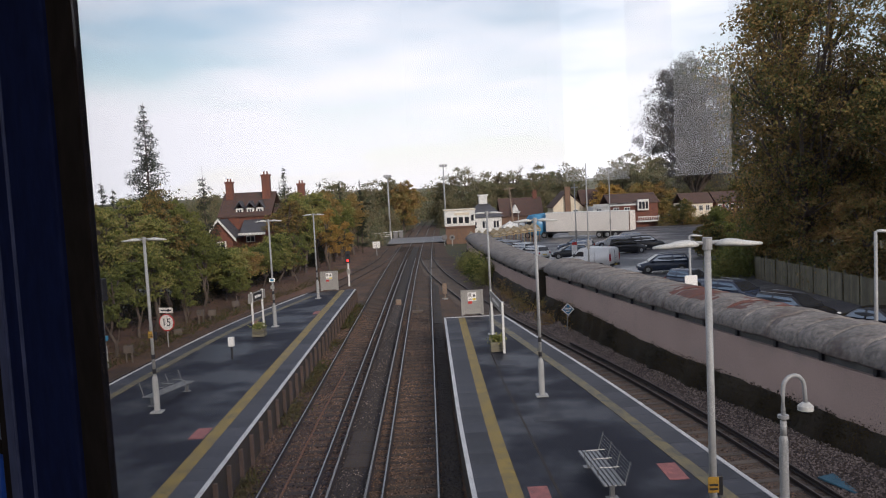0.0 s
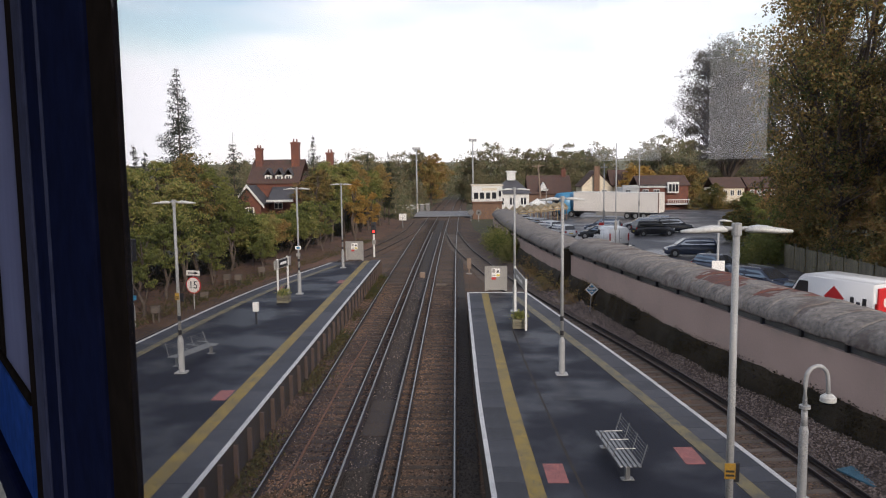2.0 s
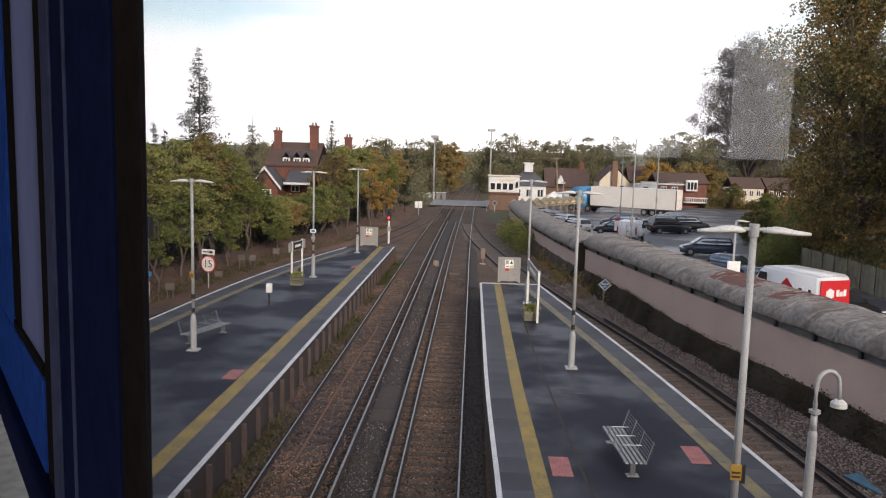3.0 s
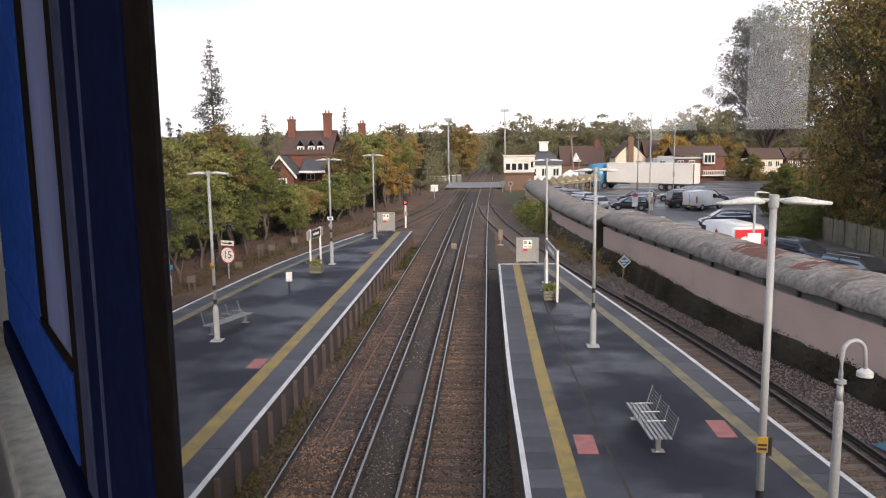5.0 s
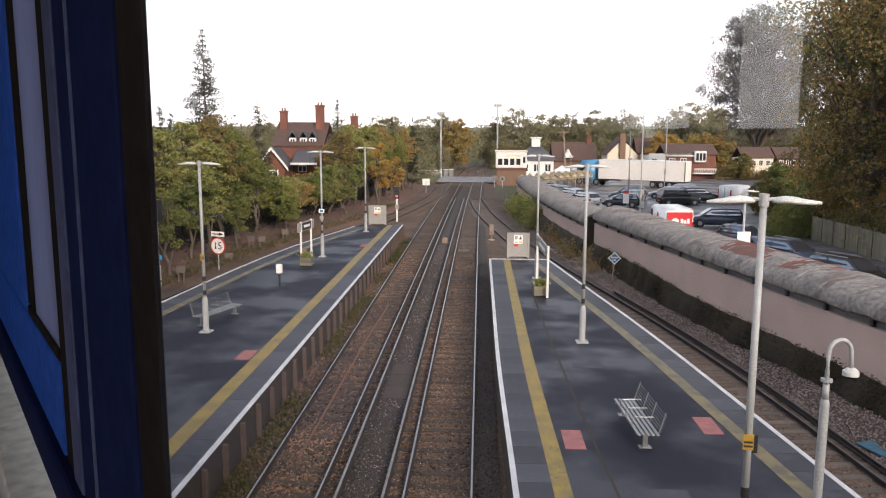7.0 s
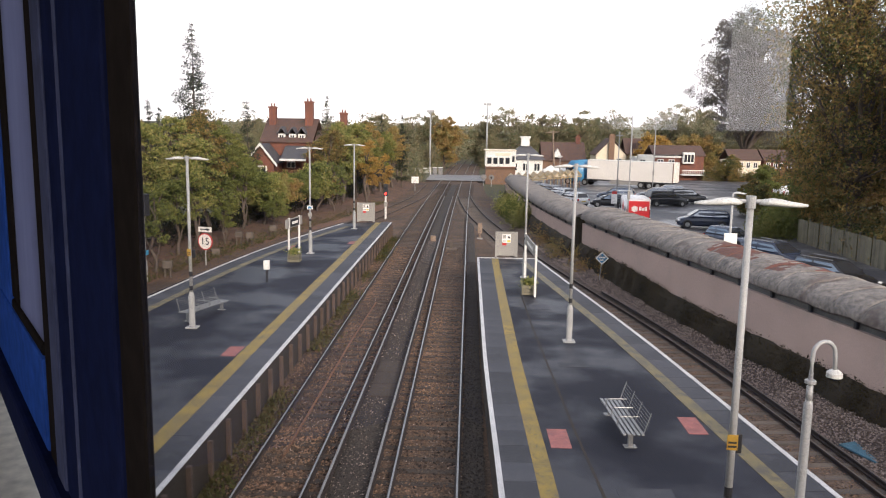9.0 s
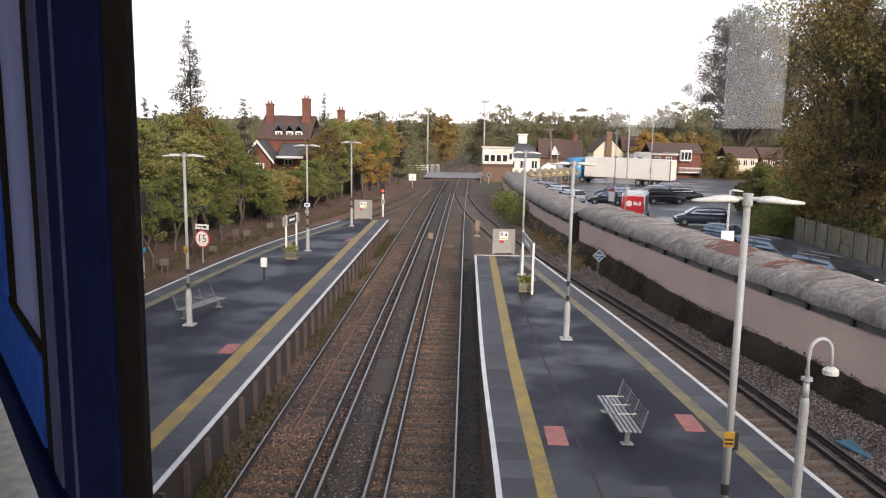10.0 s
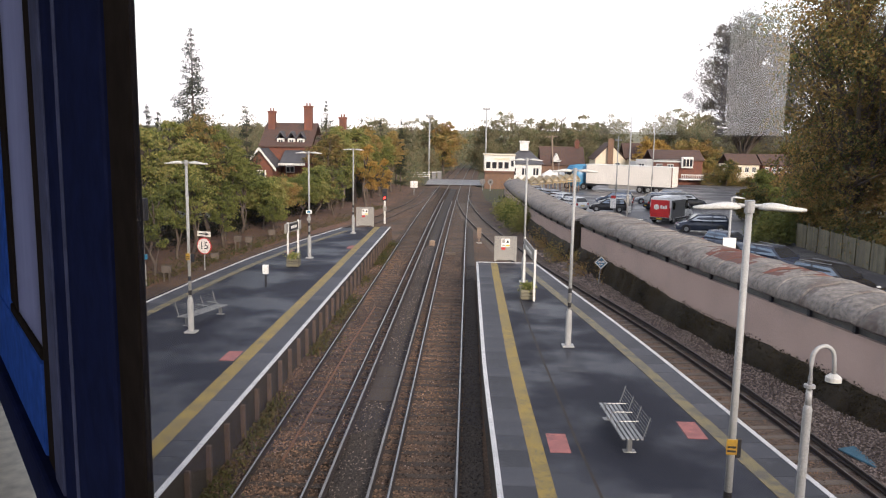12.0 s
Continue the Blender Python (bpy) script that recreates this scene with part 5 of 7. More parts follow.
def tree(x, y, z, h, r, leaf, seed, n=5000, size=(0.05, 0.11), bare=0.22, label="", name="tree", group="trees", thin=1.0, lobes=9, clumps=90, top=0.25):
    """A tapered trunk with limbs, and a crown of lobes, each a shell of leaf sprays with gaps between."""
    rng = np.random.default_rng(seed)
    tr = thing(name, pose(x, y, z), label, "tree", group)
    bm = B()
    rt = max(0.07, h * 0.021)
    spine = limb(bm, (0, 0, -0.3), (rng.normal(0, 0.02 * h), rng.normal(0, 0.02 * h), h * 0.88), rt, rt * 0.2, rng, 6)
    zc, hz = h * (bare + (1 - bare) / 2), h * (1 - bare) / 2
    centres = []
    for k in range(lobes):
        u = -0.8 + 1.6 * (k + 0.5) / lobes + rng.normal(0, 0.08)
        a = 2.4 * k + rng.uniform(-0.6, 0.6)
        w = math.sqrt(max(0.05, 1 - abs(u) ** 2.2)) * (1 - top * max(0, u)) * rng.uniform(0.42, 0.68)
        lr = r * rng.uniform(0.34, 0.52) * (1 - 0.3 * abs(u))
        c = np.array((w * r * math.cos(a), w * r * math.sin(a), zc + hz * u * 0.86))
        centres.append((c, lr))
        s = spine[min(5, max(1, int(6 * (c[2] / h - 0.12))))]
        tips = limb(bm, s, tuple(c), rt * 0.42, rt * 0.14, rng, 3)
        for j in range(3):
            d = rng.normal(size=3)
            d[2] = abs(d[2]) * 0.6
            limb(bm, tips[2], tuple(c + lr * 0.9 * d / np.linalg.norm(d)), rt * 0.14, rt * 0.03, rng, 2)
    part("trunk", bm, "bark", tr, smooth=True)
    out = []
    per = max(4, n // clumps)
    for k in range(clumps):
        c, lr = centres[k % lobes]
        d = rng.normal(size=3)
        d /= np.linalg.norm(d)
        p = c + d * (1, 1, 0.8) * lr * rng.uniform(0.55, 1.12)
        q = rng.normal(size=(per, 3)) * (lr * 0.21 * thin * rng.uniform(0.6, 1.3)) * (1.15, 1.15, 0.6)
        q[:, 2] -= 0.25 * np.hypot(q[:, 0], q[:, 1])
        out.append(p + q)
    pts = np.concatenate(out)
    pts = pts[pts[:, 2] > max(0.25, 0.62 * bare * h * (0.8 if bare < 0.4 else 1.0))]
    part("crown", leaf_mesh("crown", pts, size[0], size[1], rng, leaf), None, tr)
    return tr


def conifer(x, y, z, h, r, seed, n=2600, label="", leaf="leaf_conifer", bare=0.1):
    """A narrow tree of upswept boughs with hanging sprays and sky between them."""
    rng = np.random.default_rng(seed)
    tr = thing("conifer", pose(x, y, z), label, "tree", "conifers")
    bm = B()
    tube(bm, (0, 0, -0.3), (0, 0, h), 0.011 * h, 0.012, seg=7)
    pts = []
    whorls = int((1 - bare) * h / 0.42)
    for k in range(whorls):
        f = bare + (1 - bare) * k / whorls
        if rng.uniform() < 0.12:
            continue
        for b in range(rng.integers(5, 9)):
            rad = r * (1 - f) ** 0.85 * rng.uniform(0.35, 1.2) + 0.05
            a = rng.uniform(0, 6.283)
            root, tip = np.array((0, 0, h * f)), np.array((rad * math.cos(a), rad * math.sin(a), h * f + rad * rng.uniform(-0.15, 0.35)))
            tube(bm, tuple(root), tuple(tip), 0.022, 0.006, seg=4, caps=False)
            m = max(3, int(n / whorls / 2.2 * (rad / r) ** 1.25))
            t = rng.uniform(0.12, 1.05, m) ** 0.8
            spread = rng.normal(0, 1, (m, 3)) * (0.05 + 0.055 * rad)
            spread[:, 2] -= np.abs(rng.normal(0, 0.10 + 0.06 * rad, m))
            pts.append(root + t[:, None] * (tip - root) + spread)
    part("trunk", bm, "bark", tr)
    part("crown", leaf_mesh("crown", np.concatenate(pts), 0.045, 0.105, rng, leaf), None, tr)


def thicket(name, boxes, leaf, n, size, seed, label, category="undergrowth"):
    """Uneven undergrowth: many clumps of leaves inside a row of rough mounds (x, y, radius, height)."""
    rng = np.random.default_rng(seed)
    out = []
    for x, y, r, h in boxes:
        m = int(n / len(boxes))
        c = rng.normal(size=(max(6, m // 60), 3))
        c /= np.linalg.norm(c, axis=1, keepdims=True)
        c = c * (rng.uniform(0.4, 1, (len(c), 1)) ** 0.5) * (r, r, h)
        c[:, 2] = np.abs(c[:, 2])
        k = rng.integers(0, len(c), m)
        out.append(np.array([x, y, GROUND]) + c[k] + rng.normal(size=(m, 3)) * (0.16 * r + 0.12))
    pts = np.concatenate(out)
    pts = pts[pts[:, 2] > GROUND - 0.05]
    return tagged(new(name, leaf_mesh(name, pts, size[0], size[1], rng, leaf)), label, category, kind="stuff")


def build_trees():
    rng = random.Random(11)
    trunk_line = smooth_line([30, 44, 50.7, 63, 72, 90, 115, 130], [-20, -18.2, -17.2, -15.4, -13.3, -11.0, -9.9, -10.7])
    # trees on the camera's bearing to the brick house are lowered to fit its view
    def lowered(h, x, y, deep, slight):
        bearing = -x / y
        return h * (deep if 0.186 < bearing < 0.284 else slight if 0.284 < bearing < 0.30 else 1.0)
    k = 0
    y = 34.0
    while y < 122:
        x = trunk_line(y) - rng.uniform(0.2, 2.2)
        h = lowered(rng.uniform(7.8, 9.4) - 0.004 * (y - 40), x, y, 0.53, 0.75)
        tree(x, y, GROUND + 0.25, h, rng.uniform(1.7, 2.3), rng.choice(["leaf_hedge", "leaf_dark", "leaf_green", "leaf_oak"]), 100 + k, n=9600, size=(0.05, 0.12), bare=0.36, label="dense green and olive tree with bare lower trunk", group="trees along the bank", lobes=12, clumps=120, top=0.55)
        k += 1
        y += rng.uniform(2.5, 3.5)
    y = 40.0
    while y < 125:
        x = trunk_line(y) - rng.uniform(4, 8)
        h = lowered(rng.uniform(8.6, 9.8) - 0.002 * (y - 40), x, y, 0.36, 0.8)
        tree(x, y, GROUND + 0.5, h, rng.uniform(2.6, 3.4), rng.choice(["leaf_hedge", "leaf_oak", "leaf_dark"]), 200 + k, n=8000, size=(0.07, 0.16), bare=0.1, label="olive and brown autumn tree behind the bank", group="trees along the bank", top=0.5)
        k += 1
        y += rng.uniform(4.5, 6.5)
    for x, y, h, r in ((-24.4, 70, 17.0, 3.7), (-21.1, 75, 11.4, 2.2), (-15.3, 85, 11.6, 2.6), (-26.9, 66, 10.2, 1.6), (-25.2, 64, 9.6, 1.4), (-13.0, 96, 9.9, 1.2), (-11.7, 105, 10.2, 1.2), (-9.6, 112, 10.4, 1.0)):
        conifer(x, y, GROUND + 0.4, h, r, int(x * -10), n=int((1000 if h > 13 else 520) * h), label="slender open conifer standing above the tree line")
    for i, (x, y, hh, r) in enumerate(((-17.0, 42.5, 5.2, 1.6), (-17.6, 47.5, 5.6, 1.7), (-14.9, 60.5, 3.2, 1.2), (-12.6, 74.0, 5.2, 1.5), (-16.4, 52.5, 4.4, 1.4))):
        tree(x, y, GROUND + 0.2, hh, r, "leaf_green", 70 + i, n=4200, size=(0.045, 0.10), bare=0.30, label="fresh green shrubby tree at the bank edge", group="trees along the bank", clumps=80)
    tree(-10.9, 84, GROUND, 7.6, 1.7, "leaf_gold", 51, n=6000, size=(0.06, 0.12), bare=0.2, label="golden autumn tree beside the line")
    tree(-10.0, 92, GROUND, 5.8, 1.4, "leaf_gold", 52, n=3600, size=(0.06, 0.12), bare=0.2, label="golden autumn tree beside the line")
    # far side of the car park
    big = [(28.2, 58.5, 27, 7.2, "leaf_dark"), (33, 47, 24, 6.5, "leaf_dark"), (38.5, 56, 24, 7.0, "leaf_dark"), (30.5, 40, 14, 4.6, "leaf_oak"), (37, 68, 18, 6.0, "leaf_dark"), (37, 42, 21, 6.0, "leaf_dark")]
    for i, (x, y, h, r, leaf) in enumerate(big):
        tree(x, y, GROUND, h, r, leaf, 300 + i, n=52000, size=(0.08, 0.165), bare=0.06, label="tall dark oak with browning autumn leaves", group="tall trees by the car park", lobes=38, clumps=620, thin=0.95)
    tree(48.0, 101, GROUND, 27.0, 9.5, "leaf_grey", 320, n=60000, size=(0.07, 0.15), bare=0.2, label="thin feathery tree, its grey leaf colour standing in for glass haze", group="tall trees by the car park", lobes=34, clumps=520, thin=1.0)
    tree(59.5, 168, GROUND, 37.0, 12.5, "leaf_grey", 321, n=86000, size=(0.11, 0.22), bare=0.12, label="tall tree behind the houses, glass haze put into its grey leaves", group="tall trees by the car park", lobes=44, clumps=640, thin=1.0, top=0.1)
    for i, (x, y, h, r, leaf) in enumerate(((30, 71, 5.6, 2.4, "leaf_green"), (29.0, 80, 3.6, 2.2, "leaf_dark"), (33.5, 90, 3.4, 2.4, "leaf_green"), (40, 100, 3.6, 2.4, "leaf_dark"), (38.5, 84, 5.4, 2.6, "leaf_oak"), (46, 96, 7.6, 3.4, "leaf_oak"), (46, 100, 6.6, 3.2, "leaf_oak"), (49, 90, 9.5, 4.2, "leaf_oak"), (28.2, 50, 7.5, 2.6, "leaf_oak"), (28.6, 63, 8.0, 2.8, "leaf_oak"), (29.8, 56, 9.0, 2.6, "leaf_oak"), (28.4, 43, 8.0, 2.6, "leaf_dark"), (46, 140, 5.0, 2.4, "leaf_dark"), (52, 138, 3.4, 2.2, "leaf_green"))):
        tree(x, y, GROUND, h, r, leaf, 340 + i, n=13000, size=(0.07, 0.15), bare=0.04, label="brown and olive autumn tree behind the fence", group="trees behind the fence", lobes=12, clumps=110)
    thicket("undergrowth", [(27.8 + 0.5 * math.sin(k), 30 + 2.2 * k, 1.9, 3.0 + 1.0 * math.sin(k * 1.7)) for k in range(18)], "leaf_dark", 40000, (0.06, 0.14), 8, "dark undergrowth behind the wooden fence")
    thicket("hedge", [(24.3, 62.5, 1.7, 2.4), (25.6, 65, 1.9, 2.9), (27.5, 68, 2.1, 3.2)], "leaf_green", 12000, (0.06, 0.13), 9, "green bush beside the car park", "bush")
    thicket("trackside_bush", [(4.6, 70, 1.3, 2.6), (4.9, 66, 1.2, 2.2), (4.2, 75, 1.2, 2.3), (4.0, 80, 1.1, 2.0)], "leaf_hedge", 14000, (0.045, 0.10), 10, "dark green bush beside the siding", "bush")
    thicket("ivy", [(wall_line(20.2) - 0.12, 20.2, 0.35, 2.5), (wall_line(19.0) - 0.1, 19.0, 0.4, 2.6)], "leaf_dark", 3600, (0.03, 0.07), 12, "dark ivy hanging on the shed wall", "ivy")
    thicket("wall_weeds", [(wall_line(43.4) - 0.45, 43.4, 0.4, 1.6), (wall_line(51) - 0.9, 51, 0.6, 1.5), (5.6, 57, 0.6, 1.3), (6.0, 54, 0.6, 1.2)], "leaf_oak", 1500, (0.03, 0.07), 13, "dry brown weeds against the shed wall", "weeds")
    thicket("garden_hedge", [(43.5 + 2.1 * k, 141 + 1.2 * math.sin(2.0 * k), 1.6, 2.0 + 0.5 * math.sin(1.3 * k)) for k in range(11)], "leaf_dark", 16000, (0.08, 0.17), 15, "dark garden hedge before the terraced houses", "hedge")
    # rounded crowns on the skyline beyond the crossing
    skyline = [(10.2, 186, 14.4, 6.4, "leaf_far"), (4.2, 192, 11.2, 4.0, "leaf_far"), (17.6, 192, 13.0, 5.0, "leaf_far"), (25.6, 187, 12.8, 4.8, "leaf_far"), (33.5, 200, 10.2, 4.6, "leaf_far"), (-5.2, 172, 11.2, 3.4, "leaf_oak"), (-8.8, 178, 11.6, 4.2, "leaf_far"),
               (-14, 190, 11.0, 4.5, "leaf_far"), (-22, 196, 11.4, 5.0, "leaf_far"), (-32, 190, 10.6, 5.2, "leaf_far"), (39.0, 166, 8.6, 3.6, "leaf_gold"), (47, 186, 11.5, 5.0, "leaf_far"), (56, 190, 10.2, 5.2, "leaf_far"), (66, 186, 10.8, 5.4, "leaf_far"), (76, 178, 10.6, 5.4, "leaf_far"), (66, 160, 8.2, 4.0, "leaf_dark"), (48, 168, 8.6, 4.0, "leaf_oak"),
               (59.5, 330, 16.6, 8.0, "leaf_far"), (78, 300, 18.5, 10.0, "leaf_far"), (92, 310, 17, 9.0, "leaf_far"), (40, 300, 11.0, 7.0, "leaf_far"), (-40, 180, 9.8, 5.0, "leaf_far"), (-52, 185, 10.2, 5.5, "leaf_far"), (-64, 185, 10.2, 5.5, "leaf_far")]
    for i, (x, y, h, r, leaf) in enumerate(skyline):
        big_far = y > 250
        tree(x, y, GROUND, h * 1.06, r * 1.3, leaf, 400 + i, n=7500, size=(0.28, 0.55) if big_far else (0.15, 0.30), bare=0.05, label="rounded autumn tree on the skyline", group="trees on the skyline", lobes=16, clumps=150)
    # one bare tree among them
    bt = thing("bare_tree", pose(22.3, 196, GROUND), "leafless grey tree with forked boughs", "tree", "trees on the skyline")
    nrng = np.random.default_rng(77)
    bm = B()
    spine = limb(bm, (0, 0, -0.3), (0.2, 0, 8.0), 0.30, 0.14, nrng, 4)
    for k in range(11):
        a, up = 2.4 * k, nrng.uniform(4.5, 6.6)
        tip = (2.9 * math.cos(a) * nrng.uniform(0.5, 1), 2.9 * math.sin(a) * nrng.uniform(0.5, 1), up + nrng.uniform(4.0, 8.0))
        twig = limb(bm, spine[2 + k % 3], tip, 0.13, 0.05, nrng, 4)
        for j in range(4):
            d = nrng.normal(0, 1.0, 3)
            limb(bm, twig[2 + j % 2], tuple(Vector(tip) + Vector((d[0], d[1], abs(d[2]) * 0.5 - 0.6))), 0.06, 0.03, nrng, 2)
    part("trunk", bm, "bark", bt, smooth=True)
    r = random.Random(4)
    rows = [(-150 + 13 * k + r.uniform(-4, 4), 225 + r.uniform(-15, 40), r.uniform(6, 9), r.uniform(9.5, 12)) for k in range(30)]
    thicket("far_woods", rows, "leaf_far", 90000, (0.24, 0.48), 21, "distant autumn woods along the skyline", "woods")
    rows = [(16 + 9 * k + r.uniform(-3, 3), 206 + r.uniform(-8, 18), r.uniform(4.5, 6.5), r.uniform(8.0, 10.0)) for k in range(14)]
    thicket("far_garden_trees", rows, "leaf_far", 50000, (0.16, 0.34), 22, "autumn trees behind the far houses", "woods")
    rows = [(-11 - 6 * k + r.uniform(-2, 2), 134 + r.uniform(-6, 20), r.uniform(3.5, 5), r.uniform(6.5, 8.6)) for k in range(9)] + [(-8.5, 160, 2.4, 6), (-6.8, 182, 3.0, 7.5), (5.2, 180, 2.6, 7.5), (3.9, 196, 2.6, 6.5)]
    thicket("crossing_trees", rows, "leaf_far", 90000, (0.08, 0.2), 23, "olive and orange trees beyond the level crossing", "woods")
    # undergrowth added to darken the space behind the trunks with painted shade
    thicket("bank_undergrowth", [(trunk_line(36 + 2.4 * k) - 3.2 + 0.6 * math.sin(2.1 * k), 36 + 2.4 * k, 1.3, 2.4 + 0.7 * math.sin(1.3 * k)) for k in range(34)], "leaf_shade", 44000, (0.05, 0.12), 16, "undergrowth behind the bank trunks, shade put into its near-black leaves")
    # weeds along the platform face and between the rails
    rng2 = np.random.default_rng(31)
    n = 11000
    y = 14 + 46 * rng2.uniform(0, 1, n)
    keep = (np.sin(y * 0.9) + np.sin(y * 0.37 + 1) + rng2.normal(0, 0.6, n)) > 0.1
    x = -5.66 + np.abs(rng2.normal(0, 0.32, n))
    pts = np.stack([x, y, GROUND + 0.06 + np.abs(rng2.normal(0, 0.09, n))], 1)[keep]
    tagged(new("platform_weeds", leaf_mesh("platform_weeds", pts, 0.03, 0.08, rng2, "weed")), "low weeds along the foot of the platform", "weeds", kind="stuff")
    n = 26000
    y = 14 + 33 * rng2.uniform(0, 1, n) ** 1.2
    u = rng2.uniform(0, 1, n)
    keep = rng2.uniform(0, 1, n) < 0.35 + 0.65 * (np.sin(y * 1.3) * np.sin(y * 0.43 + 2) + u > 0.55)
    x = np.array([wall_line(v) for v in y]) - 0.42 + 0.34 * u ** 1.5 + 0.05 * rng2.normal(size=n)
    pts = np.stack([x, y, -0.90 + 1.0 * u + 0.09 * rng2.normal(size=n) + 0.28 * np.clip((y - 35) / 6, 0, 1)], 1)[keep]
    tagged(new("plinth_growth", leaf_mesh("plinth_growth", pts, 0.018, 0.045, rng2, "leaf_moss")), "dark moss and creeping growth on the shed plinth", "moss", kind="stuff")
    n = 26000
    y = 24 + 62 * rng2.uniform(0, 1, n)
    x = np.array([trunk_line(v) for v in y]) + rng2.uniform(-3.0, 2.6, n)
    tagged(new("leaf_litter", leaf_mesh("leaf_litter", np.stack([x, y, GROUND + 0.2 + np.abs(rng2.normal(0, 0.16, n))], 1), 0.03, 0.10, rng2, "weed")), "fallen leaves and low growth on the bank", "litter", kind="stuff")


# ---- buildings ----
def window(parent, x0, x1, z0, z1, y, depth=0.08, bars=1, mat_frame="white"):
    """A window in a wall facing -y: frame proud of the wall, dark pane and glazing bars."""
    w = part("window", box(B(), x0, x1, y - depth, y + 0.02, z0, z1, 0.01), mat_frame, parent)
    g = 0.12 * min(x1 - x0, z1 - z0)
    n = bars + 1
    step = (x1 - x0 - g) / n
    for k in range(n):
        part("pane", box(B(), x0 + g + k * step, x0 + (k + 1) * step, y - depth - 0.012, y - depth + 0.002, z0 + g, z1 - g), "window_dark", w)
    return w


def gable_roof(parent, x0, x1, y0, y1, z0, z1, along, material, over=0.3, name="roof"):
    if along == "x":
        ym = (y0 + y1) / 2
        bm = prism(B(), [(y0 - over, z0 - 0.1), (ym, z1), (y1 + over, z0 - 0.1), (y1 + over, z0 + 0.08), (ym, z1 + 0.2), (y0 - over, z0 + 0.08)], 0, x0 - over, x1 + over)
    else:
        xm = (x0 + x1) / 2
        bm = prism(B(), [(x0 - over, z0 - 0.1), (xm, z1), (x1 + over, z0 - 0.1), (x1 + over, z0 + 0.08), (xm, z1 + 0.2), (x0 - over, z0 + 0.08)], 1, y0 - over, y1 + over)
    return part(name, bm, material, parent)


def chimney(parent, x, y, z0, z1, w=0.9):
    c = part("chimney", box(box(B(), x - w / 2, x + w / 2, y - w / 2, y + w / 2, z0, z1 - 0.3, 0.02), x - w / 2 - 0.1, x + w / 2 + 0.1, y - w / 2 - 0.1, y + w / 2 + 0.1, z1 - 0.45, z1 - 0.2, 0.02), "brick", parent, "red brick chimney stack")
    for s in (-0.2, 0.2):
        part("chimney_pot", tube(B(), (x + s * w, y, z1 - 0.3), (x + s * w, y, z1 + 0.25), 0.13, 0.10, seg=8), "brick", c)


def build_houses():
    h = thing("brick_house", Matrix(), "red brick house with tall chimneys, slate roofs and white gables", "house")
    part("wall", box(B(), -28.6, -21.8, 108, 117, GROUND - 0.2, 5.2), "brick", h)
    gable_roof(h, -28.6, -21.8, 108, 117, 5.2, 8.3, "x", "clay")
    part("wall", box(B(), -21.798, -16.5, 108.6, 116.4, GROUND - 0.2, 4.2), "brick", h)
    gable_roof(h, -21.45, -16.5, 108.6, 116.4, 4.2, 6.6, "x", "clay")
    chimney(h, -27.9, 111.5, 6.0, 10.3, 0.95)
    chimney(h, -22.7, 111.5, 6.0, 11.1, 1.1)
    chimney(h, -17.8, 111.5, 5.5, 9.6, 0.95)
    part("wing_wall", box(B(), -29.3, -25.9, 103.5, 107.998, GROUND - 0.2, 2.5), "brick", h)
    part("wing_gable", prism(B(), [(-29.3, 2.5), (-27.6, 4.8), (-25.9, 2.5)], 1, 103.5, 107.9), "brick", h)
    gable_roof(h, -29.3, -25.9, 103.5, 107.6, 2.5, 4.8, "y", "slate", 0.4)
    for s in (-1, 1):
        part("bargeboard", prism(B(), [(-27.6, 5.15), (-27.6, 4.75), (-27.6 + s * 2.25, 1.95), (-27.6 + s * 2.25, 2.35)], 1, 102.96, 103.08), "white", h)
    part("porch_roof", prism(B(), [(104.6, 3.0), (107.9, 4.7), (107.9, 4.5), (104.6, 2.8)], 0, -25.3, -21.9), "slate", h)
    part("porch_fascia", box(B(), -25.4, -21.8, 104.45, 104.58, 2.72, 3.02), "white", h)
    window(h, -28.4, -26.8, 0.4, 2.1, 103.5)
    for x in (-26.0, -24.5, -23.2):
        part("dormer_wall", box(B(), x - 0.5, x + 0.5, 108.5, 111, 5.3, 6.3), "white", h)
        gable_roof(h, x - 0.5, x + 0.5, 108.4, 111.2, 6.3, 7.1, "y", "slate", 0.15, "dormer_roof")
        window(h, x - 0.36, x + 0.36, 5.5, 6.2, 108.5, 0.05)
    for x in (-24.6, -19.8, -18.0):
        window(h, x - 0.6, x + 0.6, 1.6 if x < -22 else 2.0, 2.5 if x < -22 else 3.6, 108 if x < -22 else 108.6)
    h = thing("white_rendered_house", Matrix(), "pale rendered house with slate roof among the trees", "house")
    part("wall", box(B(), -34, -29.5, 95, 103, GROUND - 0.2, 3.6), "cream", h)
    gable_roof(h, -34, -29.5, 95, 103, 3.6, 5.4, "x", "slate")
    for x in (-33.0, -30.6):
        window(h, x - 0.6, x + 0.6, 1.8, 3.2, 95)

    sb = thing("signal_box", Matrix(), "signal box with brick base and white glazed upper storey", "signal box")
    part("brick_base", box(B(), 2.75, 7.45, 124.6, 130, GROUND - 0.2, 1.6), "brick_brown", sb)
    part("upper_storey", box(B(), 2.65, 7.5, 124.4, 130.2, 1.62, 4.1, 0.03), "white", sb)
    for k in range(4):
        x = 2.85 + k * 0.96
        window(sb, x, x + 0.88, 1.95, 3.15, 124.4, 0.06, 0)
    part("name_panel", box(B(), 4.2, 6.6, 124.33, 124.38, 3.35, 3.75), "cream", sb, "pale name panel")
    part("flat_roof", box(B(), 2.5, 7.65, 124.2, 130.4, 4.12, 4.26, 0.03), "cream", sb)
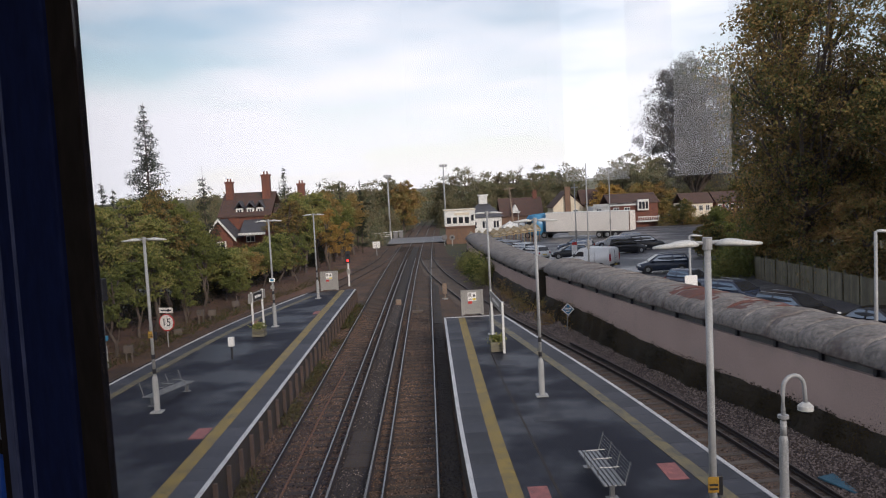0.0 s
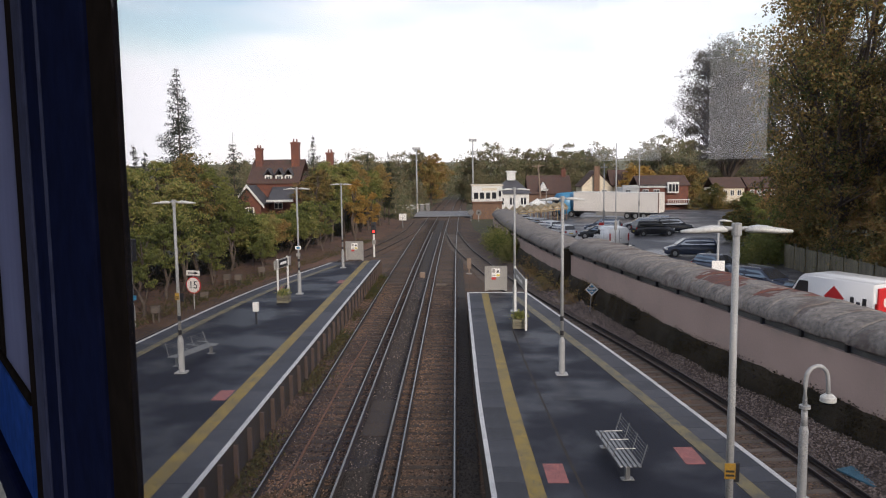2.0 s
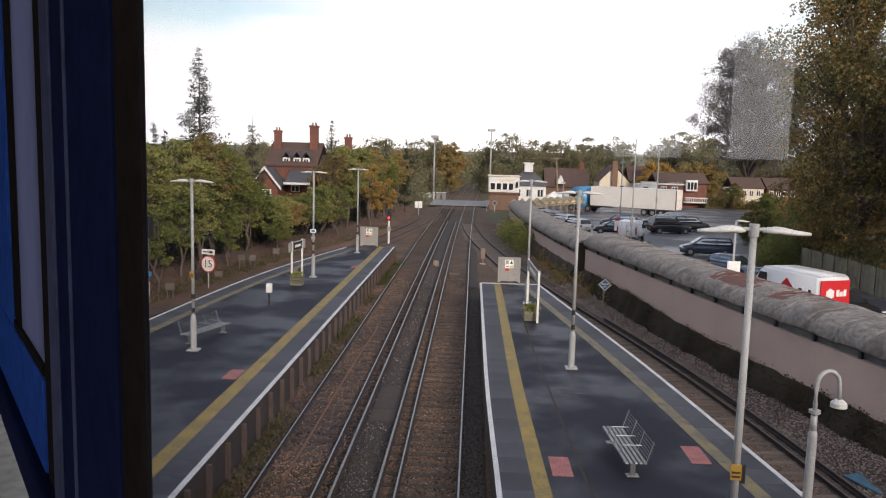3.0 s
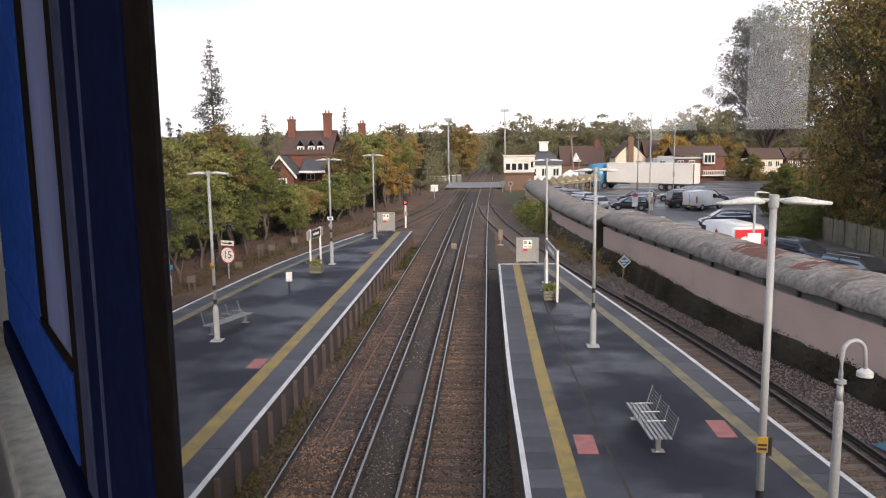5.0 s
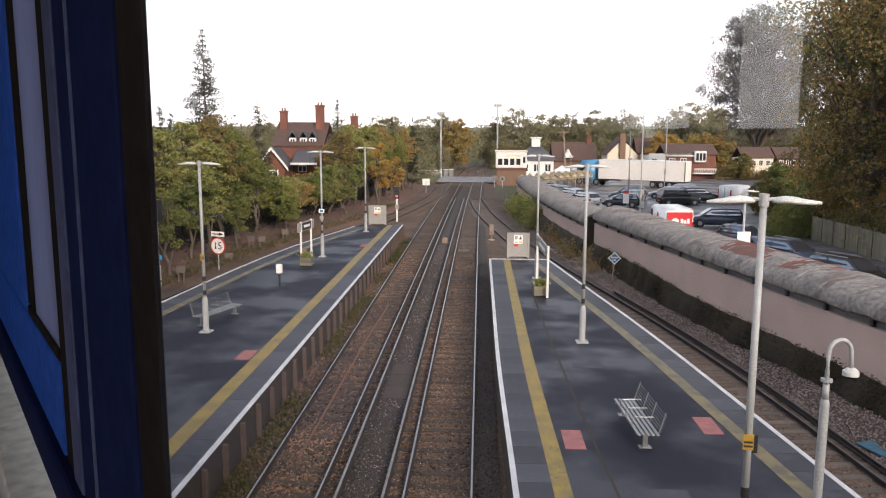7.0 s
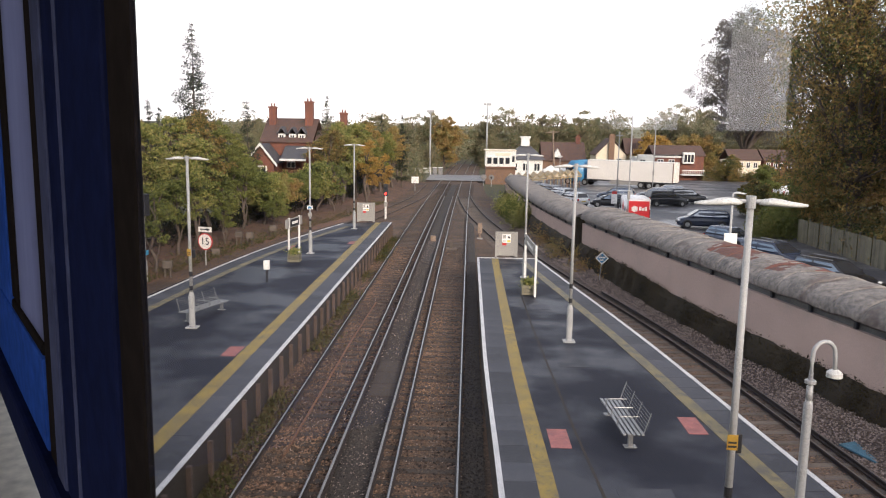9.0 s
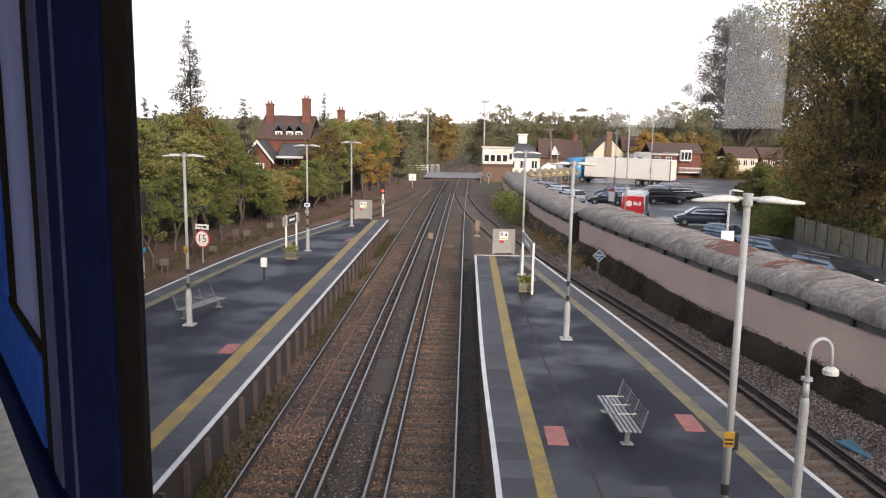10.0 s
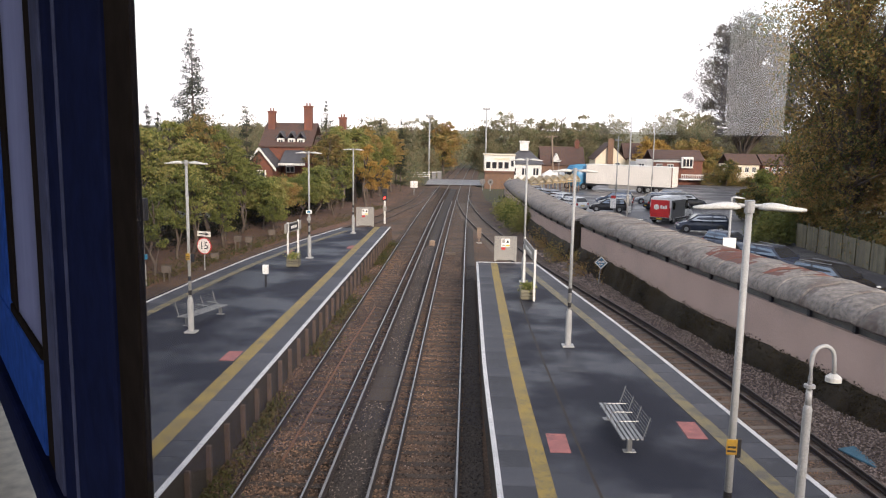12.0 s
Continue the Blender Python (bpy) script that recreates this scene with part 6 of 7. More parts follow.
    part("side_door", box(B(), 6.75, 7.4, 124.33, 124.42, 1.7, 3.5, 0.01), "white", sb)
    part("door_glass", box(B(), 6.88, 7.28, 124.3, 124.329, 2.4, 3.3), "window_dark", sb)
    part("walkway_rail", box(B(), 2.6, 7.6, 123.9, 124.0, 1.5, 1.6), "brick", sb)
    part("stair", prism(B(), [(7.5, 1.6), (7.9, 1.6), (9.6, -1.1), (9.2, -1.1)], 1, 124.2, 124.35), "white", sb)

    cb = thing("cupola_building", Matrix(), "white building with hipped slate roof and cupola", "house")
    part("wall", box(B(), 7.2, 13.2, 140, 148, GROUND - 0.2, 2.4), "white", cb)
    bm = B()
    v = [bm.verts.new(p) for p in ((6.7, 139.5, 2.3), (13.7, 139.5, 2.3), (13.7, 148.5, 2.3), (6.7, 148.5, 2.3), (9.4, 144, 4.7), (11.2, 144, 4.7))]
    for f in ((0, 1, 5, 4), (1, 2, 5), (2, 3, 4, 5), (3, 0, 4), (3, 2, 1, 0)):
        bm.faces.new([v[i] for i in f])
    part("hipped_roof", bm, "slate", cb)
    cup = part("cupola", box(B(), 9.5, 11.0, 143.2, 144.8, 4.6, 6.1, 0.03), "white", cb, "white louvred cupola")
    part("cupola_cap", box(B(), 9.3, 11.2, 143.0, 145, 6.1, 6.35, 0.06), "white", cup)
    for x in (7.6, 9.6, 11.6):
        window(cb, x, x + 1.2, 0.2, 1.7, 140)
    sh = thing("station_house", Matrix(), "dark tiled station house with small white gable", "house")
    part("wall", box(B(), 13.8, 21.5, 146, 153, GROUND - 0.2, 2.0), "brick_brown", sh)
    gable_roof(sh, 13.8, 21.5, 146, 153, 2.0, 5.2, "x", "clay")
    part("white_gable", prism(B(), [(15.6, 2.6), (16.4, 4.2), (17.2, 2.6)], 1, 145.3, 147), "white", sh)
    chimney(sh, 20.6, 149.5, 4.5, 6.6, 0.8)

    cn = thing("timber_canopy", Matrix(), "row of pale golden timber canopies beside the station", "canopy")
    for k in range(10):
        x0 = 5.2 + 1.16 * k
        y0 = 101 + 1.7 * k
        part("canopy_roof", prism(B(), [(x0, 1.0), (x0 + 0.58, 1.62), (x0 + 1.16, 1.0), (x0 + 1.16, 0.86), (x0 + 0.58, 1.45), (x0, 0.86)], 1, y0, y0 + 5.5), "gold_timber", cn)
        part("canopy_gable", prism(B(), [(x0 + 0.06, 0.9), (x0 + 0.58, 1.4), (x0 + 1.1, 0.9)], 1, y0 + 0.3, y0 + 0.36), "cream", cn)
        part("canopy_beam", box(B(), x0, x0 + 1.14, y0, y0 + 0.12, 0.66, 0.82), "gold_timber", cn)
        for j in range(3):
            part("canopy_post", box(B(), x0 + 0.08 + 0.40 * j, x0 + 0.17 + 0.40 * j, y0 + 0.125, y0 + 0.2, GROUND, 0.92), "gold_timber" if j % 2 else "brick_brown", cn)
    for k, (x, y) in enumerate(((13.2, 125.5), (15.0, 127.5), (16.9, 126))):
        mq = thing("marquee", pose(x, y, LOT), "small white peaked awning beside the station", "awning", "white awnings")
        bm = B()
        top = bm.verts.new((0, 0, 2.9 - 0.15 * k))
        rim = [bm.verts.new((1.2 * u, 1.2 * v, 2.1)) for u, v in ((-1, -1), (1, -1), (1, 1), (-1, 1))]
        low = [bm.verts.new((1.2 * u, 1.2 * v, 1.8)) for u, v in ((-1, -1), (1, -1), (1, 1), (-1, 1))]
        for i in range(4):
            bm.faces.new((rim[i], rim[(i + 1) % 4], top))
            bm.faces.new((low[i], low[(i + 1) % 4], rim[(i + 1) % 4], rim[i]))
        bm.faces.new(low[::-1])
        part("cover", bm, "white", mq)
        for u, v in ((-1, -1), (1, -1), (1, 1), (-1, 1)):
            part("leg", box(B(), 1.15 * u - 0.04, 1.15 * u + 0.04, 1.15 * v - 0.04, 1.15 * v + 0.04, 0, 1.8), "pole", mq)

    wh = thing("white_gable_house", Matrix(), "cream rendered house with steep gable and brick chimney", "house")
    part("wall", prism(B(), [(27.2, GROUND), (27.2, 2.6), (30.2, 6.0), (33.6, 2.6), (33.6, GROUND)], 1, 168, 176), "cream", wh)
    gable_roof(wh, 27.2, 33.6, 168, 176, 2.6, 6.0, "y", "clay", 0.3)
    part("chimney", box(B(), 29.7, 30.9, 167.4, 167.98, 1.0, 7.0, 0.03), "brick_brown", wh)
    part("side_wing", box(B(), 33.6, 37.5, 169, 175, GROUND, 2.9), "cream", wh)
    gable_roof(wh, 33.6, 37.6, 168.6, 175.4, 2.9, 6.0, "x", "clay", 0.2)
    window(wh, 31.4, 32.6, 0.6, 2.0, 168)
    bh = thing("brick_house", Matrix(), "dark red brick house with white balcony and trim", "house")
    part("wall", box(B(), 33.6, 42.5, 143, 150, GROUND, 3.4), "brick", bh)
    gable_roof(bh, 33.6, 42.5, 143, 150, 3.4, 5.0, "x", "clay")
    part("white_fascia", box(B(), 30.5, 38.6, 142.7, 142.95, 3.0, 3.5), "white", bh)
    part("flat_wing", box(B(), 30.5, 33.58, 143, 148, GROUND, 3.0), "white", bh)
    part("bay", box(B(), 38.6, 40.6, 142.2, 142.98, 2.0, 4.0, 0.03), "white", bh, "white bay window")
    for x in (38.8, 39.4, 40.0):
        part("bay_pane", box(B(), x, x + 0.45, 142.15, 142.19, 2.3, 3.6), "window_dark", bh)
    bal = part("balcony", box(B(), 38.4, 42.4, 141.6, 142.98, -0.1, 0.1), "white", bh, "white balcony")
    part("balcony_rail", box(B(), 38.4, 42.4, 141.6, 141.7, 0.75, 0.9), "white", bal)
    for k in range(12):
        part("baluster", box(B(), 38.5 + 0.33 * k, 38.58 + 0.33 * k, 141.6, 141.68, 0.1, 0.75), "white", bal)
    for x in (31.0, 34.2, 36.2):
        window(bh, x, x + 1.1, 1.6, 2.7, 143 if x > 33 else 143, 0.06)
    tc = thing("terraced_houses", Matrix(), "row of low cream and brick houses half hidden by trees", "house")
    for k, (x0, x1, wall) in enumerate(((49.6, 55.3, "cream"), (56.0, 61.4, "brick"))):
        part("wall", box(B(), x0, x1, 150, 156, GROUND, 2.6), wall, tc)
        gable_roof(tc, x0, x1, 150, 156, 2.6, 4.4, "x", "clay", 0.2)
        for j in range(4):
            window(tc, x0 + 0.35 + 1.32 * j, x0 + 1.15 + 1.32 * j, 1.1, 2.2, 150, 0.06)


def build_crossing():
    tagged(part("crossing_deck", box(B(), -7.0, 2.9, 128, 144, GROUND - 0.2, RAIL - 0.012), "box_grey"), "worn grey deck of the level crossing", "road", kind="structure")
    tagged(part("road", box(B(), 2.902, 60, 131.5, 141, GROUND - 0.2, RAIL - 0.02), "asphalt_lot"), "grey asphalt road leading to the level crossing", "road", kind="structure")
    for k in range(9):
        part("deck_edge_board", box(B(), -6.9 + 1.08 * k, -5.86 + 1.08 * k, 127.4, 127.95, RAIL - 0.14, RAIL - 0.03), "sleeper", bpy.data.objects["crossing_deck"])
    g = thing("crossing_gate", pose(-9.2, 145.5, GROUND, 0, 0, 20), "pale level crossing gate standing open beside the line", "gate")
    for z in (0.5, 0.85, 1.2):
        part("gate_rail", box(B(), -2.2, 2.2, -0.05, 0.05, z, z + 0.09), "white", g)
    for x in (-2.2, 2.2):
        part("gate_post", box(B(), x - 0.1, x + 0.1, -0.1, 0.1, 0, 1.45, 0.02), "white", g)
    for x, y, top in ((-7.8, 157, 10.75), (3.6, 161, 12.45)):
        m = thing("floodlight_mast", pose(x, y, GROUND), "tall pale floodlight mast beside the crossing", "mast", "floodlight masts")
        part("mast_tube", tube(B(), (0, 0, 0), (0, 0, top - GROUND), 0.20, 0.13, seg=10), "pole_white", m, smooth=True)
        part("crossbar", box(B(), -0.75, 0.75, -0.08, 0.08, top - GROUND - 0.1, top - GROUND + 0.06), "pole", m)
        for s in (-0.55, 0.0, 0.55):
            part("floodlight", box(B(), s - 0.24, s + 0.24, -0.25, 0.2, top - GROUND + 0.06, top - GROUND + 0.45, 0.05), "pole", m)
    for x, y in ((-6.3, 146), (-5.3, 147)):
        c = thing("crossing_cabinet", pose(x, y, GROUND), "pale equipment cabinet by the level crossing", "cabinet", "crossing cabinets")
        part("casing", box(B(), -0.4, 0.4, -0.3, 0.3, 0, 1.35, 0.04), "box_grey", c)
        part("lid", box(B(), -0.46, 0.46, -0.36, 0.36, 1.35, 1.43, 0.02), "white", c)
    for x, y in ((2.35, 119), (3.5, 118)):
        s = thing("crossing_light", pose(x, y, GROUND), "round white crossing signal on a post", "railway signal", "crossing lights")
        part("post", tube(B(), (0, 0, 0), (0, 0, 1.0), 0.07), "pole", s)
        part("disc", tube(B(), (0, -0.02, 1.35), (0, 0.04, 1.35), 0.44, seg=20), "box_grey", s)
        part("lens", tube(B(), (0, -0.05, 1.35), (0, -0.021, 1.35), 0.16, seg=14), "black" if x > 3 else "box_grey", s)
    hl = B()
    xs, ys = np.linspace(-1600, 1600, 40), np.linspace(330, 1500, 16)
    g = [[hl.verts.new((x, y, GROUND - 1 + min(1, (y - 330) / 300) * (11 + 9 * noise.noise((x * 0.0022, y * 0.002, 3)) + 0.006 * (y - 330)))) for x in xs] for y in ys]
    for a, b in zip(g, g[1:]):
        for i in range(len(xs) - 1):
            hl.faces.new((a[i], a[i + 1], b[i + 1], b[i]))
    tagged(part("far_hill", hl, "hill", smooth=True), "low distant hill with fields", "hill", kind="structure")


# ---- car park ----
PUDDLES = [(15.6, 65.3, 1.5, 0.5), (14.6, 61.5, 0.8, 0.35), (16.9, 78.0, 1.2, 0.5)]
def wheel(parent, x, y, r, w, side):
    wh = part("wheel", tube(B(), (x - w / 2, y, r), (x + w / 2, y, r), r, seg=18), "tyre", parent, "black tyre with alloy rim")
    part("rim", tube(B(), (x + side * w * 0.40, y, r), (x + side * (w / 2 + 0.012), y, r), r * 0.64, r * 0.58, seg=14), "rim", wh)


def slab(bm, pts, out):
    """A thin panel from a face given by its corners, thickened along its normal."""
    P = [Vector(p) for p in pts]
    nrm = (P[1] - P[0]).cross(P[2] - P[0]).normalized() * out
    lo, hi = [bm.verts.new(p - nrm) for p in P], [bm.verts.new(p + nrm) for p in P]
    bm.faces.new(lo[::-1]), bm.faces.new(hi)
    n = len(P)
    for i in range(n):
        bm.faces.new((lo[i], lo[(i + 1) % n], hi[(i + 1) % n], hi[i]))
    bmesh.ops.recalc_face_normals(bm, faces=bm.faces[:])
    return bm


def hull(bm, stations):
    """Rounded body through cross-sections (y, half width at the foot, half width at the top, bottom, top)."""
    rings = []
    for y, w0, w1, z0, z1 in stations:
        h = z1 - z0
        half = [(w0 * 0.93, z0), (w0, z0 + 0.22 * h), (w0 * 0.7 + w1 * 0.3, z0 + 0.6 * h), (w1, z1 - 0.12 * h), (w1 * 0.9, z1 - 0.03 * h), (w1 * 0.55, z1)]
        rings.append([bm.verts.new((u, y, z)) for u, z in half] + [bm.verts.new((-u, y, z)) for u, z in half[::-1]])
    n = len(rings[0])
    for a, b in zip(rings, rings[1:]):
        for i in range(n):
            bm.faces.new((a[i], a[(i + 1) % n], b[(i + 1) % n], b[i]))
    bm.faces.new(rings[0][::-1]), bm.faces.new(rings[-1])
    bmesh.ops.recalc_face_normals(bm, faces=bm.faces[:])
    return bm


def car(x, y, turn, paint, kind, label, cat="car", roof=None):
    """Forward is +y; the origin is on the ground under the middle."""
    L, W, H = {"hatch": (4.1, 1.75, 1.48), "suv": (4.7, 1.9, 1.75), "mpv": (4.5, 1.82, 1.62), "saloon": (4.5, 1.8, 1.45), "estate": (4.6, 1.8, 1.48)}[kind]
    c = thing("car", pose(x, y, LOT, 0, 0, turn), label, cat, "parked cars")
    a, b, w = -L / 2, L / 2, W / 2
    belt = H * 0.61
    nose = 1.05 if kind == "mpv" else 1.25
    deck = 0.75 if kind == "saloon" else 0.10
    part("body", hull(B(), [(a, w * 0.80, w * 0.74, 0.36, belt - 0.16), (a + 0.08, w * 0.93, w * 0.86, 0.26, belt - 0.03), (a + 0.45, w, w * 0.93, 0.21, belt), (0.0, w, w * 0.95, 0.20, belt + 0.01), (b - nose, w, w * 0.93, 0.20, belt), (b - 0.6, w * 0.98, w * 0.86, 0.20, belt - 0.10), (b - 0.2, w * 0.90, w * 0.74, 0.22, belt - 0.22), (b - 0.03, w * 0.74, w * 0.60, 0.28, belt - 0.36), (b, w * 0.6, w * 0.5, 0.34, belt - 0.44)]), paint, c, smooth=True)
    y0, y1 = a + deck, b - nose + 0.12
    t0, t1 = y0 + (0.30 if kind != "saloon" else 0.65), y1 - 0.85
    wb, wt = w * 0.93, w * 0.70
    part("cabin", hull(B(), [(y0, wb, wb * 0.96, belt - 0.1, belt), (t0, wb, wt, belt - 0.1, H - 0.04), ((t0 + t1) / 2, wb, wt * 1.02, belt - 0.1, H), (t1, wb, wt, belt - 0.1, H - 0.04), (y1, wb, wb * 0.96, belt - 0.1, belt)]), roof or paint, c, smooth=True)
    def on_side(s, yy, v):
        return (s * ((wb + 0.005) * (1 - v) + (wt + 0.05) * v), yy, belt + 0.03 + v * (H - belt - 0.10))
    mid = (t0 + t1) / 2 - 0.05
    for s in (-1, 1):
        part("side_window", slab(B(), [on_side(s, mid + 0.05, 0.05), on_side(s, y1 - 0.22, 0.05), on_side(s, t1 - 0.02, 0.88), on_side(s, mid + 0.05, 0.88)], 0.012), "window_car", c, "sky-reflecting side window")
        part("side_window", slab(B(), [on_side(s, y0 + 0.22, 0.05), on_side(s, mid - 0.05, 0.05), on_side(s, mid - 0.05, 0.88), on_side(s, t0 + 0.06, 0.88)], 0.012), "window_car", c, "sky-reflecting side window")
        part("mirror", box(B(), s * (w + 0.08) - 0.09, s * (w + 0.08) + 0.09, y1 - 0.42, y1 - 0.28, belt - 0.02, belt + 0.13, 0.03), paint, c)
        part("headlight", box(B(), s * w * 0.66 - 0.17, s * w * 0.66 + 0.17, b - 0.26, b - 0.07, belt - 0.40, belt - 0.27, 0.04), "lens_clear", c)
        part("tail_light", box(B(), s * w * 0.78 - 0.10, s * w * 0.78 + 0.10, a - 0.01, a + 0.12, belt - 0.28, belt - 0.06, 0.03), "lens_red", c)
        if kind in ("suv", "mpv", "estate"):
            part("roof_rail", tube(B(), (s * wt * 0.86, t0 + 0.1, H + 0.02), (s * wt * 0.86, t1 - 0.1, H + 0.02), 0.022, seg=6), "rim", c, "silver roof rail")
        part("door_seam", slab(B(), [(s * w * 0.985, mid - 0.012, 0.32), (s * w * 0.985, mid + 0.012, 0.32), (s * w * 0.965, mid + 0.012, belt - 0.06), (s * w * 0.965, mid - 0.012, belt - 0.06)], 0.02), "plastic", c)
        for yy in (b - 0.84, a + 0.80):
            part("wheel_arch", tube(B(), (s * (w - 0.20), yy, 0.34), (s * (w + 0.004), yy, 0.34), 0.39, seg=20), "plastic", c)
            wheel(c, s * (w - 0.095), yy, 0.32, 0.22, s)
    part("windscreen", slab(B(), [(-wb * 0.88, y1 - 0.04, belt + 0.05), (wb * 0.88, y1 - 0.04, belt + 0.05), (wt * 0.92, t1 + 0.02, H - 0.07), (-wt * 0.92, t1 + 0.02, H - 0.07)], 0.02), "window_dark", c, "dark windscreen")
    part("rear_window", slab(B(), [(wb * 0.85, y0 + 0.02, belt + 0.06), (-wb * 0.85, y0 + 0.02, belt + 0.06), (-wt * 0.9, t0 - 0.03, H - 0.10), (wt * 0.9, t0 - 0.03, H - 0.10)], 0.02), "window_dark", c, "dark rear window")
    part("grille", box(B(), -w * 0.45, w * 0.45, b - 0.06, b + 0.008, 0.44, 0.56, 0.02), "plastic", c)
    part("plate_bar", box(B(), -0.26, 0.26, a - 0.012, a + 0.03, 0.5, 0.62), "sign_yellow", c)
    part("plate_bar", box(B(), -0.26, 0.26, b - 0.05, b + 0.014, 0.32, 0.43), "sign_white", c)
    return c


def van(name, m, label, L, W, H, livery):
    """Forward is +y; the origin is on the ground under the rear bumper."""
    v = thing(name, m, label, "van", "vans")
    prof = [(0.04, 0.42), (0.0, 1.0), (0.05, H - 0.12), (0.22, H), (L - 2.1, H + 0.02), (L - 1.75, H - 0.10), (L - 0.95, 1.25), (L - 0.18, 0.98), (L, 0.72), (L, 0.42), (L - 0.15, 0.28), (0.2, 0.30)]
    bm = prism(B(), prof, 0, -W / 2, W / 2)
    bmesh.ops.bevel(bm, geom=bm.edges[:], offset=0.11, segments=3, affect="EDGES")
    part("body", bm, "car_white", v, smooth=True)
    def side_glass(s, pts, mat_name, nm="side_window", out=0.012):
        part(nm, prism(B(), pts, 0, s * (W / 2 - 0.06), s * (W / 2 + out)), mat_name, v)
    for s in (-1, 1):
        side_glass(s, [(L - 2.25, 1.25), (L - 1.25, 1.28), (L - 1.72, H - 0.35), (L - 2.25, H - 0.35)], "window_dark")
        part("mirror", box(B(), s * (W / 2 + 0.13) - 0.1, s * (W / 2 + 0.13) + 0.1, L - 1.4, L - 1.25, 1.2, 1.5, 0.04), "plastic", v)
        part("sill_trim", box(B(), s * (W / 2) - 0.02, s * (W / 2) + 0.018, 0.95, L - 1.35, 0.34, 0.5, 0.008), "plastic", v)
        part("tail_light", box(B(), s * (W / 2 - 0.08) - 0.055, s * (W / 2 - 0.08) + 0.055, -0.02, 0.10, 0.85, 1.55, 0.02), "lens_red", v)
        part("headlight", box(B(), s * (W / 2 - 0.3) - 0.2, s * (W / 2 - 0.3) + 0.2, L - 0.3, L - 0.02, 0.8, 1.05, 0.05), "lens_clear", v)
        for yy in (0.95, L - 0.9):
            wheel(v, s * (W / 2 - 0.11), yy, 0.35, 0.24, s)
    part("windscreen", prism(B(), [(L - 1.72, H - 0.2), (L - 0.98, 1.3), (L - 0.93, 1.33), (L - 1.66, H - 0.17)], 0, -W / 2 + 0.14, W / 2 - 0.14), "window_dark", v)
    part("bumper", box(B(), -W / 2 + 0.06, W / 2 - 0.06, -0.07, 0.1, 0.36, 0.58, 0.03), "plastic", v)
    part("plate_bar", box(B(), -0.26, 0.26, -0.085, -0.068, 0.42, 0.54), "sign_yellow", v)
    if livery:
        door = part("rear_door", box(B(), -W / 2 + 0.10, W / 2 - 0.10, -0.03, 0.06, 0.62, H - 0.25, 0.02), "van_red", v, "red rear doors with a white emblem")
        part("emblem", prism(B(), [(-0.58, 1.42), (-0.33, 1.30), (-0.08, 1.42), (-0.08, 1.72), (-0.33, 1.86), (-0.58, 1.72)], 1, -0.042, -0.031), "sign_white", door, "white emblem")
        for k, (x0, z1) in enumerate(((0.06, 1.78), (0.28, 1.68), (0.52, 1.78))):
            part("letter_bar", box(B(), x0, x0 + 0.19, -0.042, -0.031, 1.44, z1), "sign_white", door)
        # white flank with red diamond and dark bars to the left, plain grey flank to the right
        side_glass(-1, [(1.65, 1.55), (2.2, 1.05), (2.75, 1.55), (2.2, 2.1)], "van_red", "side_diamond")
        for k, y0 in enumerate((0.5, 0.82, 1.14)):
            side_glass(-1, [(y0, 1.1), (y0 + 0.2, 1.1), (y0 + 0.2, 1.7 if k != 1 else 1.5), (y0, 1.7 if k != 1 else 1.5)], "plastic", "side_letter_bar")
        side_glass(1, [(0.3, 0.55), (L - 2.3, 0.55), (L - 2.3, H - 0.28), (0.3, H - 0.28)], "van_grey", "grey_flank")
        side_glass(1, [(0.6, 1.35), (1.15, 1.35), (1.15, H - 0.45), (0.6, H - 0.45)], "window_dark", "rear_side_window", 0.02)
    else:
        part("door_gap", box(B(), -0.012, 0.012, -0.008, 0.03, 0.6, H - 0.2), "plastic", v)
        part("door_handle", box(B(), 0.05, 0.2, -0.03, 0.01, 1.05, 1.12), "plastic", v)
        side_glass(-1, [(L - 3.4, 0.55), (L - 3.37, 0.55), (L - 3.37, H - 0.25), (L - 3.4, H - 0.25)], "plastic", "door_seam")
    return v


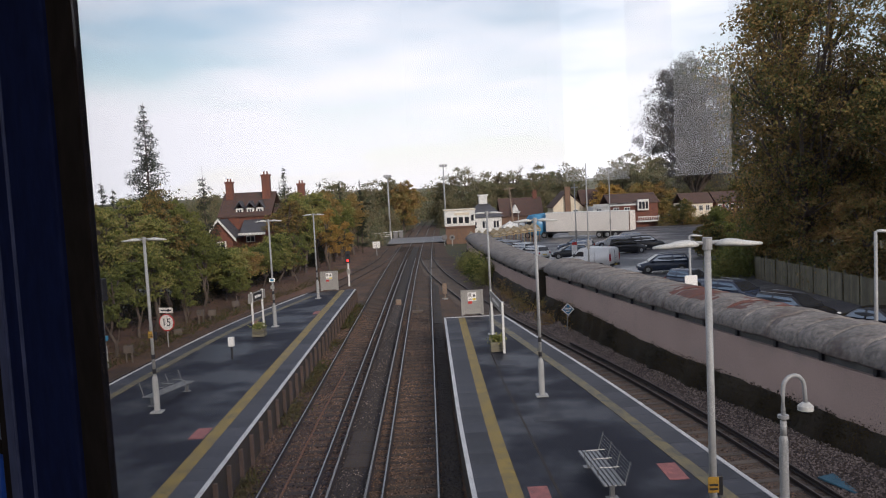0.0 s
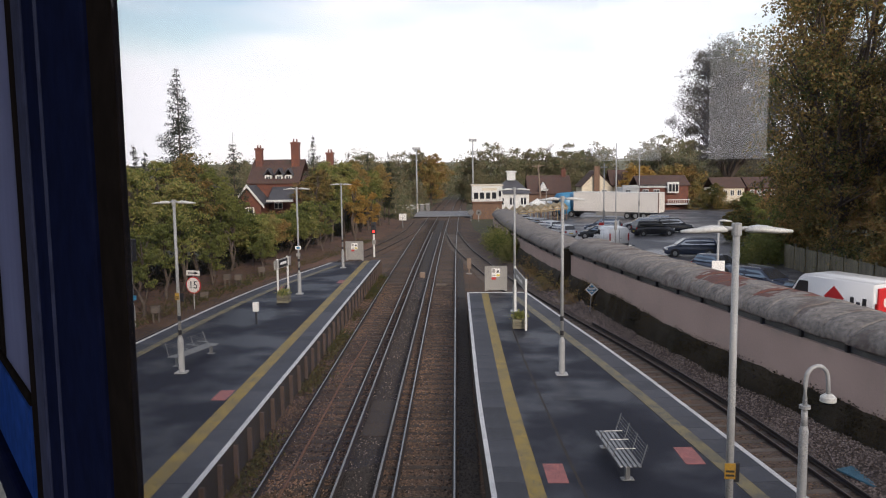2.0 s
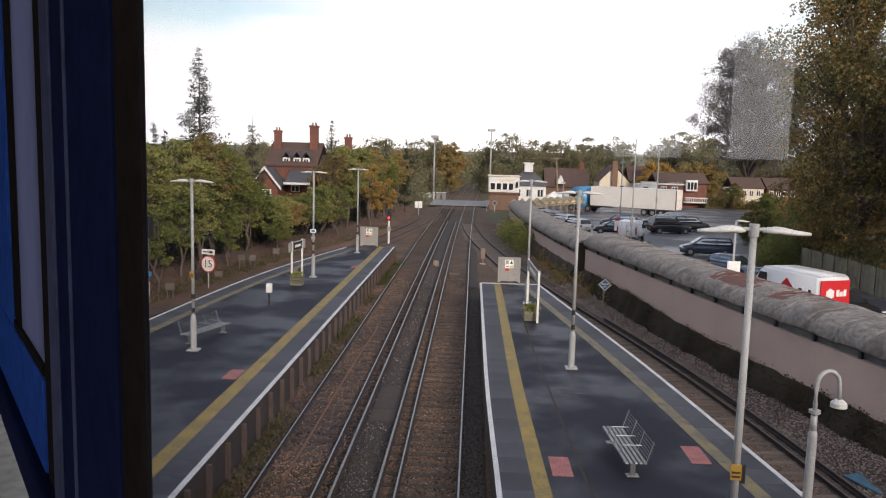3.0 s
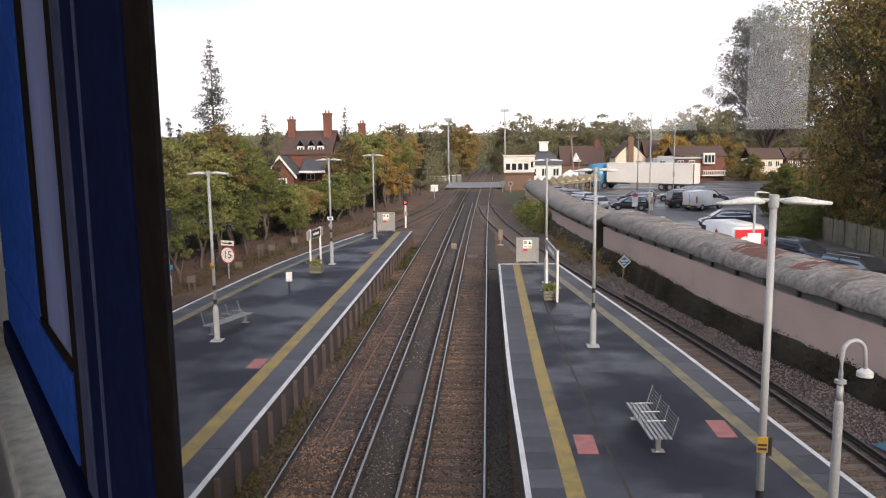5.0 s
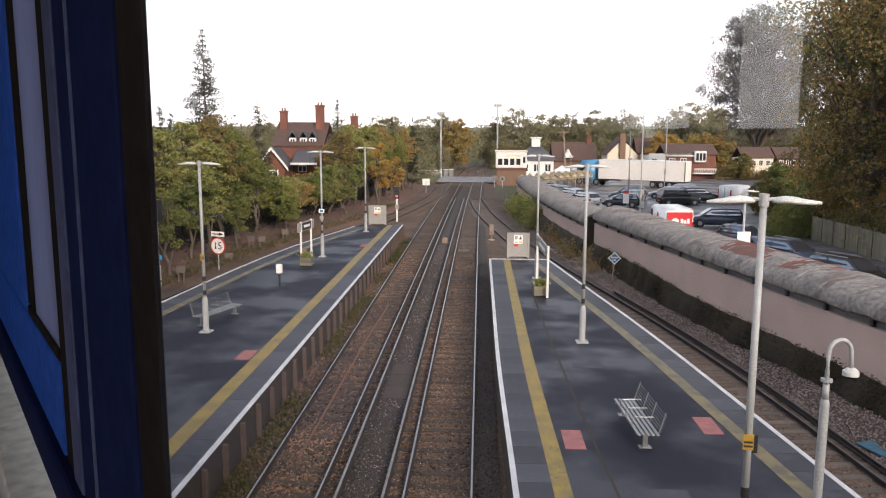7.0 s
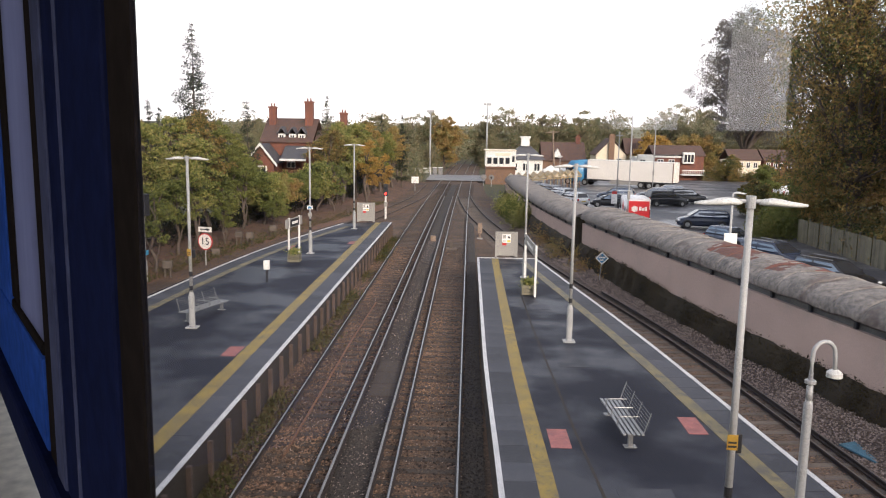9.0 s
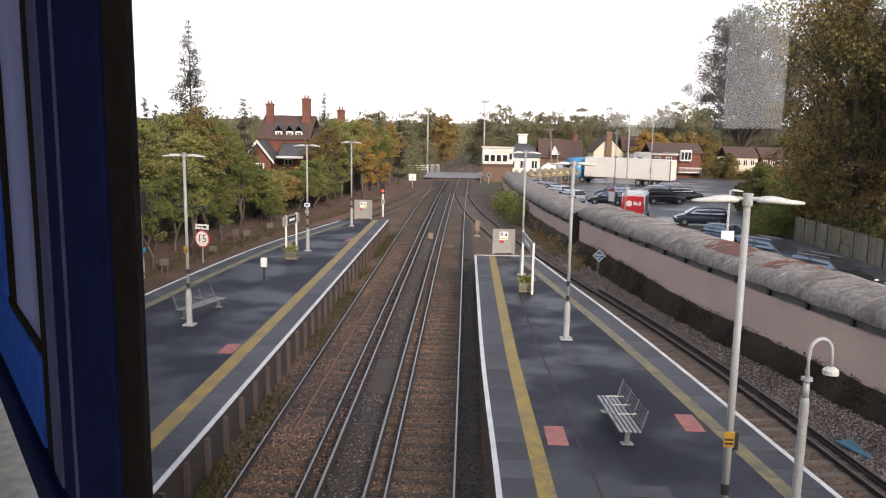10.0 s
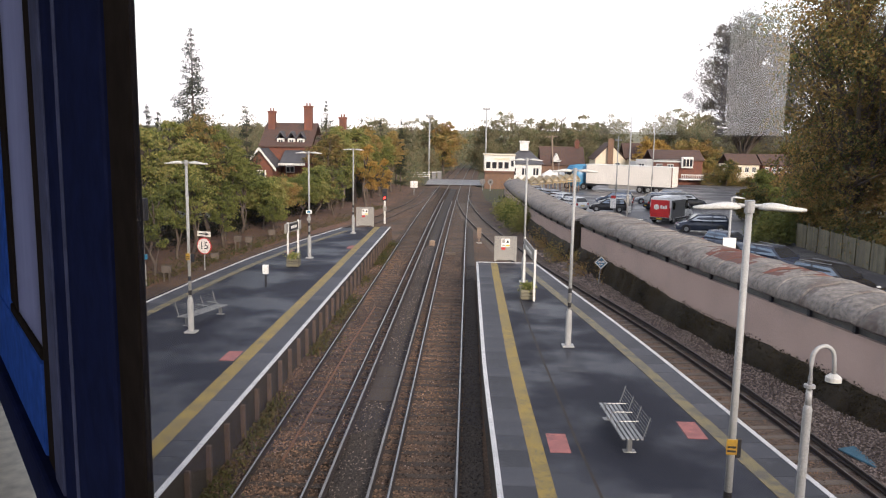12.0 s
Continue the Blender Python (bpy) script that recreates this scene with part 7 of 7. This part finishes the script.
def lorry():
    a, b = Vector((30.2, 114.8, 0)), Vector((18.3, 123.2, 0))
    d = (b - a).normalized()
    turn = math.degrees(math.atan2(-d.x, d.y))
    t = thing("articulated_lorry", pose(a.x, a.y, LOT, 0, 0, turn), "articulated lorry with blue cab and long white trailer", "lorry")
    part("trailer_box", box(B(), -1.25, 1.25, 0, 13.6, 1.05, 3.95, 0.03), "trailer", t, "white trailer body")
    part("roof_edge", box(B(), -1.27, 1.27, -0.02, 13.62, 3.90, 4.0, 0.02), "white", t)
    part("trailer_frame", box(B(), -1.2, 1.2, 0.2, 13.2, 0.85, 1.04), "plastic", t)
    for x in (-0.62, 0.62):
        part("rear_door", box(B(), x - 0.58, x + 0.58, -0.05, -0.002, 1.15, 3.85, 0.01), "trailer", t)
    for x in (-1.2, 1.2):
        part("corner_post", box(B(), x - 0.06, x + 0.06, -0.06, 0.06, 1.05, 3.9), "brick_brown", t)
    for s in (-1, 1):
        part("side_skirt", box(B(), s * 1.2 - 0.02, s * 1.2 + 0.02, 5.2, 9.8, 0.45, 1.0), "cabinet", t)
        for y in (2.2, 3.5, 4.8, 14.0, 16.9):
            wheel(t, s * 1.05, y, 0.5, 0.34, s)
    cab = B()
    prism(cab, [(14.3, 0.55), (17.2, 0.45), (17.35, 1.5), (17.15, 3.1), (16.6, 3.75), (14.5, 3.95)], 0, -1.22, 1.22)
    bmesh.ops.bevel(cab, geom=cab.edges[:], offset=0.1, segments=3, affect="EDGES")
    part("cab", cab, "truck_blue", t, "blue tractor cab", smooth=True)
    part("windscreen", prism(B(), [(17.16, 3.0), (17.34, 1.9), (17.4, 1.9), (17.22, 3.02)], 0, -1.08, 1.08), "window_dark", t)
    for s in (-1, 1):
        part("cab_window", prism(B(), [(16.0, 2.0), (17.0, 2.0), (16.85, 2.9), (16.0, 2.9)], 0, s * 1.16, s * 1.235), "window_dark", t)
        part("mirror", box(B(), s * 1.42 - 0.12, s * 1.42 + 0.12, 17.0, 17.15, 2.0, 2.9, 0.03), "plastic", t)
    part("chassis", box(B(), -0.8, 0.8, 12.8, 17.0, 0.55, 0.84), "plastic", t)


def build_car_park():
    bm = B()
    right = smooth_line([5, 20, 43, 55, 63, 75, 95, 130], [26, 25.8, 25.6, 25.6, 26.5, 33, 47, 55])
    rows = []
    for y in np.linspace(5, 131, 64):
        l = wall_line(min(y, 92)) + 2.2
        rows.append([bm.verts.new((x, y, LOT + 0.03 * noise.noise((x * 0.3, y * 0.3, 0)))) for x in np.linspace(l, right(y), 14)])
    for a, b in zip(rows, rows[1:]):
        for i in range(13):
            bm.faces.new((a[i], a[i + 1], b[i + 1], b[i]))
    tagged(part("car_park_surface", bm, "asphalt_lot", smooth=True), "damp grey asphalt car park surface", "car park", kind="structure")
    fe = thing("wooden_fence", Matrix(), "weathered close-boarded wooden fence at the car park edge", "fence")
    for k in range(18):
        y = 28 + 1.85 * k
        part("fence_post", box(B(), 25.6, 25.72, y - 0.06, y + 0.06, LOT - 0.1, LOT + 1.9, 0.01), "wood_fence", fe)
        for j in range(9):
            part("fence_board", box(B(), 25.53, 25.56 + 0.02 * (j % 2), y + 0.08 + 0.19 * j, y + 0.255 + 0.19 * j, LOT - 0.05, LOT + 1.75 + 0.03 * ((j * 7 + k * 3) % 5 - 2) * 0.5), "wood_fence", fe)
    cars = [(20.6, 68.9, 82, "car_blue", "mpv", "dark blue people carrier parked side-on", None),
            (22.5, 89.2, -80, "car_black", "suv", "black off-roader parked with roof rails", None),
            (25.8, 93.0, -80, "car_black", "suv", "black estate car parked in the far row", None),
            (15.6, 86.4, 76, "car_black", "hatch", "black hatchback parked beside the pole", None),
            (17.4, 92.0, 76, "car_silver", "hatch", "silver hatchback parked in the far row", None),
            (18.2, 96.5, 76, "car_dusk", "estate", "slate grey estate car parked in the far row", None),
            (23.0, 98.0, 78, "car_silver", "hatch", "silver hatchback parked in the far row", None),
            (25.6, 101.0, 78, "car_silver", "mpv", "silver people carrier parked in the far row", None),
            (8.6, 106.5, 28, "car_silver", "hatch", "silver hatchback parked near the sheds", None),
            (9.3, 101.8, 28, "car_silver", "hatch", "silver hatchback parked near the sheds", None),
            (10.0, 97.2, 28, "car_silver", "mpv", "silver people carrier parked near the sheds", None),
            (10.8, 92.6, 28, "car_white", "mpv", "white people carrier parked near the sheds", None),
            (11.7, 88.4, 28, "car_white", "estate", "white estate car parked near the sheds", None),
            (19.15, 57.0, -152, "car_dusk", "hatch", "slate blue car parked against the fence", None),
            (19.4, 49.6, -154, "car_blue", "estate", "dark blue car parked against the fence", None),
            (19.9, 42.9, -152, "car_black", "estate", "black car parked against the fence", None),
            (21.6, 37.6, -152, "car_black", "saloon", "black car parked against the fence", None)]
    for x, y, turn, paint, kind, label, roof in cars:
        car(x, y, turn, paint, kind, label, "car", roof)
    lorry()
    for x, y, rx, ry in PUDDLES:
        bm = B()
        rim = [bm.verts.new((rx * math.cos(a) * (1 + 0.25 * math.sin(3 * a + x)), ry * math.sin(a) * (1 + 0.2 * math.cos(2 * a + y)), 0.0)) for a in (2 * math.pi * k / 28 for k in range(28))]
        bm.faces.new(rim)
        tagged(part("puddle", bm, "puddle", at=pose(x, y, LOT + 0.034, 0, 0, 30)), "shallow puddle on the car park asphalt", "puddle", "puddles")
    for x, y, top, r, arm in ((15.6, 82.5, 7.3, 0.06, True), (13.45, 66, 8.9, 0.06, False), (24.6, 105, 9.2, 0.07, False), (13.0, 112, 4.2, 0.05, True)):
        p = thing("tall_pole", pose(x, y, LOT), "tall thin grey pole in the car park", "pole", "car park poles")
        part("shaft", tube(B(), (0, 0, -0.1), (0, 0, top - LOT), r, r * 0.8, seg=8), "pole", p, smooth=True)
        if arm:
            part("cross_arm", box(B(), -0.35, 0.35, -0.04, 0.04, top - LOT - 0.45, top - LOT - 0.33), "pole_white", p)
        part("bracket", box(B(), -0.1, 0.1, -0.12, 0.12, 2.6, 3.3, 0.02), "cabinet", p)
    nb = thing("notice_board", pose(15.3, 82.2, LOT), "white car park notice with a red head on the pole", "sign")
    part("board", box(B(), -0.3, 0.3, -0.12, -0.08, 0.75, 1.75, 0.01), "sign_white", nb)
    part("red_head", box(B(), -0.26, 0.26, -0.12, -0.08, 1.77, 2.05, 0.01), "sign_red", nb, "red notice")
    part("stem", tube(B(), (0.1, 0, 0), (0.1, 0, 2.0), 0.035, seg=8), "pole", nb)
    # pale upright shape of unclear kind, modelled as a ticket machine
    tm = thing("pale_upright_box", pose(17.6, 85.5, LOT, 0, 0, -15), "pale upright box of unclear kind with a small roof", "ticket machine")
    part("casing", box(B(), -0.3, 0.3, -0.2, 0.2, 0.0, 1.35, 0.03), "white", tm)
    part("face_panel", box(B(), -0.22, 0.22, -0.215, -0.201, 0.75, 1.25, 0.004), "cabinet", tm)
    part("hood", box(B(), -0.34, 0.34, -0.28, 0.22, 1.36, 1.43, 0.02), "cabinet", tm)
    part("sign_panel", box(B(), -0.25, 0.25, -0.03, 0.03, 1.44, 2.0, 0.01), "sign_white", tm)
    tp = thing("telegraph_pole", pose(15.2, 138, GROUND, 0, -4, 0), "leaning timber telegraph pole with a crossbar", "pole")
    part("shaft", tube(B(), (0, 0, 0), (0, 0, 8.6), 0.17, 0.12, seg=8), "tan", tp)
    part("crossbar", box(B(), -1.1, 1.1, -0.06, 0.06, 8.25, 8.42), "tan", tp)
    for x, y, top in ((13.2, 40, 4.25), (15.2, 27.2, 5.0)):
        p = thing("car_park_lamp", pose(x, y, LOT), "single-headed car park lamp with a white board", "lamp post", "car park lamps")
        part("pole", tube(B(), (0, 0, 0), (0, 0, top - LOT), 0.07, 0.055, seg=10), "pole_white", p, smooth=True)
        part("lamp_head", lamp_head(B(), 1), "lamp_head", p, "white wing-shaped lamp head", smooth=True, at=Matrix.Translation((-0.1, 0, top - LOT - 0.02)))
        part("board", box(B(), -0.32, 0.32, -0.12, -0.075, 2.35 if y > 30 else 1.5, 3.15 if y > 30 else 2.5, 0.01), "sign_white", p, "white board")


build_trees()
build_houses()
build_crossing()
build_car_park()
build_stones()


def build_rubble():
    bm = B()
    rows = []
    for y in np.linspace(41.5, 62, 26):
        l, q = side_rail(y) + 0.75, wall_line(y) - 0.28
        up = 0.5 * math.sin(math.pi * (y - 41.5) / 20.5) ** 0.6
        rows.append([bm.verts.new((l + (q - l) * u, y, GROUND + 0.04 + up * u ** 1.5 + 0.10 * u * noise.noise((u * 6, y * 0.9, 7)))) for u in np.linspace(0, 1, 8)])
    for a, b in zip(rows, rows[1:]):
        for i in range(7):
            bm.faces.new((a[i], a[i + 1], b[i + 1], b[i]))
    tagged(part("rubble_bank", bm, "earth", smooth=True), "earth and rubble heaped against the shed wall", "bank", kind="structure")
    def heap(rng, n):
        y = rng.uniform(42.5, 61, n)
        u = rng.uniform(0.15, 1, n)
        l, q = np.array([side_rail(v) + 0.75 for v in y]), np.array([wall_line(v) - 0.28 for v in y])
        return np.stack([l + (q - l) * u, y, GROUND + 0.06 + 0.5 * np.sin(math.pi * (y - 41.5) / 20.5) ** 0.6 * u ** 1.5], 1)
    stones("rubble", "stone_pale", 700, heap, (0.04, 0.13), "pale broken rubble on the bank by the shed")
    thicket("bank_weeds", [(wall_line(46) - 0.8, 46, 0.5, 0.9), (wall_line(48) - 0.7, 48, 0.5, 1.3), (wall_line(50.5) - 0.8, 50.5, 0.6, 1.7), (wall_line(53) - 0.8, 53, 0.5, 1.1), (wall_line(56) - 0.8, 56, 0.6, 1.4), (wall_line(59.5) - 0.8, 59.5, 0.6, 1.2)], "leaf_oak", 2600, (0.03, 0.08), 14, "dry weeds and brambles on the rubble", "weeds")


build_rubble()


# ---- what moves ----
delivery_van = van("delivery_van", pose(22.3, 30.5, LOT, 0, 0, 13), "white and red delivery van driving through the car park", 5.9, 2.05, 2.5, True)
white_van = van("white_van", pose(17.3, 72.8, LOT, 0, 0, 55), "white panel van driving through the car park", 5.0, 1.97, 2.06, False)


def motions():
    rows = [(0.0, 23.0, 28.8, 30), (1.0, 21.6, 33.2, 29), (2.5, 19.3, 38.5, 24), (3.5, 17.8, 42.6, 18), (5.0, 16.0, 48.9, 11), (5.5, 15.65, 51.4, 9), (6.5, 14.95, 55.8, 5), (7.0, 14.75, 58.2, 2),
            (8.0, 14.85, 64.2, 0), (9.0, 14.8, 68.2, -4), (9.5, 14.85, 69.6, -11), (10.5, 15.7, 72.0, -25), (11.2, 16.9, 73.4, -33), (12.0, 18.4, 75.0, -37)]
    walk(delivery_van, [(t, pose(x, y, LOT, 0, 0, a)) for t, x, y, a in rows])
    rows = [(0.0, 17.3, 72.8, 50), (0.8, 16.7, 73.5, 44), (1.5, 16.1, 74.4, 32), (2.0, 15.6, 74.6, 8), (2.5, 15.5, 75.6, -10), (3.0, 15.35, 77.4, -22), (4.0, 18.3, 82.4, -46), (5.0, 21.6, 85.0, -50), (5.5, 23.3, 86.4, -51),
            (6.0, 25.0, 88.0, -54), (7.0, 28.3, 91.6, -60), (8.8, 36.0, 95.4, -65), (10.0, 44.0, 97.5, -72), (12.0, 46.0, 98.2, -74)]
    walk(white_van, [(t, pose(x, y, LOT, 0, 0, a)) for t, x, y, a in rows])


motions()
